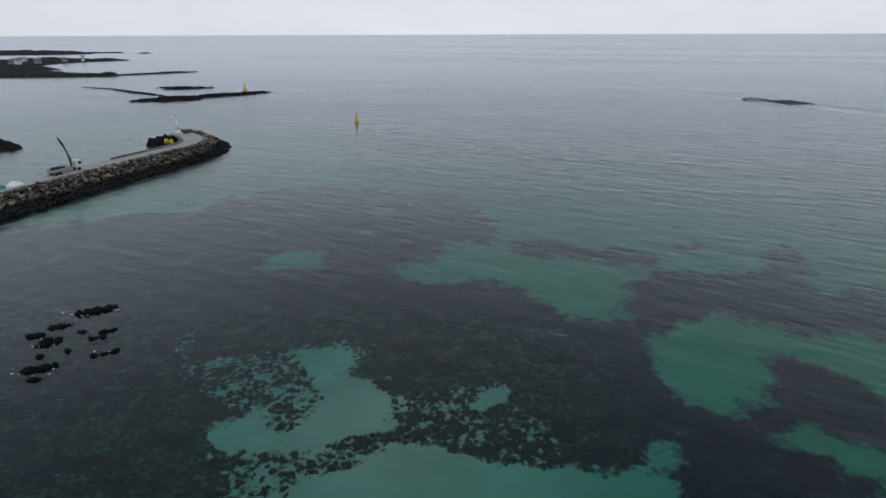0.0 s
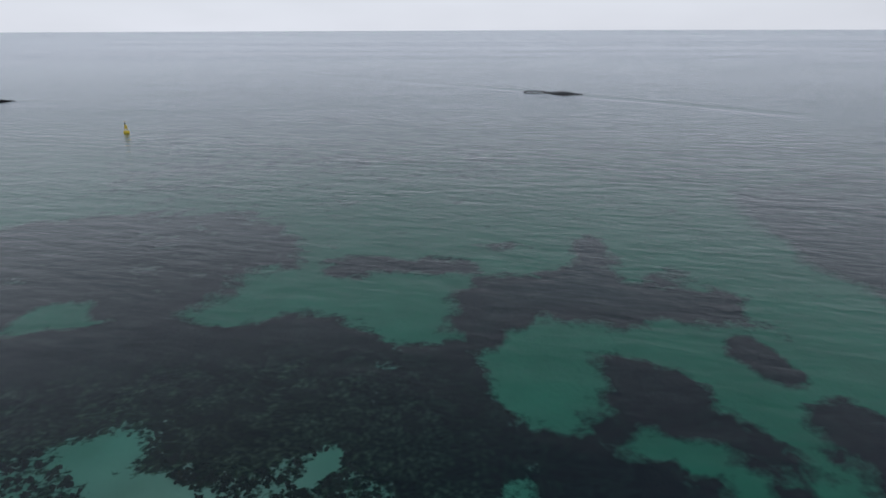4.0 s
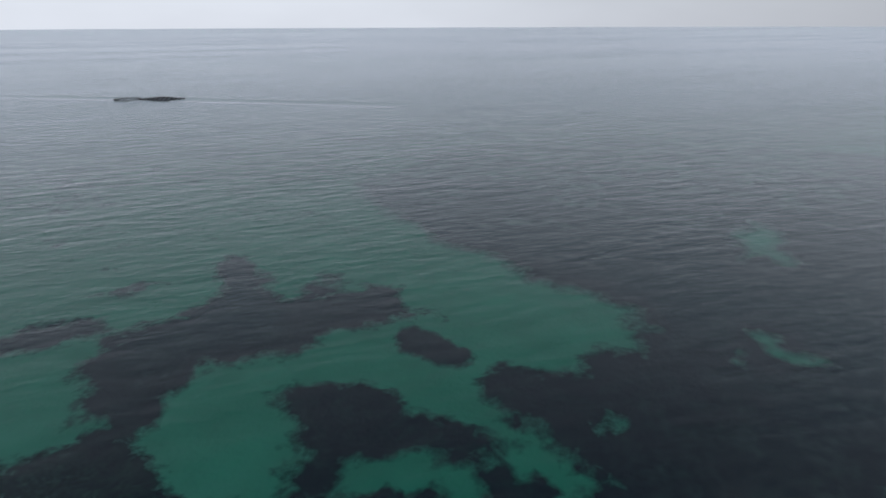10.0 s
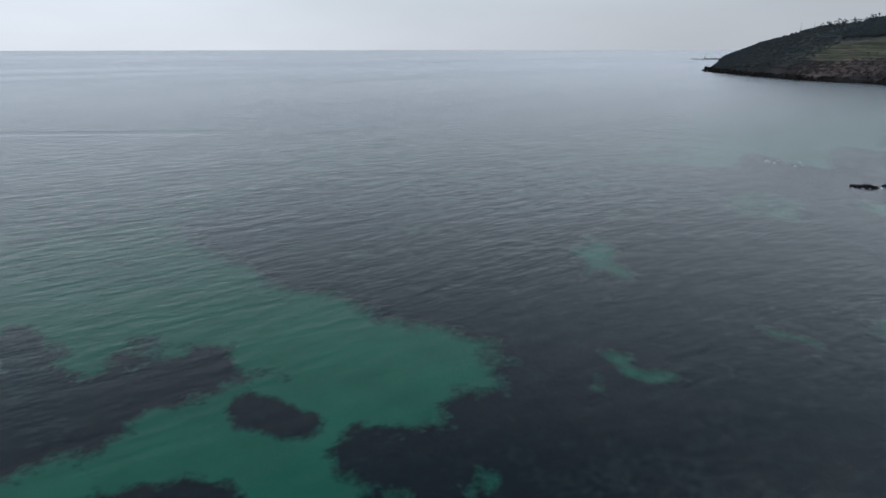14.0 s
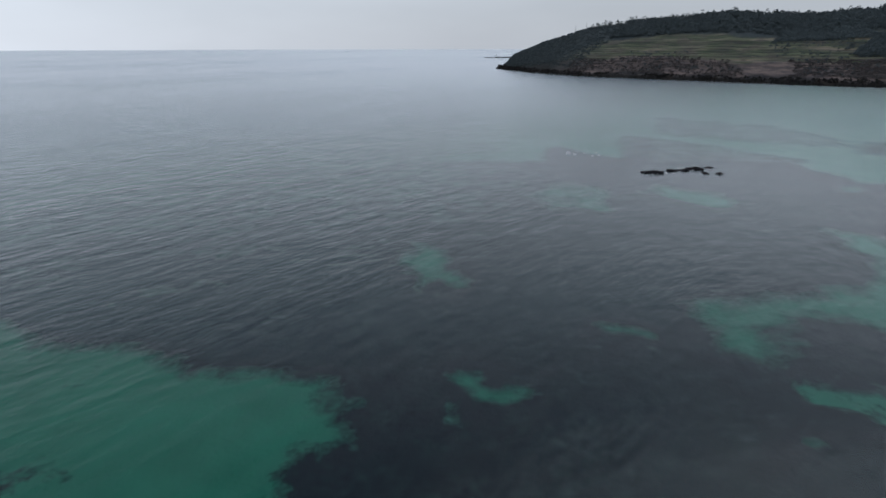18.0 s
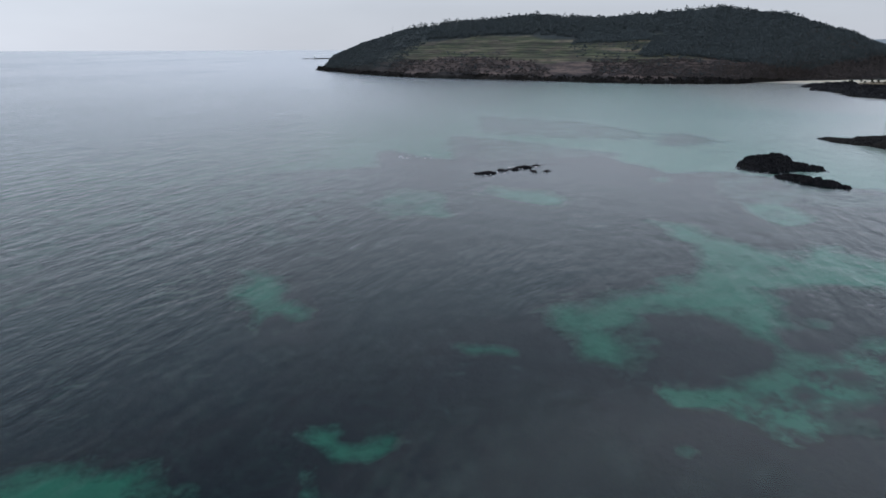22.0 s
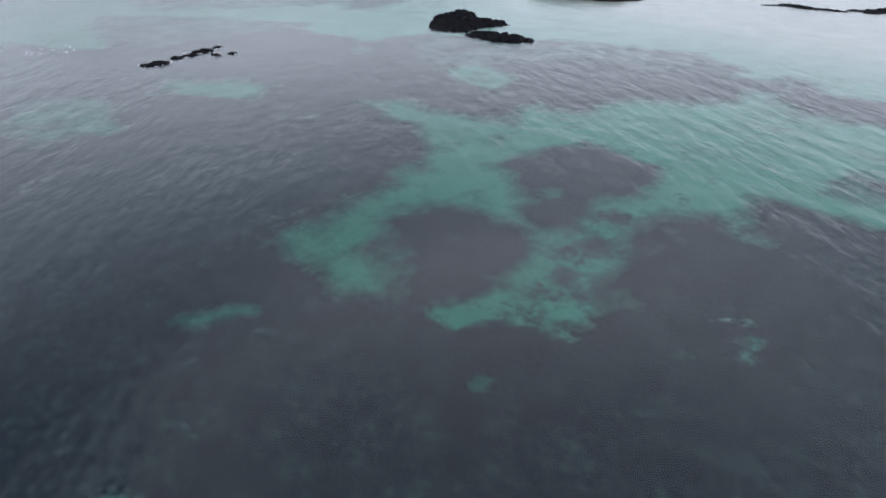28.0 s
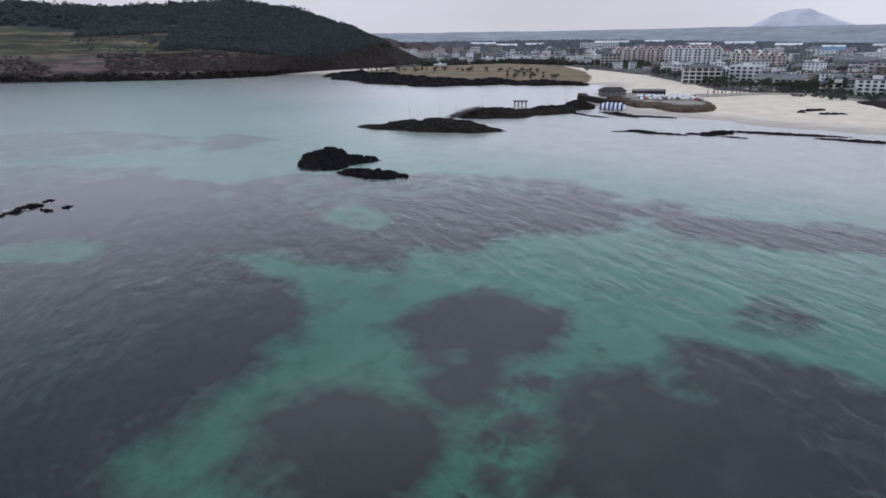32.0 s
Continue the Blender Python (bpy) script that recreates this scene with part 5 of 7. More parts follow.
LAWN = make_mottled("dry_lawn", [(0.3, (0.13, 0.10, 0.066)), (0.5, (0.22, 0.17, 0.105)), (0.7, (0.30, 0.24, 0.155))], 0.03, 0.5)
TOWN = make_mottled("town_ground", [(0.35, (0.04, 0.043, 0.04)), (0.5, (0.09, 0.088, 0.082)), (0.68, (0.17, 0.165, 0.155))], 0.02, 0.12)
region("lawn", [(700, -622), (585, -545), (474, -512), (434, -556), (350, -600), (372, -660), (420, -745), (500, -840), (613, -870), (715, -735)], 0.9, 6, LAWN,
       "dry winter lawn on the low grassy point", "lawn")
region("town_ground", [(-290, -470), (60, -468), (98, -490), (130, -530), (160, -532), (205, -552), (249, -625), (325, -725), (420, -790), (500, -850), (613, -880), (721, -740),
                       (790, -650), (900, -700), (1500, -950), (4600, -1600), (4600, -4600), (-290, -4600)], 0.5, 8, TOWN,
       "paved and planted ground of the town", "ground")

# woods greyed and lightened: distance haze painted into the base colour
HAZE = make_mottled("distant_woods_haze", [(0.3, (0.24, 0.27, 0.285)), (0.7, (0.34, 0.37, 0.385))], 0.004, 0.02)
# the cone's haze is put into its colour: near the tone of the low sky
HAZE_FAR = make_mottled("distant_mountain_haze", [(0.3, (0.54, 0.555, 0.595)), (0.7, (0.57, 0.585, 0.625))], 0.002, 0.01)


def far_ridge(name, mat, label, dist, y0, y1, heights, seed, depth):
    """A far line of hills between two bearings (degrees east of south), heights spread evenly between them."""
    n = 160
    t = np.linspace(0, 1, n)
    h = np.interp(t, np.linspace(0, 1, len(heights)), heights)
    h = h * (1 + 0.05 * fbm(t * 22, t * 0, 4, seed))
    b = np.radians(y0 + (y1 - y0) * t)
    rows = []
    for k, f in ((0.0, 0.0), (0.25, 0.5), (0.5, 0.85), (0.75, 1.0), (1.0, 0.2)):
        r = dist + depth * k
        rows.append(np.stack([70 + np.sin(b) * r, 13 - np.cos(b) * r, 20 + (h - 20) * f + (h * 0.05 * fbm(t * 60, t * 0 + k * 5, 3, seed + 2) if k else 0)], -1))
    v = np.concatenate(rows)
    i = (np.arange(4)[:, None] * n + np.arange(n - 1)[None]).ravel()
    me = mesh_of(name, v, np.stack([i, i + 1, i + n + 1, i + n], 1), mat, True)
    return thing(name, label, "hills", kind="structure", data=me)


far_ridge("backdrop_woods", HAZE, "long wooded plateau behind the town, haze painted into its colour", 3000, -25, 62, [88, 92, 96, 96, 92, 84, 80, 76, 70, 66], 3, 900)
# no mist stands before the cone; its pale colour does the hazing
far_ridge("backdrop_mountain", HAZE_FAR, "volcanic cone far behind the town, haze painted into its colour", 4150, -12, 24, [60, 64, 68, 72, 76, 78, 80, 82, 86, 140, 208, 184, 100, 84, 82, 78, 74, 70, 66], 8, 500)

SPUR = make_mottled("spur_scrub", [(0.3, (0.055, 0.05, 0.052)), (0.5, (0.085, 0.072, 0.072)), (0.7, (0.13, 0.108, 0.102))], 0.02, 0.09)
thing("spur", "low brown scrub-covered spur behind the hotels", "hill", kind="structure", data=mound(
    "spur", [(1110, -1125, 75, 90, 40, 44), (1055, -1190, 80, 90, 40, 34), (985, -1250, 80, 80, 40, 24)], 5.0, SPUR, 83, 1.2, base=3.0, power=0.8, scale=0.03))

# the promontory with its car park
def make_promontory():
    k = Mat("earth_bank_and_sandy_lot")
    bank = k.ramp(k.noise(0.15, 5, 0.65), [(0.3, (0.045, 0.033, 0.026)), (0.5, (0.10, 0.072, 0.05)), (0.7, (0.16, 0.125, 0.085))])
    bank = k.mix(1.0, bank, k.ramp(k.noise(0.8, 4), [(0.3, 0.7), (0.7, 1.2)]), "MULTIPLY")
    lot = k.ramp(k.noise(0.12, 5, 0.6), [(0.3, (0.26, 0.235, 0.20)), (0.7, (0.42, 0.39, 0.345))])
    top = k.ramp(k.math("DIVIDE", k.math("ADD", k.height(), k.math("MULTIPLY", k.noise(0.1, 3), 0.8)), 10.0), [(0.395, 0.0), (0.43, 1.0)])
    k.bump(k.noise(0.8, 3), 0.3, 0.2)
    return k.done(k.mix(top, bank, lot), 0.95, 0, 0.1)


PROMONTORY = make_promontory()
prom = thing("promontory", "brown earth promontory with a flat sandy top", "headland", kind="structure", data=mound(
    "promontory", [(199, -423, 41, 21, 113, 4.0), (220, -425, 30, 20, 110, 4.0), (236, -446, 34, 22, 120, 4.0)], 1.0, PROMONTORY, 71, 0.22, base=0.1, power=0.22, scale=0.1))
bank = thing("bank", "dark stony bank at the end of the beach", "bank", kind="structure", data=mound(
    "bank", [(78, -468, 42, 16, 130, 3.4), (40, -450, 50, 18, 170, 3.4)], 1.2, BROWN_LAVA, 73, 0.4, base=0.8, power=0.4, scale=0.15))

CONCRETE = worn("concrete", (0.36, 0.34, 0.305), (0.50, 0.47, 0.425), 0.3)
DARK_CONCRETE = worn("stained_concrete", (0.12, 0.115, 0.11), (0.22, 0.21, 0.20), 0.4)
WHITE = worn("white_paint", (0.74, 0.74, 0.73), (0.86, 0.86, 0.85), 0.2, 0.6, 0.05)
CREAM = worn("cream_render", (0.66, 0.62, 0.565), (0.77, 0.73, 0.67), 0.2, 0.8, 0.05)
PINK = worn("pink_render", (0.58, 0.50, 0.475), (0.68, 0.60, 0.57), 0.2, 0.8, 0.05)
GREY = worn("grey_render", (0.24, 0.24, 0.25), (0.36, 0.36, 0.37), 0.2, 0.8, 0.05)
BROWN = worn("brown_brick", (0.19, 0.15, 0.13), (0.26, 0.215, 0.185), 0.3, 0.85, 0.1)
RED_ROOF = worn("red_tile_roof", (0.19, 0.12, 0.115), (0.25, 0.165, 0.155), 0.4)
BLUE_ROOF = worn("blue_sheet_roof", (0.08, 0.20, 0.28), (0.12, 0.26, 0.35), 0.2, 0.5, 0.05)
GREY_ROOF = worn("grey_roof", (0.13, 0.13, 0.135), (0.22, 0.22, 0.225), 0.3)
GREEN_ROOF = worn("green_roof_paint", (0.07, 0.14, 0.10), (0.11, 0.19, 0.14), 0.3)
DARK = worn("dark_timber", (0.022, 0.019, 0.018), (0.045, 0.038, 0.034), 0.8)
TYRE = worn("tyre_rubber", (0.012, 0.012, 0.012), (0.02, 0.02, 0.02), 2.0)
STEEL = worn("galvanised_steel", (0.28, 0.28, 0.29), (0.38, 0.38, 0.39), 1.0, 0.45, 0.05, 0.7)
YELLOW = worn("yellow_paint", (0.62, 0.44, 0.02), (0.74, 0.55, 0.04), 1.0, 0.5, 0.05)
RED = worn("red_paint", (0.42, 0.04, 0.03), (0.5, 0.06, 0.05), 1.0, 0.5, 0.05)
NAVY = worn("navy_canvas", (0.03, 0.06, 0.16), (0.05, 0.09, 0.22), 1.0, 0.8, 0.05)
NET = worn("green_net", (0.02, 0.20, 0.13), (0.04, 0.28, 0.19), 2.0)


def make_glass(name):
    k = Mat(name)
    c = k.ramp(k.rnd(), [(0, (0.015, 0.018, 0.022)), (0.7, (0.04, 0.045, 0.052)), (1, (0.12, 0.12, 0.12))])
    return k.done(c, 0.12, 0, 0.6)


GLASS = make_glass("window_glass")
EYE_XY = (70.0, 13.0)


def facing(x, y, turn=0.0):
    """The turn by which a front that looks along -y looks towards the bay."""
    return math.degrees(math.atan2(EYE_XY[0] - x, y - EYE_XY[1])) + turn


PANE = {}


def pane(w, h):
    key = (round(w, 1), round(h, 1))
    if key not in PANE:
        bm = bmesh.new()
        box_into(bm, -w / 2, -0.06, 0, w / 2, 0.10, h)
        box_into(bm, -w / 2 - 0.12, -0.09, -0.12, w / 2 + 0.12, 0.05, 0)
        PANE[key] = bm_mesh("window", bm, GLASS)
    return PANE[key]


def flat_roof(w, d, h, mat):
    bm = bmesh.new()
    box_into(bm, -w / 2 - 0.3, -0.3, h, w / 2 + 0.3, d + 0.3, h + 0.35)
    for x0, y0, x1, y1 in ((-w / 2 - 0.3, -0.3, w / 2 + 0.3, 0.1), (-w / 2 - 0.3, d - 0.1, w / 2 + 0.3, d + 0.3), (-w / 2 - 0.3, 0.1, -w / 2 + 0.1, d - 0.1), (w / 2 - 0.1, 0.1, w / 2 + 0.3, d - 0.1)):
        box_into(bm, x0, y0, h + 0.353, x1, y1, h + 0.9)
    return bm_mesh("roof", bm, mat)


def hip_roof(w, d, h, rise, mat, over=0.5, gable=False):
    bm = bmesh.new()
    a, b = w / 2 + over, d + over
    k = 0.0 if gable else min(d, w) * 0.35
    pts = [(-a, -over, h), (a, -over, h), (a, b, h), (-a, b, h), (-a + k, d / 2, h + rise), (a - k, d / 2, h + rise)]
    v = [bm.verts.new(p) for p in pts]
    for f in ((3, 2, 1, 0), (0, 1, 5, 4), (2, 3, 4, 5), (1, 2, 5), (3, 0, 4)):
        bm.faces.new([v[i] for i in f])
    return bm_mesh("roof", bm, mat)


def building(kind, label, x, y, w, d, h, wall=WHITE, roof=GREY_ROOF, style="flat", turn=0.0, cols=None, floors=None, win=(1.6, 1.5), z=None, group="buildings of the town"):
    gz = float(ground_height(np.array([float(x)]), np.array([float(y)]))[0]) + 0.2 if z is None else z
    ob = thing(kind, label, kind.replace("_", " "), pose(x, y, gz, 0, 0, facing(x, y, turn)), group)
    part("wall", box_mesh("wall", -w / 2, 0, -1.5, w / 2, d, h, wall), ob)
    part("roof", flat_roof(w, d, h, roof) if style == "flat" else hip_roof(w, d, h, min(w, d) * 0.28, roof, gable=style == "gable"), ob)
    if style == "flat" and w > 12:
        part("stair_head", box_mesh("stair_head", -w * 0.12, d * 0.4, h + 0.36, w * 0.1, d * 0.75, h + 2.9, wall), ob)
    floors = floors or max(1, round(h / 3.3))
    cols = cols or max(2, int(w / 4.2))
    fh, cw = h / floors, w / cols
    me = pane(min(win[0], cw * 0.7), min(win[1], fh * 0.6))
    for f in range(floors):
        for c in range(cols):
            part("window", me, ob, at=pose(-w / 2 + (c + 0.5) * cw, -0.02, f * fh + fh * 0.3))
    if floors >= 3 and w >= 20:
        slab = box_mesh("balcony", -w / 2 - 0.2, -1.1, -0.15, w / 2 + 0.2, -0.12, 0.6, CREAM if wall is GREY else WHITE)
        for f in range(1, floors):
            part("balcony", slab, ob, at=pose(0, 0, f * fh))
        if wall is GREY:
            post = box_mesh("pillar", -0.35, -1.15, 0, 0.35, -0.1, h, CREAM)
            for c in range(cols + 1):
                part("pillar", post, ob, at=pose(-w / 2 + c * cw, -0.01, 0))
    side = max(1, int(d / 5))
    for f in range(floors):
        for c in range(side):
            part("window", me, ob, at=pose(w / 2 + 0.02, (c + 0.5) * d / side, f * fh + fh * 0.3, 0, 0, 90))
    return ob


def gabled_flats(label, x, y, modules, mw, d, h, wall, turn, roof=RED_ROOF):
    """A resort block: a row of gabled bays with recessed balconies under a red roof."""
    gz = float(ground_height(np.array([float(x)]), np.array([float(y)]))[0])
    w = modules * mw
    ob = thing("apartment_building", label, "apartment building", pose(x, y, gz, 0, 0, facing(x, y, turn)), "buildings of the town")
    part("wall", box_mesh("wall", -w / 2, 0, -2, w / 2, d, h, wall), ob)
    part("roof", hip_roof(w, d, h, 4.2, roof), ob)
    bm = bmesh.new()
    v = [bm.verts.new(p) for p in ((-mw * 0.42, -1.2, 0), (mw * 0.42, -1.2, 0), (mw * 0.42, -1.2, h), (0, -1.2, h + 4.6), (-mw * 0.42, -1.2, h),
                                   (-mw * 0.42, d * 0.4, 0), (mw * 0.42, d * 0.4, 0), (mw * 0.42, d * 0.4, h), (0, d * 0.4, h + 4.6), (-mw * 0.42, d * 0.4, h))]
    for f in ((0, 1, 2, 3, 4), (9, 8, 7, 6, 5), (1, 6, 7, 2), (2, 7, 8, 3), (3, 8, 9, 4), (4, 9, 5, 0)):
        bm.faces.new([v[i] for i in f])
    bay_me = bm_mesh("bay", bm, wall)
    fl = max(4, round(h / 3.4))
    fh = h / fl
    win = pane(mw * 0.24, fh * 0.6)
    for m in range(modules):
        bay = part("bay", bay_me, ob, at=pose(-w / 2 + (m + 0.5) * mw, 0, 0))
        for f in range(fl):
            for c in (-0.2, 0.2):
                part("window", win, bay, at=pose(c * mw, -1.22, f * fh + fh * 0.25))
        part("window", win, bay, at=pose(0, -1.22, h + 0.3))
    for f in range(fl):
        for c in range(max(1, int(d / 6))):
            part("window", win, ob, at=pose(w / 2 + 0.02, (c + 0.5) * 6, f * fh + fh * 0.25, 0, 0, 90))
    return ob


gabled_flats("cream resort block with gabled bays and red roof", 345, -950, 6, 13.0, 18, 22, WHITE, -4)
gabled_flats("pink and cream resort block with gabled bays", 398, -945, 4, 13.0, 18, 21, PINK, 6)
gabled_flats("pink resort block at the end of the row", 440, -942, 3, 13.0, 18, 20, CREAM, 14)
gabled_flats("pink resort block with a long red roof", 262, -900, 3, 13.5, 20, 18, CREAM, -24)
gabled_flats("faded pink resort block behind the beach houses", 232, -896, 3, 13.0, 18, 15, PINK, 24)
building("apartment_building", "grey concrete building with a grid of balconies", 241, -622, 34, 18, 14.5, GREY, GREY_ROOF, cols=6, floors=4, win=(4.0, 2.4), turn=6)
building("hotel", "white box-shaped hotel above the beach", 213, -665, 28, 16, 14, WHITE, WHITE, cols=5, floors=4, win=(3.4, 1.8), turn=-10)
building("hotel", "white hotel on the corner of the beach road", 96, -534, 26, 14, 10.5, WHITE, GREY_ROOF, cols=6, floors=4, win=(2.4, 1.7), turn=8)
building("shop", "pale low shop beside the beach road", 122, -548, 24, 12, 6.5, CREAM, GREY_ROOF, cols=5, floors=2, win=(3.0, 1.6))
building("market_hall", "long low grey-roofed hall behind the palms", 172, -612, 40, 14, 6.0, CREAM, GREY_ROOF, "gable", cols=8, floors=2, win=(3.0, 1.4), turn=-8)
building("apartment_building", "dark grey block of flats", 103, -680, 21, 16, 17, GREY, GREY_ROOF, cols=4, floors=5)
building("warehouse", "long dark grey warehouse", 142, -898, 44, 16, 10, GREY, GREY_ROOF, "gable", cols=7, floors=2)
building("school", "white hall under a bright blue roof", 198, -1227, 40, 20, 13, WHITE, BLUE_ROOF, "gable", cols=6, floors=3, turn=18)
building("school", "white arched hall beside the blue roof", 226, -1210, 22, 18, 14, WHITE, GREY_ROOF, "hip", cols=3, floors=3, win=(3.0, 2.0))
building("shop", "white low terrace of shops", 324, -806, 34, 14, 8.5, WHITE, WHITE, cols=7, floors=2, win=(3.0, 1.6))
building("apartment_building", "stepped grey building beside the resort", 442, -885, 28, 18, 15, GREY, GREY_ROOF, cols=5, floors=4, win=(3.6, 1.7))
building("apartment_building", "white row of flats on the rise", 719, -1477, 90, 16, 20, WHITE, WHITE, cols=14, floors=4, win=(3.0, 2.4))
building("hotel", "pinkish five-storey guest house", 985, -1049, 34, 16, 21, PINK, GREY_ROOF, floors=4)
building("hotel", "white narrow guest house", 965, -1066, 17, 14, 20, WHITE, RED_ROOF, floors=4)
building("guest_house", "low pink guest house", 945, -1080, 30, 14, 13, PINK, RED_ROOF, "hip")
building("apartment_building", "pink block of flats by the hill", 911, -1088, 22, 16, 21, PINK, GREY_ROOF, floors=5)
building("apartment_building", "tall grey block of flats behind the trees", 921, -1170, 24, 16, 22, GREY, GREY_ROOF, floors=6)
building("apartment_building", "brown block of flats", 772, -1092, 26, 18, 24, BROWN, GREY_ROOF, floors=6, win=(2.6, 1.6))
building("hotel", "white and dark hotel beside the lawn", 695, -1031, 38, 18, 15, WHITE, DARK, cols=5, floors=3, win=(5.0, 2.6))
building("shop", "long low white kiosk at the edge of the lawn", 665, -767, 19, 8, 3.6, WHITE, WHITE, floors=1, cols=4)
building("shop", "low white roofed shop", 603, -976, 28, 12, 7, WHITE, WHITE, floors=2)

# the white building with a leaning front
lean = thing("office_building", "white building with a leaning front of square frames", "building", pose(845, -1120, 5.5, 0, 0, facing(845, -1120)), "buildings of the town")
bm = bmesh.new()
v = [bm.verts.new(p) for p in ((-17, 0, 0), (8, 0, 0), (14, 0, 22), (-4, 0, 22), (-17, 16, 0), (8, 16, 0), (14, 16, 22), (-4, 16, 22))]
for f in ((0, 1, 2, 3), (7, 6, 5, 4), (1, 5, 6, 2), (4, 0, 3, 7), (3, 2, 6, 7)):
    bm.faces.new([v[i] for i in f])
part("wall", bm_mesh("wall", bm, WHITE), lean)
for f in range(4):
    for c in range(4):
        lo = -17 + 13 * (f * 5.3 + 2) / 22
        part("window", pane(2.8, 3.0), lean, at=pose(lo + 3.2 + c * 4.4, -0.03, 1.6 + f * 5.2))

# smaller houses of the town, thinning out towards the rise
rt = random.Random(11)
HOUSES = 0
kinds = [(WHITE, GREY_ROOF, "pale rendered house"), (CREAM, RED_ROOF, "cream house"), (GREY, GREY_ROOF, "grey concrete house"), (WHITE, GREEN_ROOF, "white house"),
         (WHITE, WHITE, "whitewashed house"), (BROWN, GREY_ROOF, "brown brick house"), (CREAM, BLUE_ROOF, "cream house")]
names = {GREY_ROOF: "grey", RED_ROOF: "red", GREEN_ROOF: "green", WHITE: "white", BLUE_ROOF: "blue"}
spots = []
while HOUSES < 300:
    b, r = radians(rt.uniform(-2, 47)), 640 + 1000 * rt.random() ** 1.1
    x, y = 70 + math.sin(b) * r, 13 - math.cos(b) * r
    s = float(shore_distance(np.array([x]), np.array([y]))[0])
    if s < 190 or any(math.hypot(x - a, y - c) < 16 for a, c in spots) or (y > -700 and x > 270) or (x > 400 and y > -880) or (230 < x < 480 and -980 < y < -840):
        continue
    spots.append((x, y))
    wall, roof, what = kinds[rt.choice((0, 0, 0, 0, 2, 2, 2, 4, 4, 4, 4, 3, 3, 1, 5, 6))]
    st = rt.choice(("flat", "flat", "hip", "gable"))
    st = "flat" if roof is WHITE else st
    h = rt.choice((4, 6.5, 6.5, 7, 9.5, 9.5, 13))
    building("house", f"{what} with a {'flat' if st == 'flat' else 'pitched'} {names[roof]} roof among trees", x, y, rt.uniform(9, 19), rt.uniform(8, 13), h, wall, roof, st, rt.uniform(-35, 35))
    HOUSES += 1

# low annexes, shops and guest rooms crowded behind the beach road
HOUSES = 0
while HOUSES < 70:
    b, r = radians(rt.uniform(-1, 33)), rt.uniform(590, 900)
    x, y = 70 + math.sin(b) * r, 13 - math.cos(b) * r
    s = float(shore_distance(np.array([x]), np.array([y]))[0])
    if s < 178 or any(math.hypot(x - a, y - c) < 12 for a, c in spots) or (x > 330 and y > -800) or (230 < x < 480 and -980 < y < -880):
        continue
    spots.append((x, y))
    wall, roof, what = kinds[rt.choice((0, 0, 4, 4, 4, 2, 1))]
    building("house", f"small low {what} crowded behind the beach road", x, y, rt.uniform(7, 12), rt.uniform(6, 9), rt.choice((3.2, 3.6, 6.2, 6.6, 9.0)), wall, roof if roof is not WHITE else GREY_ROOF, "flat", rt.uniform(-35, 35), cols=3)
    HOUSES += 1

# long pale sheds far up on the rise
for b, r, w, h in ((31.5, 2050, 70, 9), (33.5, 2350, 90, 9), (29.0, 2150, 60, 8), (22.5, 2200, 110, 10), (19.0, 2500, 70, 9), (15.5, 1900, 60, 9), (12.5, 2300, 90, 10), (9.0, 2100, 70, 9), (6.0, 1850, 50, 9), (2.5, 2250, 80, 10)):
    x, y = 70 + math.sin(radians(b)) * r, 13 - math.cos(radians(b)) * r
    building("warehouse", "long pale shed on the wooded rise", x, y, w, 16, h, WHITE, WHITE, "gable", cols=6, floors=1)

# ---------------------------------------------------------------- breakwater
PIER_LINE = [(-146, 88), (-127, 152), (-112.6, 201.5), (-106, 221), (-100.5, 238), (-101.5, 251), (-107, 262), (-115.5, 270.5)]


def smooth_line(pts, n):
    p = [Vector((*a, 0)) for a in pts]
    p = [p[0] * 2 - p[1]] + p + [p[-1] * 2 - p[-2]]
    out = []
    for i in range(1, len(p) - 2):
        for k in range(n):
            t = k / n
            a, b, c, d = p[i - 1:i + 3]
            out.append(0.5 * ((2 * b) + (c - a) * t + (2 * a - 5 * b + 4 * c - d) * t * t + (3 * b - a - 3 * c + d) * t ** 3))
    return out + [p[-2]]


def sweep(name, line, profile, mat):
    """A profile of (offset to the right, height) carried along a line, closed into a solid."""
    bm = bmesh.new()
    rings = []
    for i, q in enumerate(line):
        t = (line[min(i + 1, len(line) - 1)] - line[max(i - 1, 0)]).normalized()
        nrm = Vector((t.y, -t.x, 0))
        rings.append([bm.verts.new(q + nrm * o + Vector((0, 0, z))) for o, z in profile])
    m = len(profile)
    for a, b in zip(rings, rings[1:]):
        for k in range(m):
            bm.faces.new((a[k], a[(k + 1) % m], b[(k + 1) % m], b[k]))
    bm.faces.new(rings[0])
    bm.faces.new(rings[-1][::-1])
    bmesh.ops.recalc_face_normals(bm, faces=bm.faces)
    return bm_mesh(name, bm, mat)


pier_line = smooth_line(PIER_LINE, 8)
pier = thing("breakwater", "concrete breakwater faced with boulders, ending in a rounded head", "breakwater")
part("deck", sweep("deck", pier_line, [(-4, -2), (-4, 3.9), (-3.6, 4.0), (4, 4.0), (4, -2)], CONCRETE), pier)
part("parapet", sweep("parapet", pier_line[:46], [(4.003, 3.0), (4.003, 4.5), (4.7, 4.5), (4.9, 3.0)], DARK_CONCRETE), pier, "stained concrete parapet")
part("low_wall", sweep("low_wall", pier_line[18:40], [(-3.95, 3.9), (-3.95, 4.75), (-3.45, 4.75), (-3.45, 3.9)], DARK_CONCRETE), pier, "dark low wall on the harbour side")
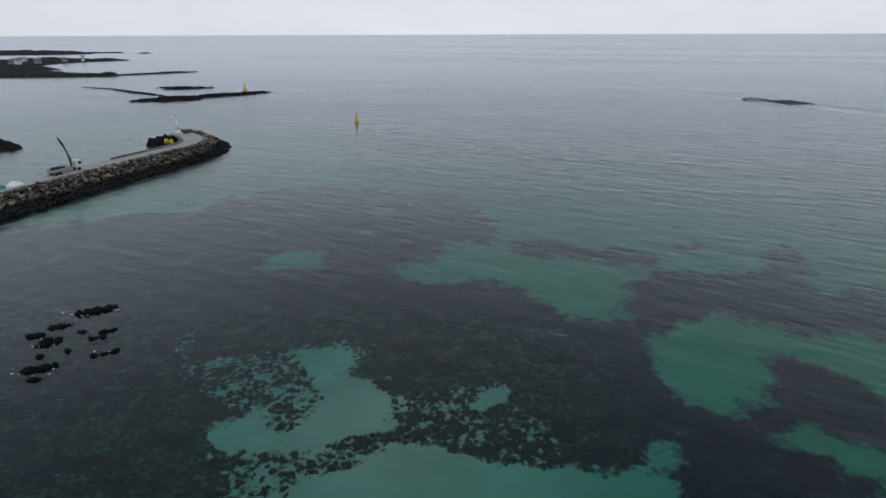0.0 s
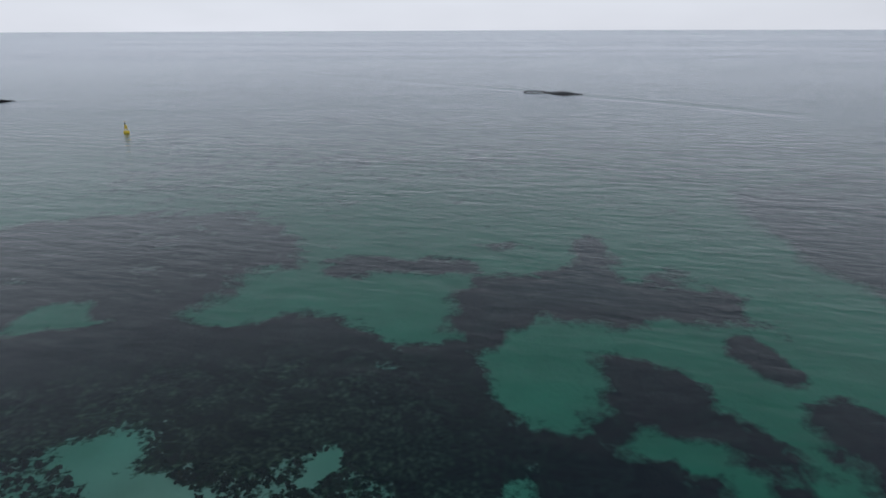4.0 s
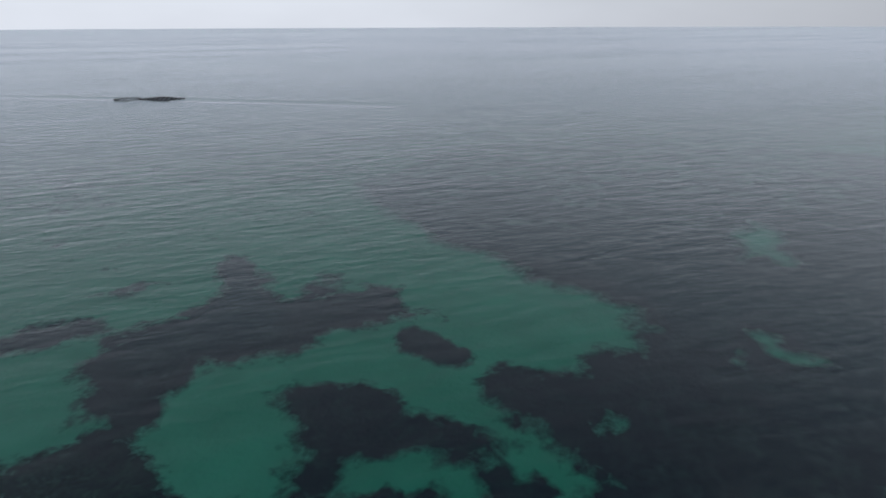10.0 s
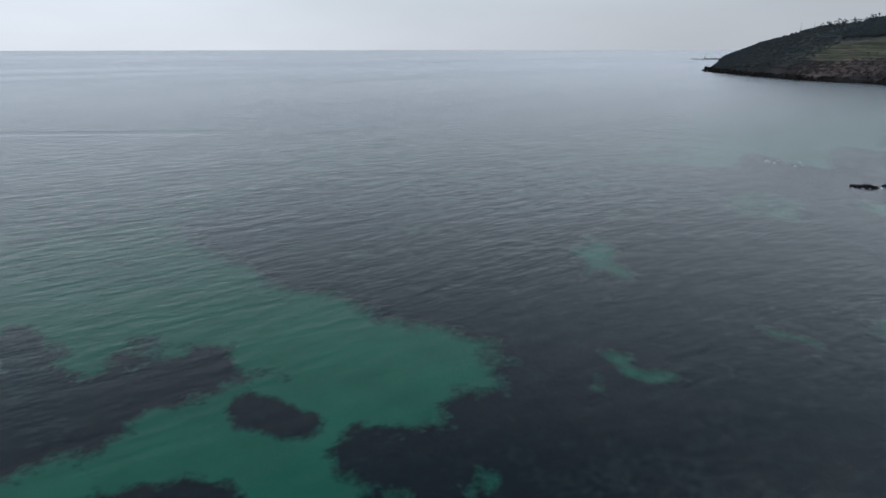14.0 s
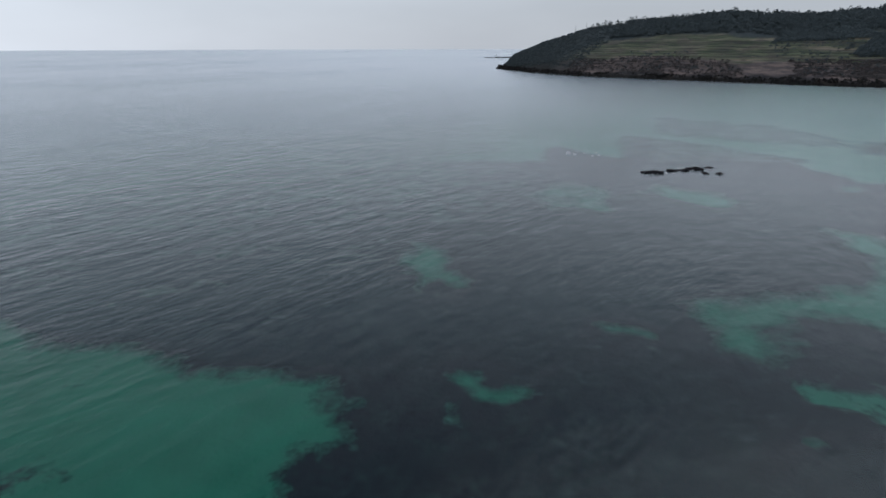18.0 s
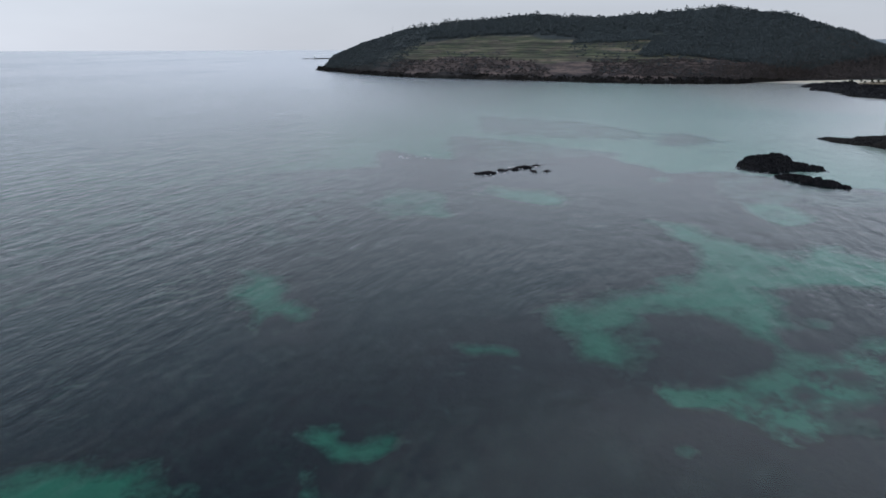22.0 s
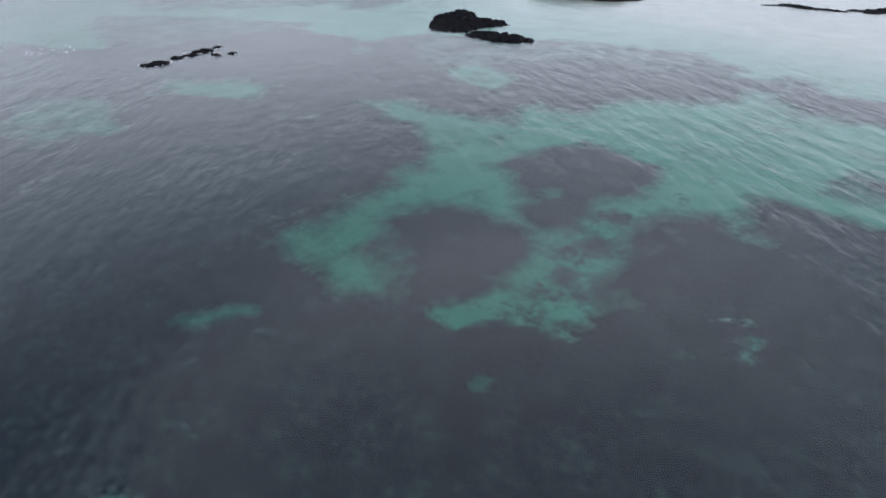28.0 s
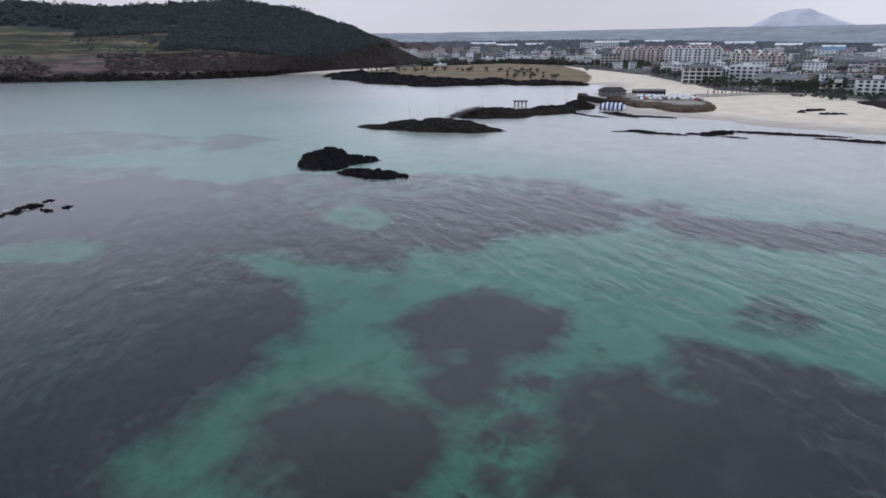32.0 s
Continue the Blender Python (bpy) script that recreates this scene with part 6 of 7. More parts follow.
for i in range(4, 16, 3):
    q, t = pier_line[i], (pier_line[i + 1] - pier_line[i - 1]).normalized()
    part("kerb", box_mesh("kerb", -0.25, -1.3, 0, 0.25, 1.3, 0.35, CONCRETE, 0.05), pier,
         at=Matrix.Translation(q + Vector((t.y, -t.x, 0)) * -3.5 + Vector((0, 0, 4.0))) @ pose(0, 0, 0, 0, 0, math.degrees(math.atan2(-t.x, t.y))))


def make_boulder_stone():
    k = Mat("armour_stone")
    c = k.ramp(k.noise(0.7, 5), [(0.3, (0.032, 0.026, 0.02)), (0.5, (0.105, 0.086, 0.066)), (0.74, (0.34, 0.295, 0.245))])
    c = k.mix(1.0, c, k.ramp(k.math("FRACT", k.math("ADD", k.rnd(), k.island())), [(0, 0.3), (0.6, 0.9), (1, 1.9)]), "MULTIPLY")
    # the tide line: black algae on the lower stones
    wet = k.math("ADD", k.height(), k.math("MULTIPLY", k.noise(0.5, 4), 1.6))
    sy = k.t.nodes.new("ShaderNodeSeparateXYZ")
    k.link(k.co, sy.inputs[0])
    wet = k.math("SUBTRACT", wet, k.ramp(k.math("DIVIDE", sy.outputs["Y"], 300.0), [(0.72, 0.0), (0.84, 1.0)]))
    c = k.mix(k.ramp(k.math("MULTIPLY", wet, 0.25), [(0.60, 1.0), (0.86, 0.0)]), c, (0.012, 0.011, 0.010))
    k.bump(k.noise(2.5, 5, 0.7), 0.6, 0.15)
    return k.done(c, 0.85, 0, 0.25)


STONE = make_boulder_stone()


def boulder(seed, stretch):
    r = random.Random(seed)
    bm = bmesh.new()
    bmesh.ops.create_icosphere(bm, subdivisions=1, radius=1.0)
    for v in bm.verts:
        v.co = Vector((v.co.x * stretch[0], v.co.y * stretch[1], v.co.z * stretch[2])) * r.uniform(0.62, 1.25)
    return bm_mesh("boulder", bm, STONE)


BOULDERS = [boulder(i, s) for i, s in enumerate(((1.25, 0.9, 0.75), (1.0, 1.0, 0.8), (1.4, 0.75, 0.8), (0.9, 1.15, 0.65), (1.1, 0.8, 0.95), (1.3, 1.05, 0.6)))]
part("core", sweep("core", pier_line, [(4.95, -2.0), (4.95, 4.0), (7.0, 3.4), (13.0, -0.6), (14.0, -2.0)], BROWN_LAVA), pier, "dark rubble core")
rb = random.Random(5)
rest_v, rest_f = [], []
count = 0
length = [0.0]
for a, b in zip(pier_line, pier_line[1:]):
    length.append(length[-1] + (b - a).length)
LEN = length[-1]


def on_pier(dist, off, z):
    i = max(1, min(len(length) - 1, next((k for k, l in enumerate(length) if l >= dist), len(length) - 1)))
    f = (dist - length[i - 1]) / max(1e-6, length[i] - length[i - 1])
    q = pier_line[i - 1].lerp(pier_line[i], f)
    t = (pier_line[i] - pier_line[i - 1]).normalized()
    return q + Vector((t.y, -t.x, 0)) * off + Vector((0, 0, z))


spots = []
d = LEN
while d > 22:
    for off, z in ((5.5, 4.2), (6.5, 3.9), (7.5, 3.4), (8.5, 2.8), (9.5, 2.2), (10.5, 1.6), (11.5, 1.0), (12.5, 0.4), (13.4, -0.1)):
        spots.append((on_pier(d + rb.uniform(-0.5, 0.5), off + rb.uniform(-0.4, 0.4), z + rb.uniform(-0.4, 0.4)), rb.uniform(0.55, 0.98)))
    d -= 1.2
tip = pier_line[-1]
for k in range(330):
    a, r = rb.uniform(-0.75, 2.0), rb.uniform(4.5, 13)
    spots.append((tip + Vector((math.cos(a) * r, math.sin(a) * r, max(-0.2, 4.4 - (r - 4) * 0.5) + rb.uniform(-0.3, 0.3))), rb.uniform(0.5, 0.95)))
for p, sc in spots:
    me = BOULDERS[rb.randrange(6)]
    m = Matrix.Translation(p) @ Euler((rb.uniform(-0.5, 0.5), rb.uniform(-0.5, 0.5), rb.uniform(0, 6.28))).to_matrix().to_4x4() @ Matrix.Scale(sc, 4)
    if count < 300:
        part("boulder", me, pier, at=m)
        count += 1
    else:
        o = len(rest_v)
        rest_v += [tuple(m @ v.co) for v in me.vertices]
        rest_f += [tuple(o + i for i in f.vertices) for f in me.polygons]
tagged(part("rubble_core", mesh_of("rubble_core", rest_v, rest_f, STONE), pier), kind="stuff")
part("inner_rubble", mound("inner_rubble", [(-116, 258, 7, 3.6, 60, 4.2), (-121, 264, 5, 3, 30, 2.6), (-114, 250, 4, 2.4, 70, 2.2)], 0.5, LAVA, 83, 1.0, scale=0.35), pier, "black wet rubble")

# harbour light on the head
light = thing("lighthouse", "slim white harbour light on the breakwater head", "lighthouse", pose(-114.7, 268.5, 4.0))
part("base", lathe_mesh("base", [(1.7, 0), (1.7, 0.5), (1.35, 0.55), (1.25, 1.4), (1.0, 1.5)], WHITE), light)
part("tower", lathe_mesh("tower", [(0.98, 1.5), (0.84, 4.0), (0.72, 6.6)], WHITE), light)
gallery = part("gallery", lathe_mesh("gallery", [(0.72, 6.6), (1.35, 6.7), (1.35, 6.95), (0.55, 6.97)], WHITE), light)
bm = bmesh.new()
for i in range(10):
    a = i * math.tau / 10
    tube_into(bm, (math.cos(a) * 1.08, math.sin(a) * 1.08, 6.95), (math.cos(a) * 1.08, math.sin(a) * 1.08, 7.9), 0.03, 0.03, 5)
bmesh.ops.create_cone(bm, cap_ends=False, segments=20, radius1=1.1, radius2=1.1, depth=0.06, matrix=pose(0, 0, 7.9))
part("railing", bm_mesh("railing", bm, WHITE), gallery)
part("lantern", lathe_mesh("lantern", [(0.55, 6.97), (0.55, 8.1), (0.7, 8.15), (0.15, 9.0)], WHITE), light)
part("mast", tube_mesh("mast", (0, 0, 8.7), (0, 0, 10.0), 0.05, 0.04, STEEL), light)

# lorry crane on the breakwater
lorry = thing("crane_lorry", "grey lorry with a raised loading crane and white cab", "lorry", pose(-117.6, 189.5, 4.0, 0, 0, -16))
part("chassis", box_mesh("chassis", -0.5, -5.5, 0.7, 0.5, 5.2, 1.0, DARK), lorry)
bed = part("bed", box_mesh("bed", -1.25, -5.6, 1.0, 1.25, 1.6, 1.25, STEEL, 0.04), lorry)
for x0, y0, x1, y1 in ((-1.25, -5.6, -1.17, 1.6), (1.17, -5.6, 1.25, 1.6), (-1.17, -5.6, 1.17, -5.52)):
    part("side_board", box_mesh("side_board", x0, y0, 1.253, x1, y1, 1.85, GREY), bed)
cab = part("cab", box_mesh("cab", -1.2, 3.2, 0.9, 1.2, 5.4, 3.2, WHITE, 0.18), lorry, "white cab")
part("windscreen", box_mesh("windscreen", -1.05, 5.38, 2.0, 1.05, 5.44, 2.95, GLASS), cab)
for sx in (-1.21, 1.17):
    part("side_window", box_mesh("side_window", sx, 3.9, 2.0, sx + 0.04, 5.1, 2.85, GLASS), cab)
wheel = lathe_mesh("wheel", [(0.3, -0.15), (0.5, -0.15), (0.52, 0), (0.5, 0.15), (0.3, 0.15)], TYRE, 14)
for y in (-4.2, -2.9, 4.2):
    for x in (-1.05, 1.05):
        part("wheel", wheel, lorry, at=pose(x, y, 0.52, 0, 90, 0))
part("crane_post", tube_mesh("crane_post", (0, 2.4, 1.0), (0, 2.4, 4.2), 0.3, 0.24, DARK), lorry, "dark crane post")
boom = part("boom", tube_mesh("boom", (0, 2.4, 4.0), (-0.4, 1.1, 8.4), 0.26, 0.2, DARK), lorry)
part("boom_head", tube_mesh("boom_head", (-0.36, 1.2, 8.0), (-0.7, 0.1, 10.8), 0.42, 0.22, DARK), boom)
part("ram", tube_mesh("ram", (0, 2.0, 2.6), (-0.22, 1.6, 6.0), 0.12, 0.09, STEEL), boom)
part("load", box_mesh("load", -1.0, -4.6, 1.255, 1.0, -0.6, 2.3, DARK, 0.2), lorry, "dark tarpaulin load")

nets = thing("net_heap", "heap of green fishing net on the breakwater", "fishing net", data=mound("net_heap", [(-126.5, 162, 6, 2, 73, 1.1), (-124.6, 168, 3, 1.5, 73, 0.8)], 0.3, NET, 87, 0.2, base=4.0, scale=0.6, cut=0.01))
tarp = thing("tarpaulin", "white tarpaulin over gear beside the net heap", "tarpaulin", data=mound("tarpaulin", [(-122.6, 172.5, 2.6, 1.4, 73, 1.1)], 0.25, WHITE, 89, 0.1, base=4.0, scale=0.6, cut=0.01))
buoy_heap = thing("float_heap", "heap of bright yellow floats on the breakwater", "floats", pose(-107.6, 242.5, 4.0))
rf = random.Random(3)
fl = lathe_mesh("float", [(0.1, -0.8), (0.45, -0.6), (0.5, 0), (0.45, 0.6), (0.1, 0.8)], YELLOW, 10)
for i in range(12):
    part("float", fl, buoy_heap, at=pose(rf.uniform(-1.5, 1.5), rf.uniform(-1.0, 1.0), 0.5 + 0.75 * (i % 3 == 2), 90, 0, rf.uniform(0, 180)))

# ---------------------------------------------------------------- marks and fish farm
def sea_mark(label, x, y, z, s, kind="navigation_buoy"):
    ob = thing(kind, label, "buoy", pose(x, y, z))
    part("float", lathe_mesh("float", [(1.0 * s, -0.6 * s), (1.25 * s, -0.2 * s), (1.25 * s, 0.7 * s), (0.9 * s, 0.95 * s), (0.5 * s, 1.0 * s)], YELLOW, 18), ob)
    bm = bmesh.new()
    for i in range(4):
        a = i * math.tau / 4 + 0.4
        tube_into(bm, (math.cos(a) * 0.8 * s, math.sin(a) * 0.8 * s, 0.95 * s), (math.cos(a) * 0.25 * s, math.sin(a) * 0.25 * s, 3.8 * s), 0.07 * s, 0.06 * s, 6)
    for h, r in ((1.9, 0.62), (2.9, 0.42)):
        for i in range(4):
            a, b = i * math.tau / 4 + 0.4, (i + 1) * math.tau / 4 + 0.4
            tube_into(bm, (math.cos(a) * r * s, math.sin(a) * r * s, h * s), (math.cos(b) * r * s, math.sin(b) * r * s, h * s), 0.05 * s, 0.05 * s, 5)
    part("lattice", bm_mesh("lattice", bm, YELLOW), ob)
    part("day_mark", box_mesh("day_mark", -0.5 * s, -0.04, 2.0 * s, 0.5 * s, 0.04, 3.3 * s, YELLOW, 0.02), ob)
    part("lamp", lathe_mesh("lamp", [(0.3 * s, 3.8 * s), (0.3 * s, 4.2 * s), (0.16 * s, 4.5 * s)], DARK, 10), ob)
    part("top_mark", tube_mesh("top_mark", (0, 0, 4.5 * s), (0, 0, 5.4 * s), 0.06 * s, 0.06 * s, YELLOW), ob)
    return ob


sea_mark("yellow lattice buoy floating on the open sea", -45.7, 331.5, 0.0, 1.05)
beacon = thing("beacon", "yellow beacon tower standing on the reef", "beacon", pose(-155.0, 498.0, 1.6) @ Matrix.Scale(0.62, 4))
part("base", lathe_mesh("base", [(2.3, -1.0), (2.3, 1.2), (1.9, 3.6), (1.7, 3.7)], YELLOW, 18), beacon)
part("tower", lathe_mesh("tower", [(0.8, 3.7), (0.6, 8.0), (0.45, 9.0)], YELLOW, 14), beacon)
part("lantern", lathe_mesh("lantern", [(0.5, 9.0), (0.5, 9.8), (0.1, 10.6)], DARK, 10), beacon)

ring = thing("fish_cage", "round floating fish cage with a dark collar", "fish cage", pose(217.5, 437.5, 0.15))
R0 = 7.6
for k, (r, z) in enumerate(((R0, 0.1), (R0 + 0.8, 0.1), (R0 + 0.1, 0.9))):
    bm = bmesh.new()
    n = 48
    for i in range(n):
        a, b = i * math.tau / n, (i + 1) * math.tau / n
        tube_into(bm, (math.cos(a) * r, math.sin(a) * r, z), (math.cos(b) * r, math.sin(b) * r, z), 0.16 if k < 2 else 0.06, 0.16 if k < 2 else 0.06, 6, False)
    part("collar" if k < 2 else "handrail", bm_mesh("collar", bm, DARK), ring)
for i in range(24):
    a = i * math.tau / 24
    part("post", tube_mesh("post", (math.cos(a) * (R0 + 0.1), math.sin(a) * (R0 + 0.1), 0), (math.cos(a) * (R0 + 0.1), math.sin(a) * (R0 + 0.1), 0.92), 0.08, 0.07, DARK, 6), ring)
raft = thing("fish_raft", "square floating fish farm raft with a grid of walkways", "raft", pose(221.9, 431.0, 0.1, 0, 0, 9))
for i in range(5):
    x = i * 16.5 / 4
    part("walkway", box_mesh("walkway", x - 0.25, -24, -0.1, x + 0.25, 0, 0.25, DARK, 0.05), raft)
for j in range(7):
    y = -j * 24 / 6
    part("crosswalk", box_mesh("crosswalk", -0.4, y - 0.2, 0.253, 16.9, y + 0.2, 0.4, DARK, 0.03), raft)
drum = lathe_mesh("drum", [(0.2, -0.5), (0.26, -0.4), (0.26, 0.4), (0.2, 0.5)], GREY, 8)
for i in range(5):
    for j in range(7):
        part("float_drum", drum, raft, at=pose(i * 16.5 / 4, -j * 24 / 6 + 1.2, 0.5, 90, 0, 0))

# ---------------------------------------------------------------- footbridge, pavilion, poles on the islets
bridge = thing("footbridge", "arched dark footbridge between two lava islets", "footbridge")
A, B = Vector((271, -256, 3.4)), Vector((288, -314, 3.2))
U = (B - A).normalized()
N = Vector((U.y, -U.x, 0))
deck_pts = [A.lerp(B, t) + Vector((0, 0, 1.2 * math.sin(math.pi * t))) for t in np.linspace(0, 1, 31)]
bm = bmesh.new()
rings = [[bm.verts.new(p + N * o + Vector((0, 0, z))) for o, z in ((-1.6, 0), (1.6, 0), (1.6, -0.45), (-1.6, -0.45))] for p in deck_pts]
for a, b in zip(rings, rings[1:]):
    for k in range(4):
        bm.faces.new((a[k], a[(k + 1) % 4], b[(k + 1) % 4], b[k]))
bm.faces.new(rings[0]), bm.faces.new(rings[-1][::-1])
bmesh.ops.recalc_face_normals(bm, faces=bm.faces)
part("deck", bm_mesh("deck", bm, DARK), bridge)
for side in (-1.5, 1.5):
    bm = bmesh.new()
    for a, b in zip(deck_pts, deck_pts[1:]):
        tube_into(bm, a + N * side + Vector((0, 0, 1.15)), b + N * side + Vector((0, 0, 1.15)), 0.09, 0.09, 6, False)
    part("handrail", bm_mesh("handrail", bm, DARK), bridge)
    for p in deck_pts:
        part("post", tube_mesh("post", p + N * side, p + N * side + Vector((0, 0, 1.35)), 0.13, 0.13, DARK, 6), bridge)
for p in (A, B):
    part("abutment", box_mesh("abutment", p.x - 2.4, p.y - 2.2, p.z - 4.5, p.x + 2.4, p.y + 2.2, p.z - 0.46, DARK_CONCRETE, 0.1), bridge)

pav = thing("pavilion", "open timber pavilion with a flat beam roof", "pavilion", pose(272, -334, 3.4, 0, 0, 38) @ Matrix.Scale(0.78, 4))
for x in (-4.6, -1.5, 1.5, 4.6):
    for y in (-2.4, 2.4):
        part("post", box_mesh("post", x - 0.22, y - 0.22, -2.0, x + 0.22, y + 0.22, 4.0, DARK, 0.03), pav)
for y in (-2.4, 2.4):
    part("beam", box_mesh("beam", -5.6, y - 0.2, 4.003, 5.6, y + 0.2, 4.45, DARK, 0.03), pav)
for i in range(9):
    x = -5.2 + i * 1.3
    part("rafter", box_mesh("rafter", x - 0.12, -3.3, 4.453, x + 0.12, 3.3, 4.8, DARK, 0.02), pav)
part("floor_slab", box_mesh("floor_slab", -6, -3.4, -0.5, 6, 3.4, 0.0, CONCRETE, 0.05), pav)

POLE = tube_mesh("pole", (0, 0, -1.5), (0, 0, 6.5), 0.1, 0.07, DARK, 6)
LAMP = box_mesh("lamp_head", -0.25, -0.25, 6.5, 0.25, 0.25, 6.9, STEEL, 0.05)


def lamp_post(x, y, z, s=1.0):
    ob = thing("lamp_post", "thin dark lamp post on the lava islet", "lamp post", pose(x, y, z) @ Matrix.Scale(s, 4), "lamp posts")
    part("pole", POLE, ob)
    part("lamp_head", LAMP, ob)


for x, y, z in ((278, -240, 5.2), (272, -250, 4.6), (270, -262, 4.0), (286, -312, 3.6), (262, -352, 3.6), (281, -236, 4.8), (256, -366, 4.2)):
    lamp_post(x, y, z, 0.9)

# striped marquee beside the promontory
tent = thing("marquee", "blue and white striped inflatable hall on the sand", "marquee", pose(229, -379, 0.4, 0, 0, 14) @ Matrix.Scale(0.95, 4))
for i in range(12):
    bm = bmesh.new()
    x0, x1 = -8.4 + i * 1.4, -8.4 + (i + 1) * 1.4 - 0.002
    n, r = 12, 3.9
    ends = 0.72 if i in (0, 11) else 0.9 if i in (1, 10) else 1.0
    a = [bm.verts.new((x0, math.cos(math.pi * k / n) * r, math.sin(math.pi * k / n) * r * 1.15 * ends)) for k in range(n + 1)]
    b = [bm.verts.new((x1, math.cos(math.pi * k / n) * r, math.sin(math.pi * k / n) * r * 1.15 * ends)) for k in range(n + 1)]
    for k in range(n):
        bm.faces.new((a[k], a[k + 1], b[k + 1], b[k]))
    bm.faces.new(a[::-1]), bm.faces.new(b)
    part("panel", bm_mesh("panel", bm, NAVY if i % 2 else WHITE, False), tent, "navy stripe" if i % 2 else "white stripe")

# cafe with a terrace at the tip of the promontory
cafe = thing("cafe", "dark low cafe with a hipped roof on the sea wall", "cafe", pose(255, -440, 3.4, 0, 0, 35))
part("wall", box_mesh("wall", -9, -5, -0.5, 9, 5, 3.6, DARK_CONCRETE), cafe)
part("roof", hip_roof(18, 10, 3.6, 2.6, DARK, 1.0), cafe, at=pose(0, -5, 0))
for i in range(6):
    part("window", pane(2.0, 2.0), cafe, at=pose(-7.5 + i * 3, -5.03, 0.6))
for i in range(3):
    part("window", pane(2.0, 2.0), cafe, at=pose(-9.03, -3.2 + i * 3.2, 0.6, 0, 0, -90))
quay = thing("sea_wall", "dark stone sea wall below the cafe", "sea wall", data=sweep("sea_wall", smooth_line([(284, -452), (276, -436), (262, -424), (248, -414), (238, -404)], 4), [(-3.5, -1), (-3.5, 3.0), (3.5, 3.2), (4.2, -1)], BROWN_LAVA))
annex = thing("shed", "long low dark shed beside the car park", "shed", pose(238, -470, 3.0, 0, 0, 40))
part("wall", box_mesh("wall", -12, -3, -0.5, 12, 3, 2.8, DARK), annex)
part("roof", hip_roof(24, 6, 2.8, 1.2, GREY_ROOF, 0.5, True), annex, at=pose(0, -3, 0))

# promenade wall along the beach
prom_wall = thing("promenade_wall", "low pale wall along the back of the beach", "wall", kind="structure",
                  data=sweep("promenade_wall", smooth_line([(206, -478), (190, -492), (172, -512), (152, -524), (132, -524), (112, -502), (96, -486)], 6), [(-0.5, 0.5), (-0.5, 4.1), (0.5, 4.1), (0.6, 0.5)], CONCRETE))

# ---------------------------------------------------------------- parked cars
def car_model(paint, label):
    ob = thing("car", label, "car", group="parked cars")
    bm = bmesh.new()
    prof = [(-2.1, 0.35), (2.1, 0.35), (2.15, 0.75), (1.2, 0.95), (0.6, 1.45), (-1.2, 1.48), (-1.95, 0.98), (-2.15, 0.8)]
    a = [bm.verts.new((-0.86, y, z)) for y, z in prof]
    b = [bm.verts.new((0.86, y, z)) for y, z in prof]
    for i in range(len(prof)):
        bm.faces.new((a[i], b[i], b[(i + 1) % 8], a[(i + 1) % 8]))
    bm.faces.new(a[::-1]), bm.faces.new(b)
    bmesh.ops.recalc_face_normals(bm, faces=bm.faces)
    part("body", bm_mesh("body", bm, paint), ob)
    bm = bmesh.new()
    for sx in (-0.87, 0.85):
        vs = [bm.verts.new((sx + o, y, z)) for o in (0, 0.02) for y, z in ((0.95, 1.0), (0.5, 1.4), (-1.1, 1.42), (-1.6, 1.0))]
        bm.faces.new(vs[:4]), bm.faces.new(vs[4:][::-1])
        for i in range(4):
            bm.faces.new((vs[i], vs[4 + i], vs[4 + (i + 1) % 4], vs[(i + 1) % 4]))
    part("window", bm_mesh("window", bm, GLASS), ob)
    w = lathe_mesh("wheel", [(0.18, -0.1), (0.31, -0.1), (0.33, 0), (0.31, 0.1), (0.18, 0.1)], TYRE, 12)
    for x in (-0.8, 0.8):
        for y in (-1.3, 1.3):
            part("wheel", w, ob, at=pose(x, y, 0.33, 0, 90, 0))
    return ob


SILVER = worn("silver_paint", (0.42, 0.42, 0.43), (0.48, 0.48, 0.49), 1.0, 0.3, 0.0, 0.4)
BLACKC = worn("black_paint", (0.015, 0.015, 0.017), (0.02, 0.02, 0.022), 1.0, 0.25, 0.0)
CARS = [car_model(WHITE, "white car parked on the sandy lot"), car_model(SILVER, "silver car parked on the sandy lot"), car_model(BLACKC, "black car parked on the sandy lot"), car_model(RED, "red car parked on the sandy lot")]


def place_car(i, x, y, z, a):
    if i not in used_cars:
        used_cars.add(i)
        CARS[i].matrix_basis = pose(x, y, z, 0, 0, a)
    else:
        copy_thing(CARS[i], pose(x, y, z, 0, 0, a))


used_cars = set()
rc = random.Random(9)
for row in range(5):
    for c in range(14):
        if rc.random() < 0.14:
            continue
        u, v = -22 + c * 3.0, -12 + row * 6.4
        a = math.radians(28)
        x, y = 214 + u * math.cos(a) - v * math.sin(a), -432 + u * math.sin(a) + v * math.cos(a)
        place_car(rc.choice((0, 0, 0, 0, 1, 1, 2, 3 if row == 4 else 0)), x, y, 4.35, 28 + rc.uniform(-4, 4))
for i in range(14):
    place_car(rc.choice((0, 0, 1, 2)), 186 - i * 7.5 + rc.uniform(-2, 2), -548 + 6 * math.sin(i * 0.7), 3.4, 75 + rc.uniform(-10, 10))

# ---------------------------------------------------------------- trees
def make_leaf(name, lo, hi):
    k = Mat(name)
    c = k.ramp(k.island(), [(0, lo), (1, hi)])
    c = k.mix(1.0, c, k.ramp(k.noise(0.15, 3), [(0.3, 0.75), (0.7, 1.2)]), "MULTIPLY")
    return k.done(c, 0.8, 0, 0.2)


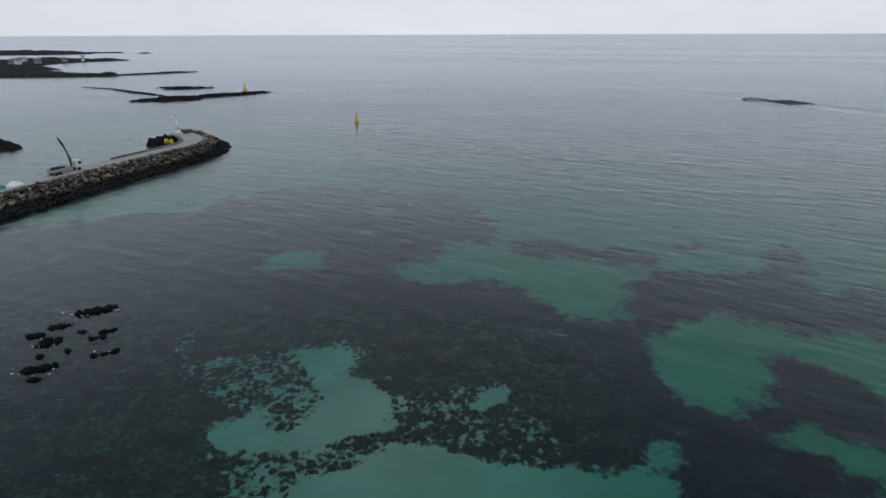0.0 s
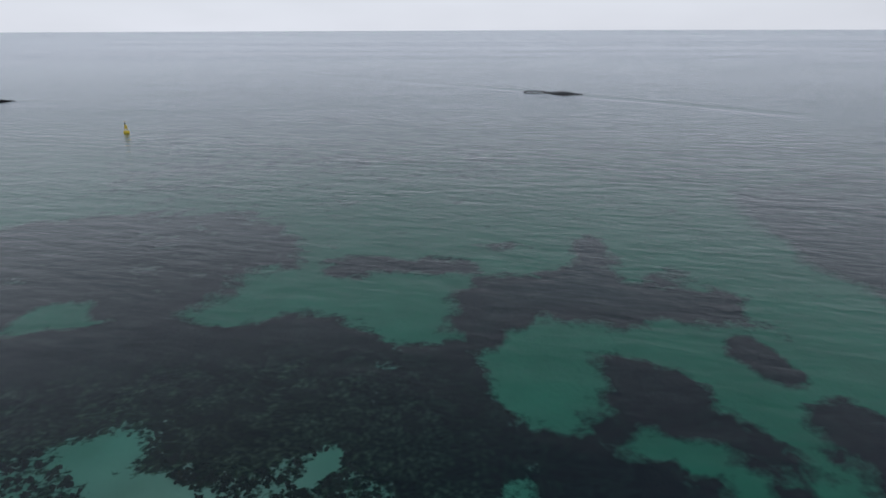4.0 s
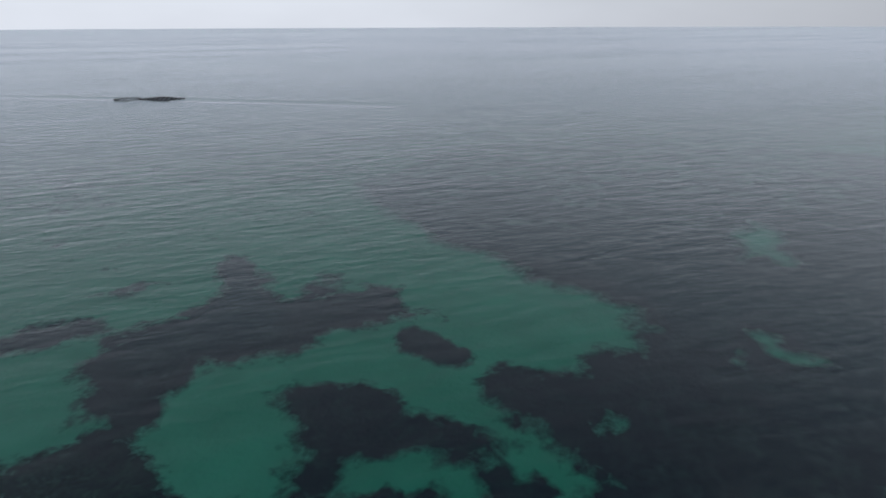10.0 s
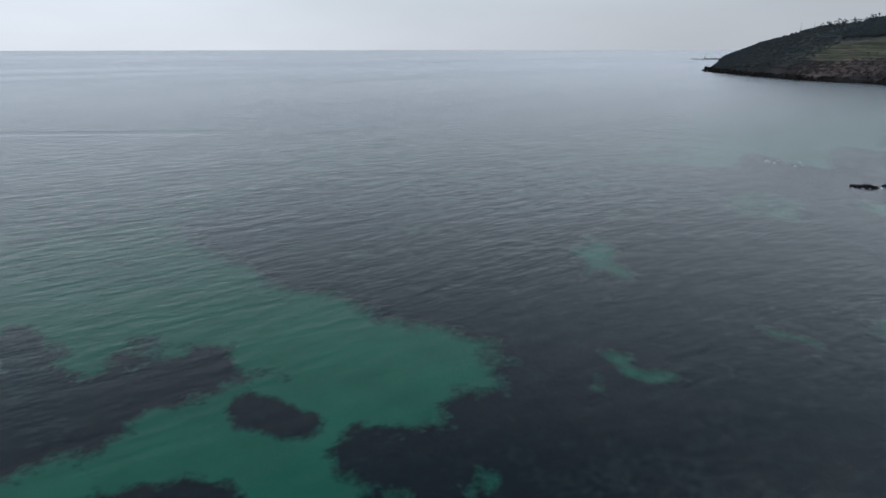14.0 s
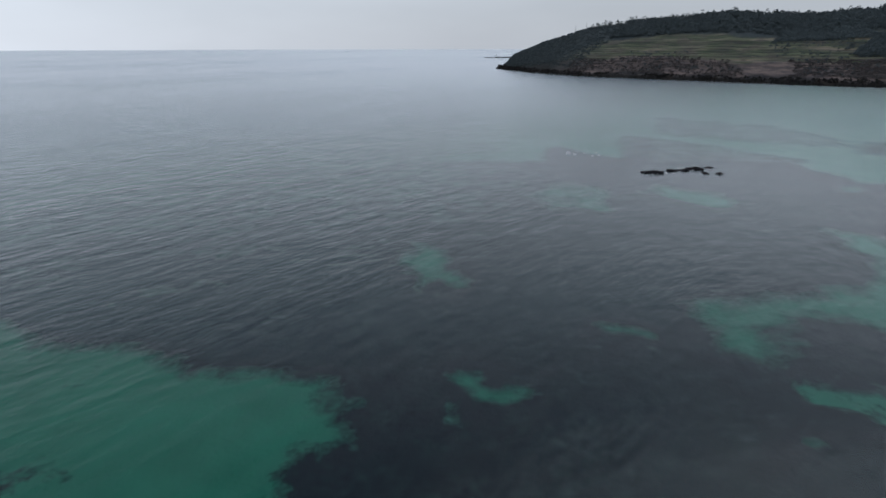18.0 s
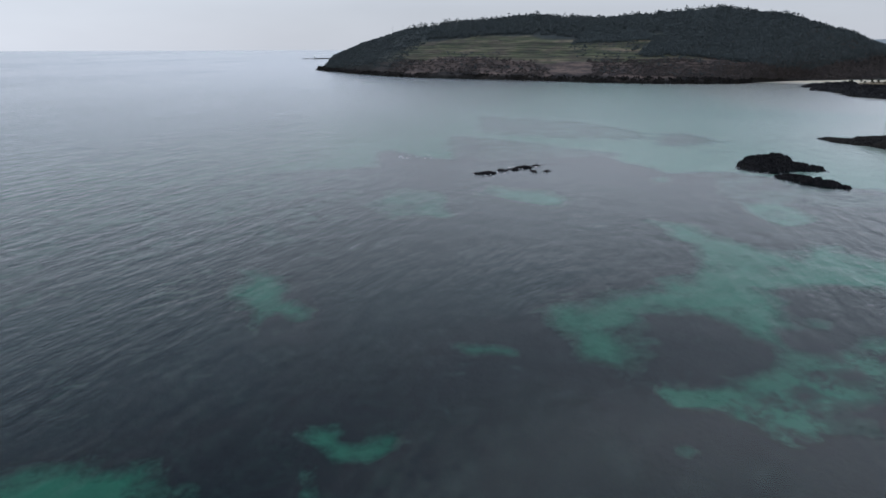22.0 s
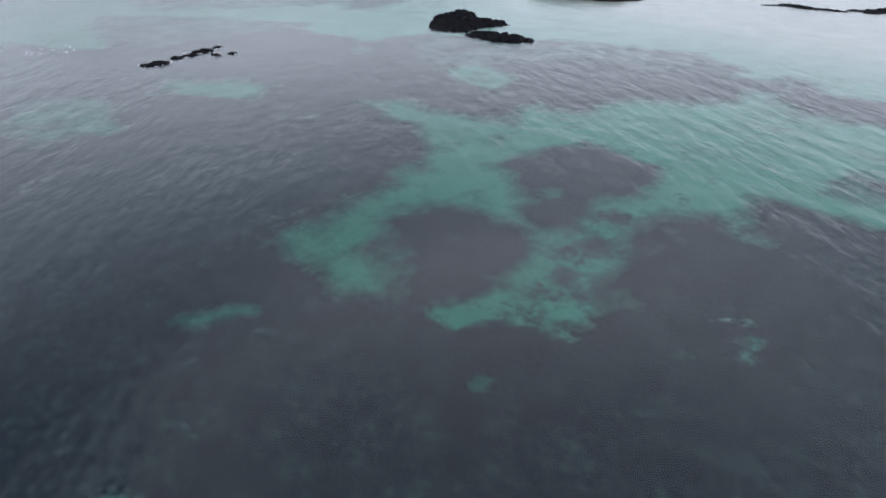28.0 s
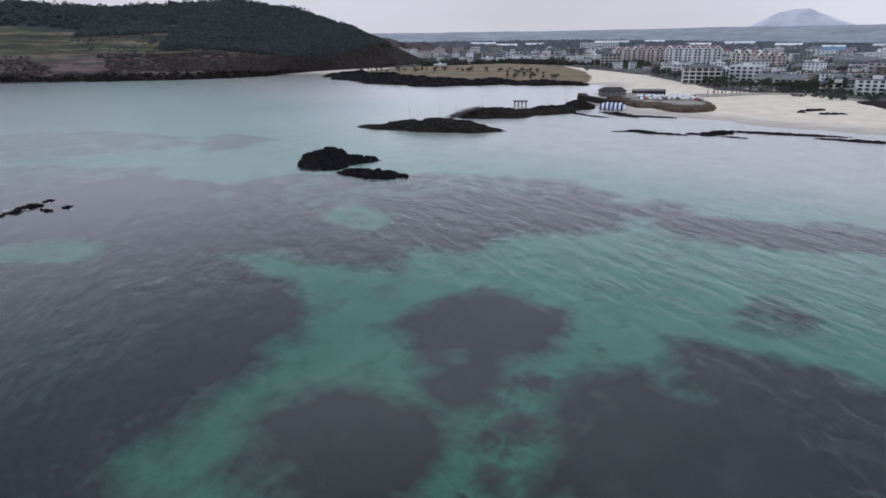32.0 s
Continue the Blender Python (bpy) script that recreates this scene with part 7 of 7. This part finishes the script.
# headland needles carry painted haze: lighter and bluer than the town's leaves
LEAF = make_leaf("pine_needles_hazed", (0.058, 0.069, 0.072), (0.082, 0.095, 0.092))
LEAF_B = make_leaf("brown_scrub_leaves", (0.048, 0.042, 0.041), (0.115, 0.092, 0.083))
# paler, greyer leaves for the rise, with the haze of distance painted in
LEAF_FAR = make_leaf("hazed_leaves", (0.10, 0.115, 0.125), (0.19, 0.205, 0.215))
LEAF_TOWN = make_leaf("evergreen_leaves", (0.03, 0.036, 0.03), (0.07, 0.078, 0.06))
FROND = make_leaf("palm_fronds", (0.022, 0.026, 0.014), (0.06, 0.056, 0.032))
BARK = worn("bark", (0.06, 0.045, 0.035), (0.11, 0.085, 0.066), 1.5)


def clumps(rng, centres, radii, heights, per, size):
    """Small leaf clumps scattered in uneven crowns: vertices and faces."""
    n = len(centres)
    th = rng.uniform(0, math.tau, (n, per))
    zz = rng.uniform(-1, 1, (n, per))
    rr = np.sqrt(np.clip(1 - zz * zz, 0, 1)) * rng.uniform(0.55, 1.05, (n, per))
    lump = 1 + 0.3 * np.sin(th * 3 + rng.uniform(0, 6, (n, 1)))
    c = np.stack([centres[:, None, 0] + np.cos(th) * rr * lump * radii[:, None], centres[:, None, 1] + np.sin(th) * rr * lump * radii[:, None],
                  centres[:, None, 2] + zz * heights[:, None] * rng.uniform(0.7, 1.05, (n, per))], -1).reshape(-1, 3)
    m = len(c)
    s = rng.uniform(0.6, 1.3, (m, 1, 1)) * np.repeat(np.atleast_1d(size) * np.ones(n), per)[:, None, None]
    base = np.array([[1, 0, -0.35], [-0.5, 0.87, -0.35], [-0.5, -0.87, -0.35], [0, 0, 0.75]])
    a = rng.uniform(0, math.tau, m)
    rot = np.stack([np.stack([np.cos(a), -np.sin(a), 0 * a], -1), np.stack([np.sin(a), np.cos(a), 0 * a], -1), np.stack([0 * a, 0 * a, 1 + 0 * a], -1)], 1)
    v = c[:, None] + s * (np.einsum("nij,kj->nki", rot, base) + rng.normal(0, 0.18, (m, 4, 3)))
    f = (np.arange(m) * 4)[:, None, None] + np.array([[0, 1, 3], [1, 2, 3], [2, 0, 3], [2, 1, 0]])
    return v.reshape(-1, 3), f.reshape(-1, 3)


rng = np.random.default_rng(4)


def wood_on_hill(name, n, s0, s1, u0, u1, mat, label, radius, height, per, size, edge=0.0):
    s, u = rng.uniform(s0, s1, n), rng.uniform(u0, u1, n)
    p = hill_point(s, u)
    keep = fbm(p[:, 0] * 0.012, p[:, 1] * 0.012, 3, 77) > -0.02 - edge
    p = p[keep]
    k = len(p)
    r, h = radius * rng.uniform(0.7, 1.3, k), height * rng.uniform(0.6, 1.3, k)
    p[:, 2] += h * 0.9
    v, f = clumps(rng, p, r, h, per, size)
    return thing(name, label, "trees", kind="stuff", data=mesh_of(name, v, f, mat))


wood_on_hill("pine_wood", 5200, 0.30, 0.93, 0.62, 1.12, LEAF, "dense dark pine wood along the headland's ridge", 3.4, 2.8, 36, 0.95, 0.5)
wood_on_hill("pine_wood_root", 3600, 0.62, 0.92, 0.24, 0.75, LEAF, "dark pine wood on the headland's landward slope", 3.4, 2.8, 36, 0.95, 0.3)
wood_on_hill("ridge_pines", 260, 0.26, 0.86, 0.93, 1.03, LEAF, "taller pines standing out along the headland's skyline", 3.2, 4.4, 30, 1.0, 0.5)
wood_on_hill("upper_wood", 900, 0.46, 0.66, 0.50, 0.66, LEAF, "dark pines creeping down into the upper fields", 3.4, 2.2, 14, 1.3, -0.04)
wood_on_hill("nose_scrub", 2600, 0.06, 0.31, 0.10, 1.05, LEAF, "low dark scrub on the headland's nose", 2.6, 0.9, 26, 0.7, 0.4)
wood_on_hill("brown_scrub", 2600, 0.30, 0.98, 0.04, 0.20, LEAF_B, "brown winter scrub above the cliffs", 2.4, 0.7, 14, 0.8, 0.1)
wood_on_hill("hedge_bushes", 900, 0.30, 0.78, 0.06, 0.62, LEAF, "dark bushes along the terraced fields", 2.2, 1.1, 14, 0.7, 0.02)
wood_on_hill("bare_wood", 2600, 0.80, 0.99, 0.03, 0.9, LEAF_B, "bare brown trees at the landward foot of the headland", 3.0, 2.0, 16, 0.9, 0.5)


def shore_rocks(n):
    """Black boulders and ledges strewn along the foot of the headland's cliffs."""
    s, u = rng.uniform(0.0, 0.86, n), rng.uniform(-0.012, 0.03, n)
    p = hill_point(s, np.maximum(u, 0.0))
    a = along(HILL_SHORE, s)
    p[:, :2] = np.where((u < 0)[:, None], a + rng.normal(0, 5.0, (n, 2)), p[:, :2])
    p[:, 2] = np.where(u < 0, 0.2, np.clip(p[:, 2], 0.2, 8) * 0.9)
    r = rng.uniform(0.6, 2.6, n) ** 1.3
    v, f = clumps(rng, p, r, r * 0.4, 4, r * 0.9)
    return thing("shore_rocks", "black boulders along the foot of the headland", "rocks", kind="stuff", data=mesh_of("shore_rocks", v, f, BROWN_LAVA))


shore_rocks(1500)


for sa, hm in ((0.225, 15), (0.245, 10)):
    q = hill_point(np.array([sa]), np.array([1.0]))[0]
    mast = thing("mast", "thin steel mast on the headland's ridge", "mast", pose(q[0], q[1], q[2] - 0.5))
    part("pole", tube_mesh("pole", (0, 0, 0), (0, 0, hm), 0.45, 0.2, STEEL, 6), mast)
    for j in range(3):
        part("crossbar", tube_mesh("crossbar", (-1.3, 0, hm * (0.6 + 0.15 * j)), (1.3, 0, hm * (0.6 + 0.15 * j)), 0.12, 0.12, STEEL, 5), mast)


def town_wood(name, n, near, far, b0, b1, label, mat=LEAF_TOWN, radius=3.2, height=3.0, per=12, size=1.5, cut=0.02):
    b, r = np.radians(rng.uniform(b0, b1, n)), near + (far - near) * rng.uniform(0, 1, n) ** 1.1
    x, y = 70 + np.sin(b) * r, 13 - np.cos(b) * r
    ok = (shore_distance(x, y) > 138) & (fbm(x * 0.01, y * 0.01, 3, 91) > cut) & ~((x > 330) & (y > -880) & (x + y > -400 + 0 * x) & (y > -760))
    lawn_d = polygon_distance(x, y, [(700, -612), (585, -532), (470, -497), (430, -543), (345, -590), (372, -660), (420, -745), (500, -840), (613, -870), (715, -735)])
    ok &= lawn_d < -3
    x, y = x[ok], y[ok]
    h = height * rng.uniform(0.6, 1.3, len(x))
    p = np.stack([x, y, ground_height(x, y) + h * 0.95], -1)
    v, f = clumps(rng, p, radius * rng.uniform(0.7, 1.4, len(x)), h, per, size)
    return thing(name, label, "trees", kind="stuff", data=mesh_of(name, v, f, mat))


town_wood("town_trees", 4200, 560, 1500, -6, 52, "evergreen trees between the houses of the town")
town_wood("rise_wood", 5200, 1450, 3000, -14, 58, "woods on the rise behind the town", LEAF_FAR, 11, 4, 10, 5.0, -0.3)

town_wood("street_trees", 3400, 500, 1000, -6, 46, "dark evergreen trees along the streets near the beach", radius=2.4, height=2.2, per=10, size=1.1, cut=-0.06)

# bare scrub covering the spur behind the hotels
qs = rng.normal(0, 1, (1500, 2)) @ np.array([[70, -60], [30, 30]]) + np.array([1045, -1190])
qz = np.clip(44 - np.hypot((qs[:, 0] - 1100) * 0.32, (qs[:, 1] + 1140) * 0.32), 2, 44)
qv, qf = clumps(rng, np.stack([qs[:, 0], qs[:, 1], qz], -1), rng.uniform(2.5, 4.5, 1500), rng.uniform(1.5, 3.0, 1500), 12, 1.3)
thing("spur_scrub", "bare brown scrub on the spur behind the hotels", "trees", kind="stuff", data=mesh_of("spur_scrub", qv, qf, LEAF_B))

# dark belt of trees behind the lawn
tb = np.linspace(0, 1, 300) + rng.normal(0, 0.01, 300)
bx, by = np.interp(tb, [0, 0.45, 1], [700, 620, 495]) + rng.normal(0, 5, 300), np.interp(tb, [0, 0.45, 1], [-775, -888, -856]) + rng.normal(0, 6, 300)
bh = rng.uniform(2.0, 4.4, 300)
bv, bf = clumps(rng, np.stack([bx, by, ground_height(bx, by) + bh + 0.3], -1), rng.uniform(2.5, 4.5, 300), bh, 14, 1.3)
thing("tree_belt", "dark belt of trees behind the dry lawn", "trees", kind="stuff", data=mesh_of("tree_belt", bv, bf, LEAF_TOWN))


def palm_model(h, seed):
    r = random.Random(seed)
    ob = thing("palm_tree", "palm tree with a shaggy crown beside the beach", "palm tree", group="palm trees")
    bm = bmesh.new()
    for i in range(4):
        tube_into(bm, (0.12 * math.sin(i), 0, h * i / 4 - (0.4 if i == 0 else 0)), (0.12 * math.sin(i + 1), 0, h * (i + 1) / 4), 0.28 - i * 0.03, 0.25 - i * 0.03, 7)
    part("trunk", bm_mesh("trunk", bm, BARK), ob)
    bm = bmesh.new()
    for k in range(22):
        a, up = k * 2.4, r.uniform(-0.5, 1.0)
        L, wd = r.uniform(1.7, 2.5), 0.34
        d, sd = Vector((math.cos(a), math.sin(a), 0)), Vector((-math.sin(a), math.cos(a), 0))
        prev = None
        for j in range(5):
            t = j / 4
            q = Vector((0.12 * math.sin(4), 0, h)) + d * L * t + Vector((0, 0, L * (up * t - 0.9 * t * t)))
            wj = wd * (0.35 + 1.2 * t * (1 - t) * 2)
            cur = [bm.verts.new(q - sd * wj + Vector((0, 0, -0.12))), bm.verts.new(q), bm.verts.new(q + sd * wj + Vector((0, 0, -0.12)))]
            if prev:
                bm.faces.new((prev[0], prev[1], cur[1], cur[0])), bm.faces.new((prev[1], prev[2], cur[2], cur[1]))
            prev = cur
    part("crown", bm_mesh("crown", bm, FROND), ob)
    return ob


def broad_tree_model(seed, r, h, mat=LEAF_TOWN):
    g = np.random.default_rng(seed)
    ob = thing("tree", "dark evergreen tree beside the beach road", "tree", group="trees along the beach")
    bm = bmesh.new()
    tube_into(bm, (0, 0, -0.4), (0.1, 0, h * 0.5), 0.22, 0.14, 7)
    for i in range(4):
        a = i * 1.7
        tube_into(bm, (0.08, 0, h * 0.4), (math.cos(a) * r * 0.6, math.sin(a) * r * 0.6, h * 0.75), 0.1, 0.04, 5)
    part("trunk", bm_mesh("trunk", bm, BARK), ob)
    cs = np.stack([g.uniform(-0.5, 0.5, 6) * r, g.uniform(-0.5, 0.5, 6) * r, h * g.uniform(0.6, 0.9, 6)], -1)
    v, f = clumps(g, cs, np.full(6, r * 0.55), np.full(6, h * 0.2), 26, 0.42)
    part("crown", mesh_of("crown", v, f, mat), ob)
    return ob


def ground_at(x, y):
    return float(ground_height(np.array([float(x)]), np.array([float(y)]))[0])


def plant(models, places, lift=0.4):
    rp = random.Random(len(places))
    used = set()
    for x, y in places:
        k = rp.randrange(len(models))
        m = pose(x, y, ground_at(x, y) + lift, 0, 0, rp.uniform(0, 360)) @ Matrix.Scale(rp.uniform(0.8, 1.15), 4)
        if k not in used:
            used.add(k)
            models[k].matrix_basis = m
        else:
            ob = copy_thing(models[k], Matrix())
            ob.matrix_basis = m


rp = random.Random(21)
palm_places = [(200 - i * 2.6 + rp.uniform(-1, 1), -498 - 30 * math.sin(min(1, i / 22) * 1.5) + rp.uniform(-6, 2) - 8) for i in range(34)] + [(206 - i * 4.2 + rp.uniform(-1, 1), -512 - 22 * math.sin(min(1, i / 18) * 1.5) + rp.uniform(-5, 3)) for i in range(20)]
plant([palm_model(8.5, 1), palm_model(7.2, 2), palm_model(9.6, 3)], palm_places, 0.3)
lawn_places = []
while len(lawn_places) < 76:
    t = rp.random()
    x, y = 690 - 320 * t + rp.uniform(-10, 10), -612 - 70 * math.sin(t * 3.0) + rp.uniform(-20, 40) + 30 * (t > 0.8)
    if float(polygon_distance(np.array([x]), np.array([y]), [(700, -612), (585, -532), (470, -497), (430, -543), (345, -590), (372, -660), (420, -745), (613, -870), (715, -735)])[0]) > 4:
        lawn_places.append((x, y))
plant([palm_model(4.6, 4), palm_model(5.4, 5)], lawn_places, 0.8)
tree_places = [(rp.uniform(90, 330), 0) for i in range(70)]
tree_places = [(x, -556 - max(0, x - 200) * 1.25 - rp.uniform(0, 40)) for x, _ in tree_places]
plant([broad_tree_model(1, 3.4, 7.5), broad_tree_model(2, 2.8, 6.5), broad_tree_model(3, 4.0, 8.5)], tree_places, 0.3)

# white houses of the village on the far west coast
for x, y, w, h, wall in ((-610, 925, 9, 4, WHITE), (-628, 938, 8, 3.5, GREY), (-600, 955, 9, 3.5, GREY), (-640, 985, 8, 4, WHITE), (-592, 1010, 7, 3.5, GREY), (-650, 910, 10, 4, GREY), (-580, 1040, 4, 6, WHITE)):
    building("house", "small pale house on the far lava coast", x, y, w, 9, h, wall, GREY_ROOF, "gable", z=4.5, group="village across the water")

part("tower", lathe_mesh("tower", [(1.6, 0), (1.2, 9), (1.7, 9.1), (1.7, 9.6), (1.0, 9.7), (1.0, 11.5), (0.2, 12.5)], WHITE, 14), far_light)

# ---------------------------------------------------------------- clumps of weed on the sea floor along the edges of the beds
def weed_clumps(name, n, size, x0, x1, y0, y1, label):
    x, y = rng.uniform(x0, x1, n), rng.uniform(y0, y1, n)
    w = weed_cover(x, y)
    pick = (weed_store["m"] > 0.08) & (w > -0.9) & (w < 1.2) & (rng.uniform(0, 1, n) < np.clip((w + 1.0) / 1.6, 0.05, 1))
    x, y = x[pick], y[pick]
    p = np.stack([x, y, ground_height(x, y) + 0.15], -1)
    r = size * rng.uniform(0.3, 1.0, len(x)) ** 1.5
    v, f = clumps(rng, p, r, r * 0.3, 7, r * 0.9)
    return thing(name, label, "seaweed", kind="stuff", data=mesh_of(name, v, f, WEED))


WEED = make_leaf("brown_seaweed", (0.010, 0.010, 0.008), (0.05, 0.042, 0.026))
weed_clumps("seaweed", 11000, 0.5, -60, 50, 44, 100, "dark clumps of seaweed scattered over pale sand")

# ---------------------------------------------------------------- flecks of foam where the swell meets the rocks
def foam_flecks(label, spots, n, big, seed):
    g = np.random.default_rng(seed)
    verts, faces = [], []
    for cx, cy, rx, ry in spots:
        for i in range(n):
            a, d = g.uniform(0, math.tau), 1 + abs(g.normal(0, 0.22))
            x, y = cx + math.cos(a) * rx * d, cy + math.sin(a) * ry * d
            ln, wd, turn = big * g.uniform(0.25, 1.0), big * g.uniform(0.08, 0.25), g.normal(0.6, 0.5)
            k0 = len(verts)
            for j in range(8):
                t = j * math.tau / 8
                u, w = math.cos(t) * ln * g.uniform(0.7, 1.1), math.sin(t) * wd * g.uniform(0.6, 1.2)
                verts.append((x + u * math.cos(turn) - w * math.sin(turn), y + u * math.sin(turn) + w * math.cos(turn), 0.03))
            verts.append((x, y, 0.09))
            faces += [(k0 + j, k0 + (j + 1) % 8, k0 + 8) for j in range(8)]
    return thing("foam", label, "foam", kind="stuff", data=mesh_of("foam", np.array(verts), np.array(faces), FOAM))


FOAM = worn("sea_foam", (0.70, 0.72, 0.72), (0.85, 0.86, 0.86), 2.0, 0.9, 0.3)
foam_flecks("thin white foam round the reef rocks", [(301, -17, 5.2, 2.6), (303, -10, 4.0, 2.0), (258, -33, 2.2, 4.6), (266, -50, 2.0, 4.6), (300, -8, 2.5, 1.5)], 16, 0.9, 5)
foam_flecks("thin foam round the rocks off the breakwater", [(-60.5, 96, 3.2, 1.4), (-61.3, 84.8, 2.0, 1.2), (-58.3, 76.6, 2.6, 1.1), (-50.9, 81.2, 2.0, 0.8)], 6, 0.35, 6)
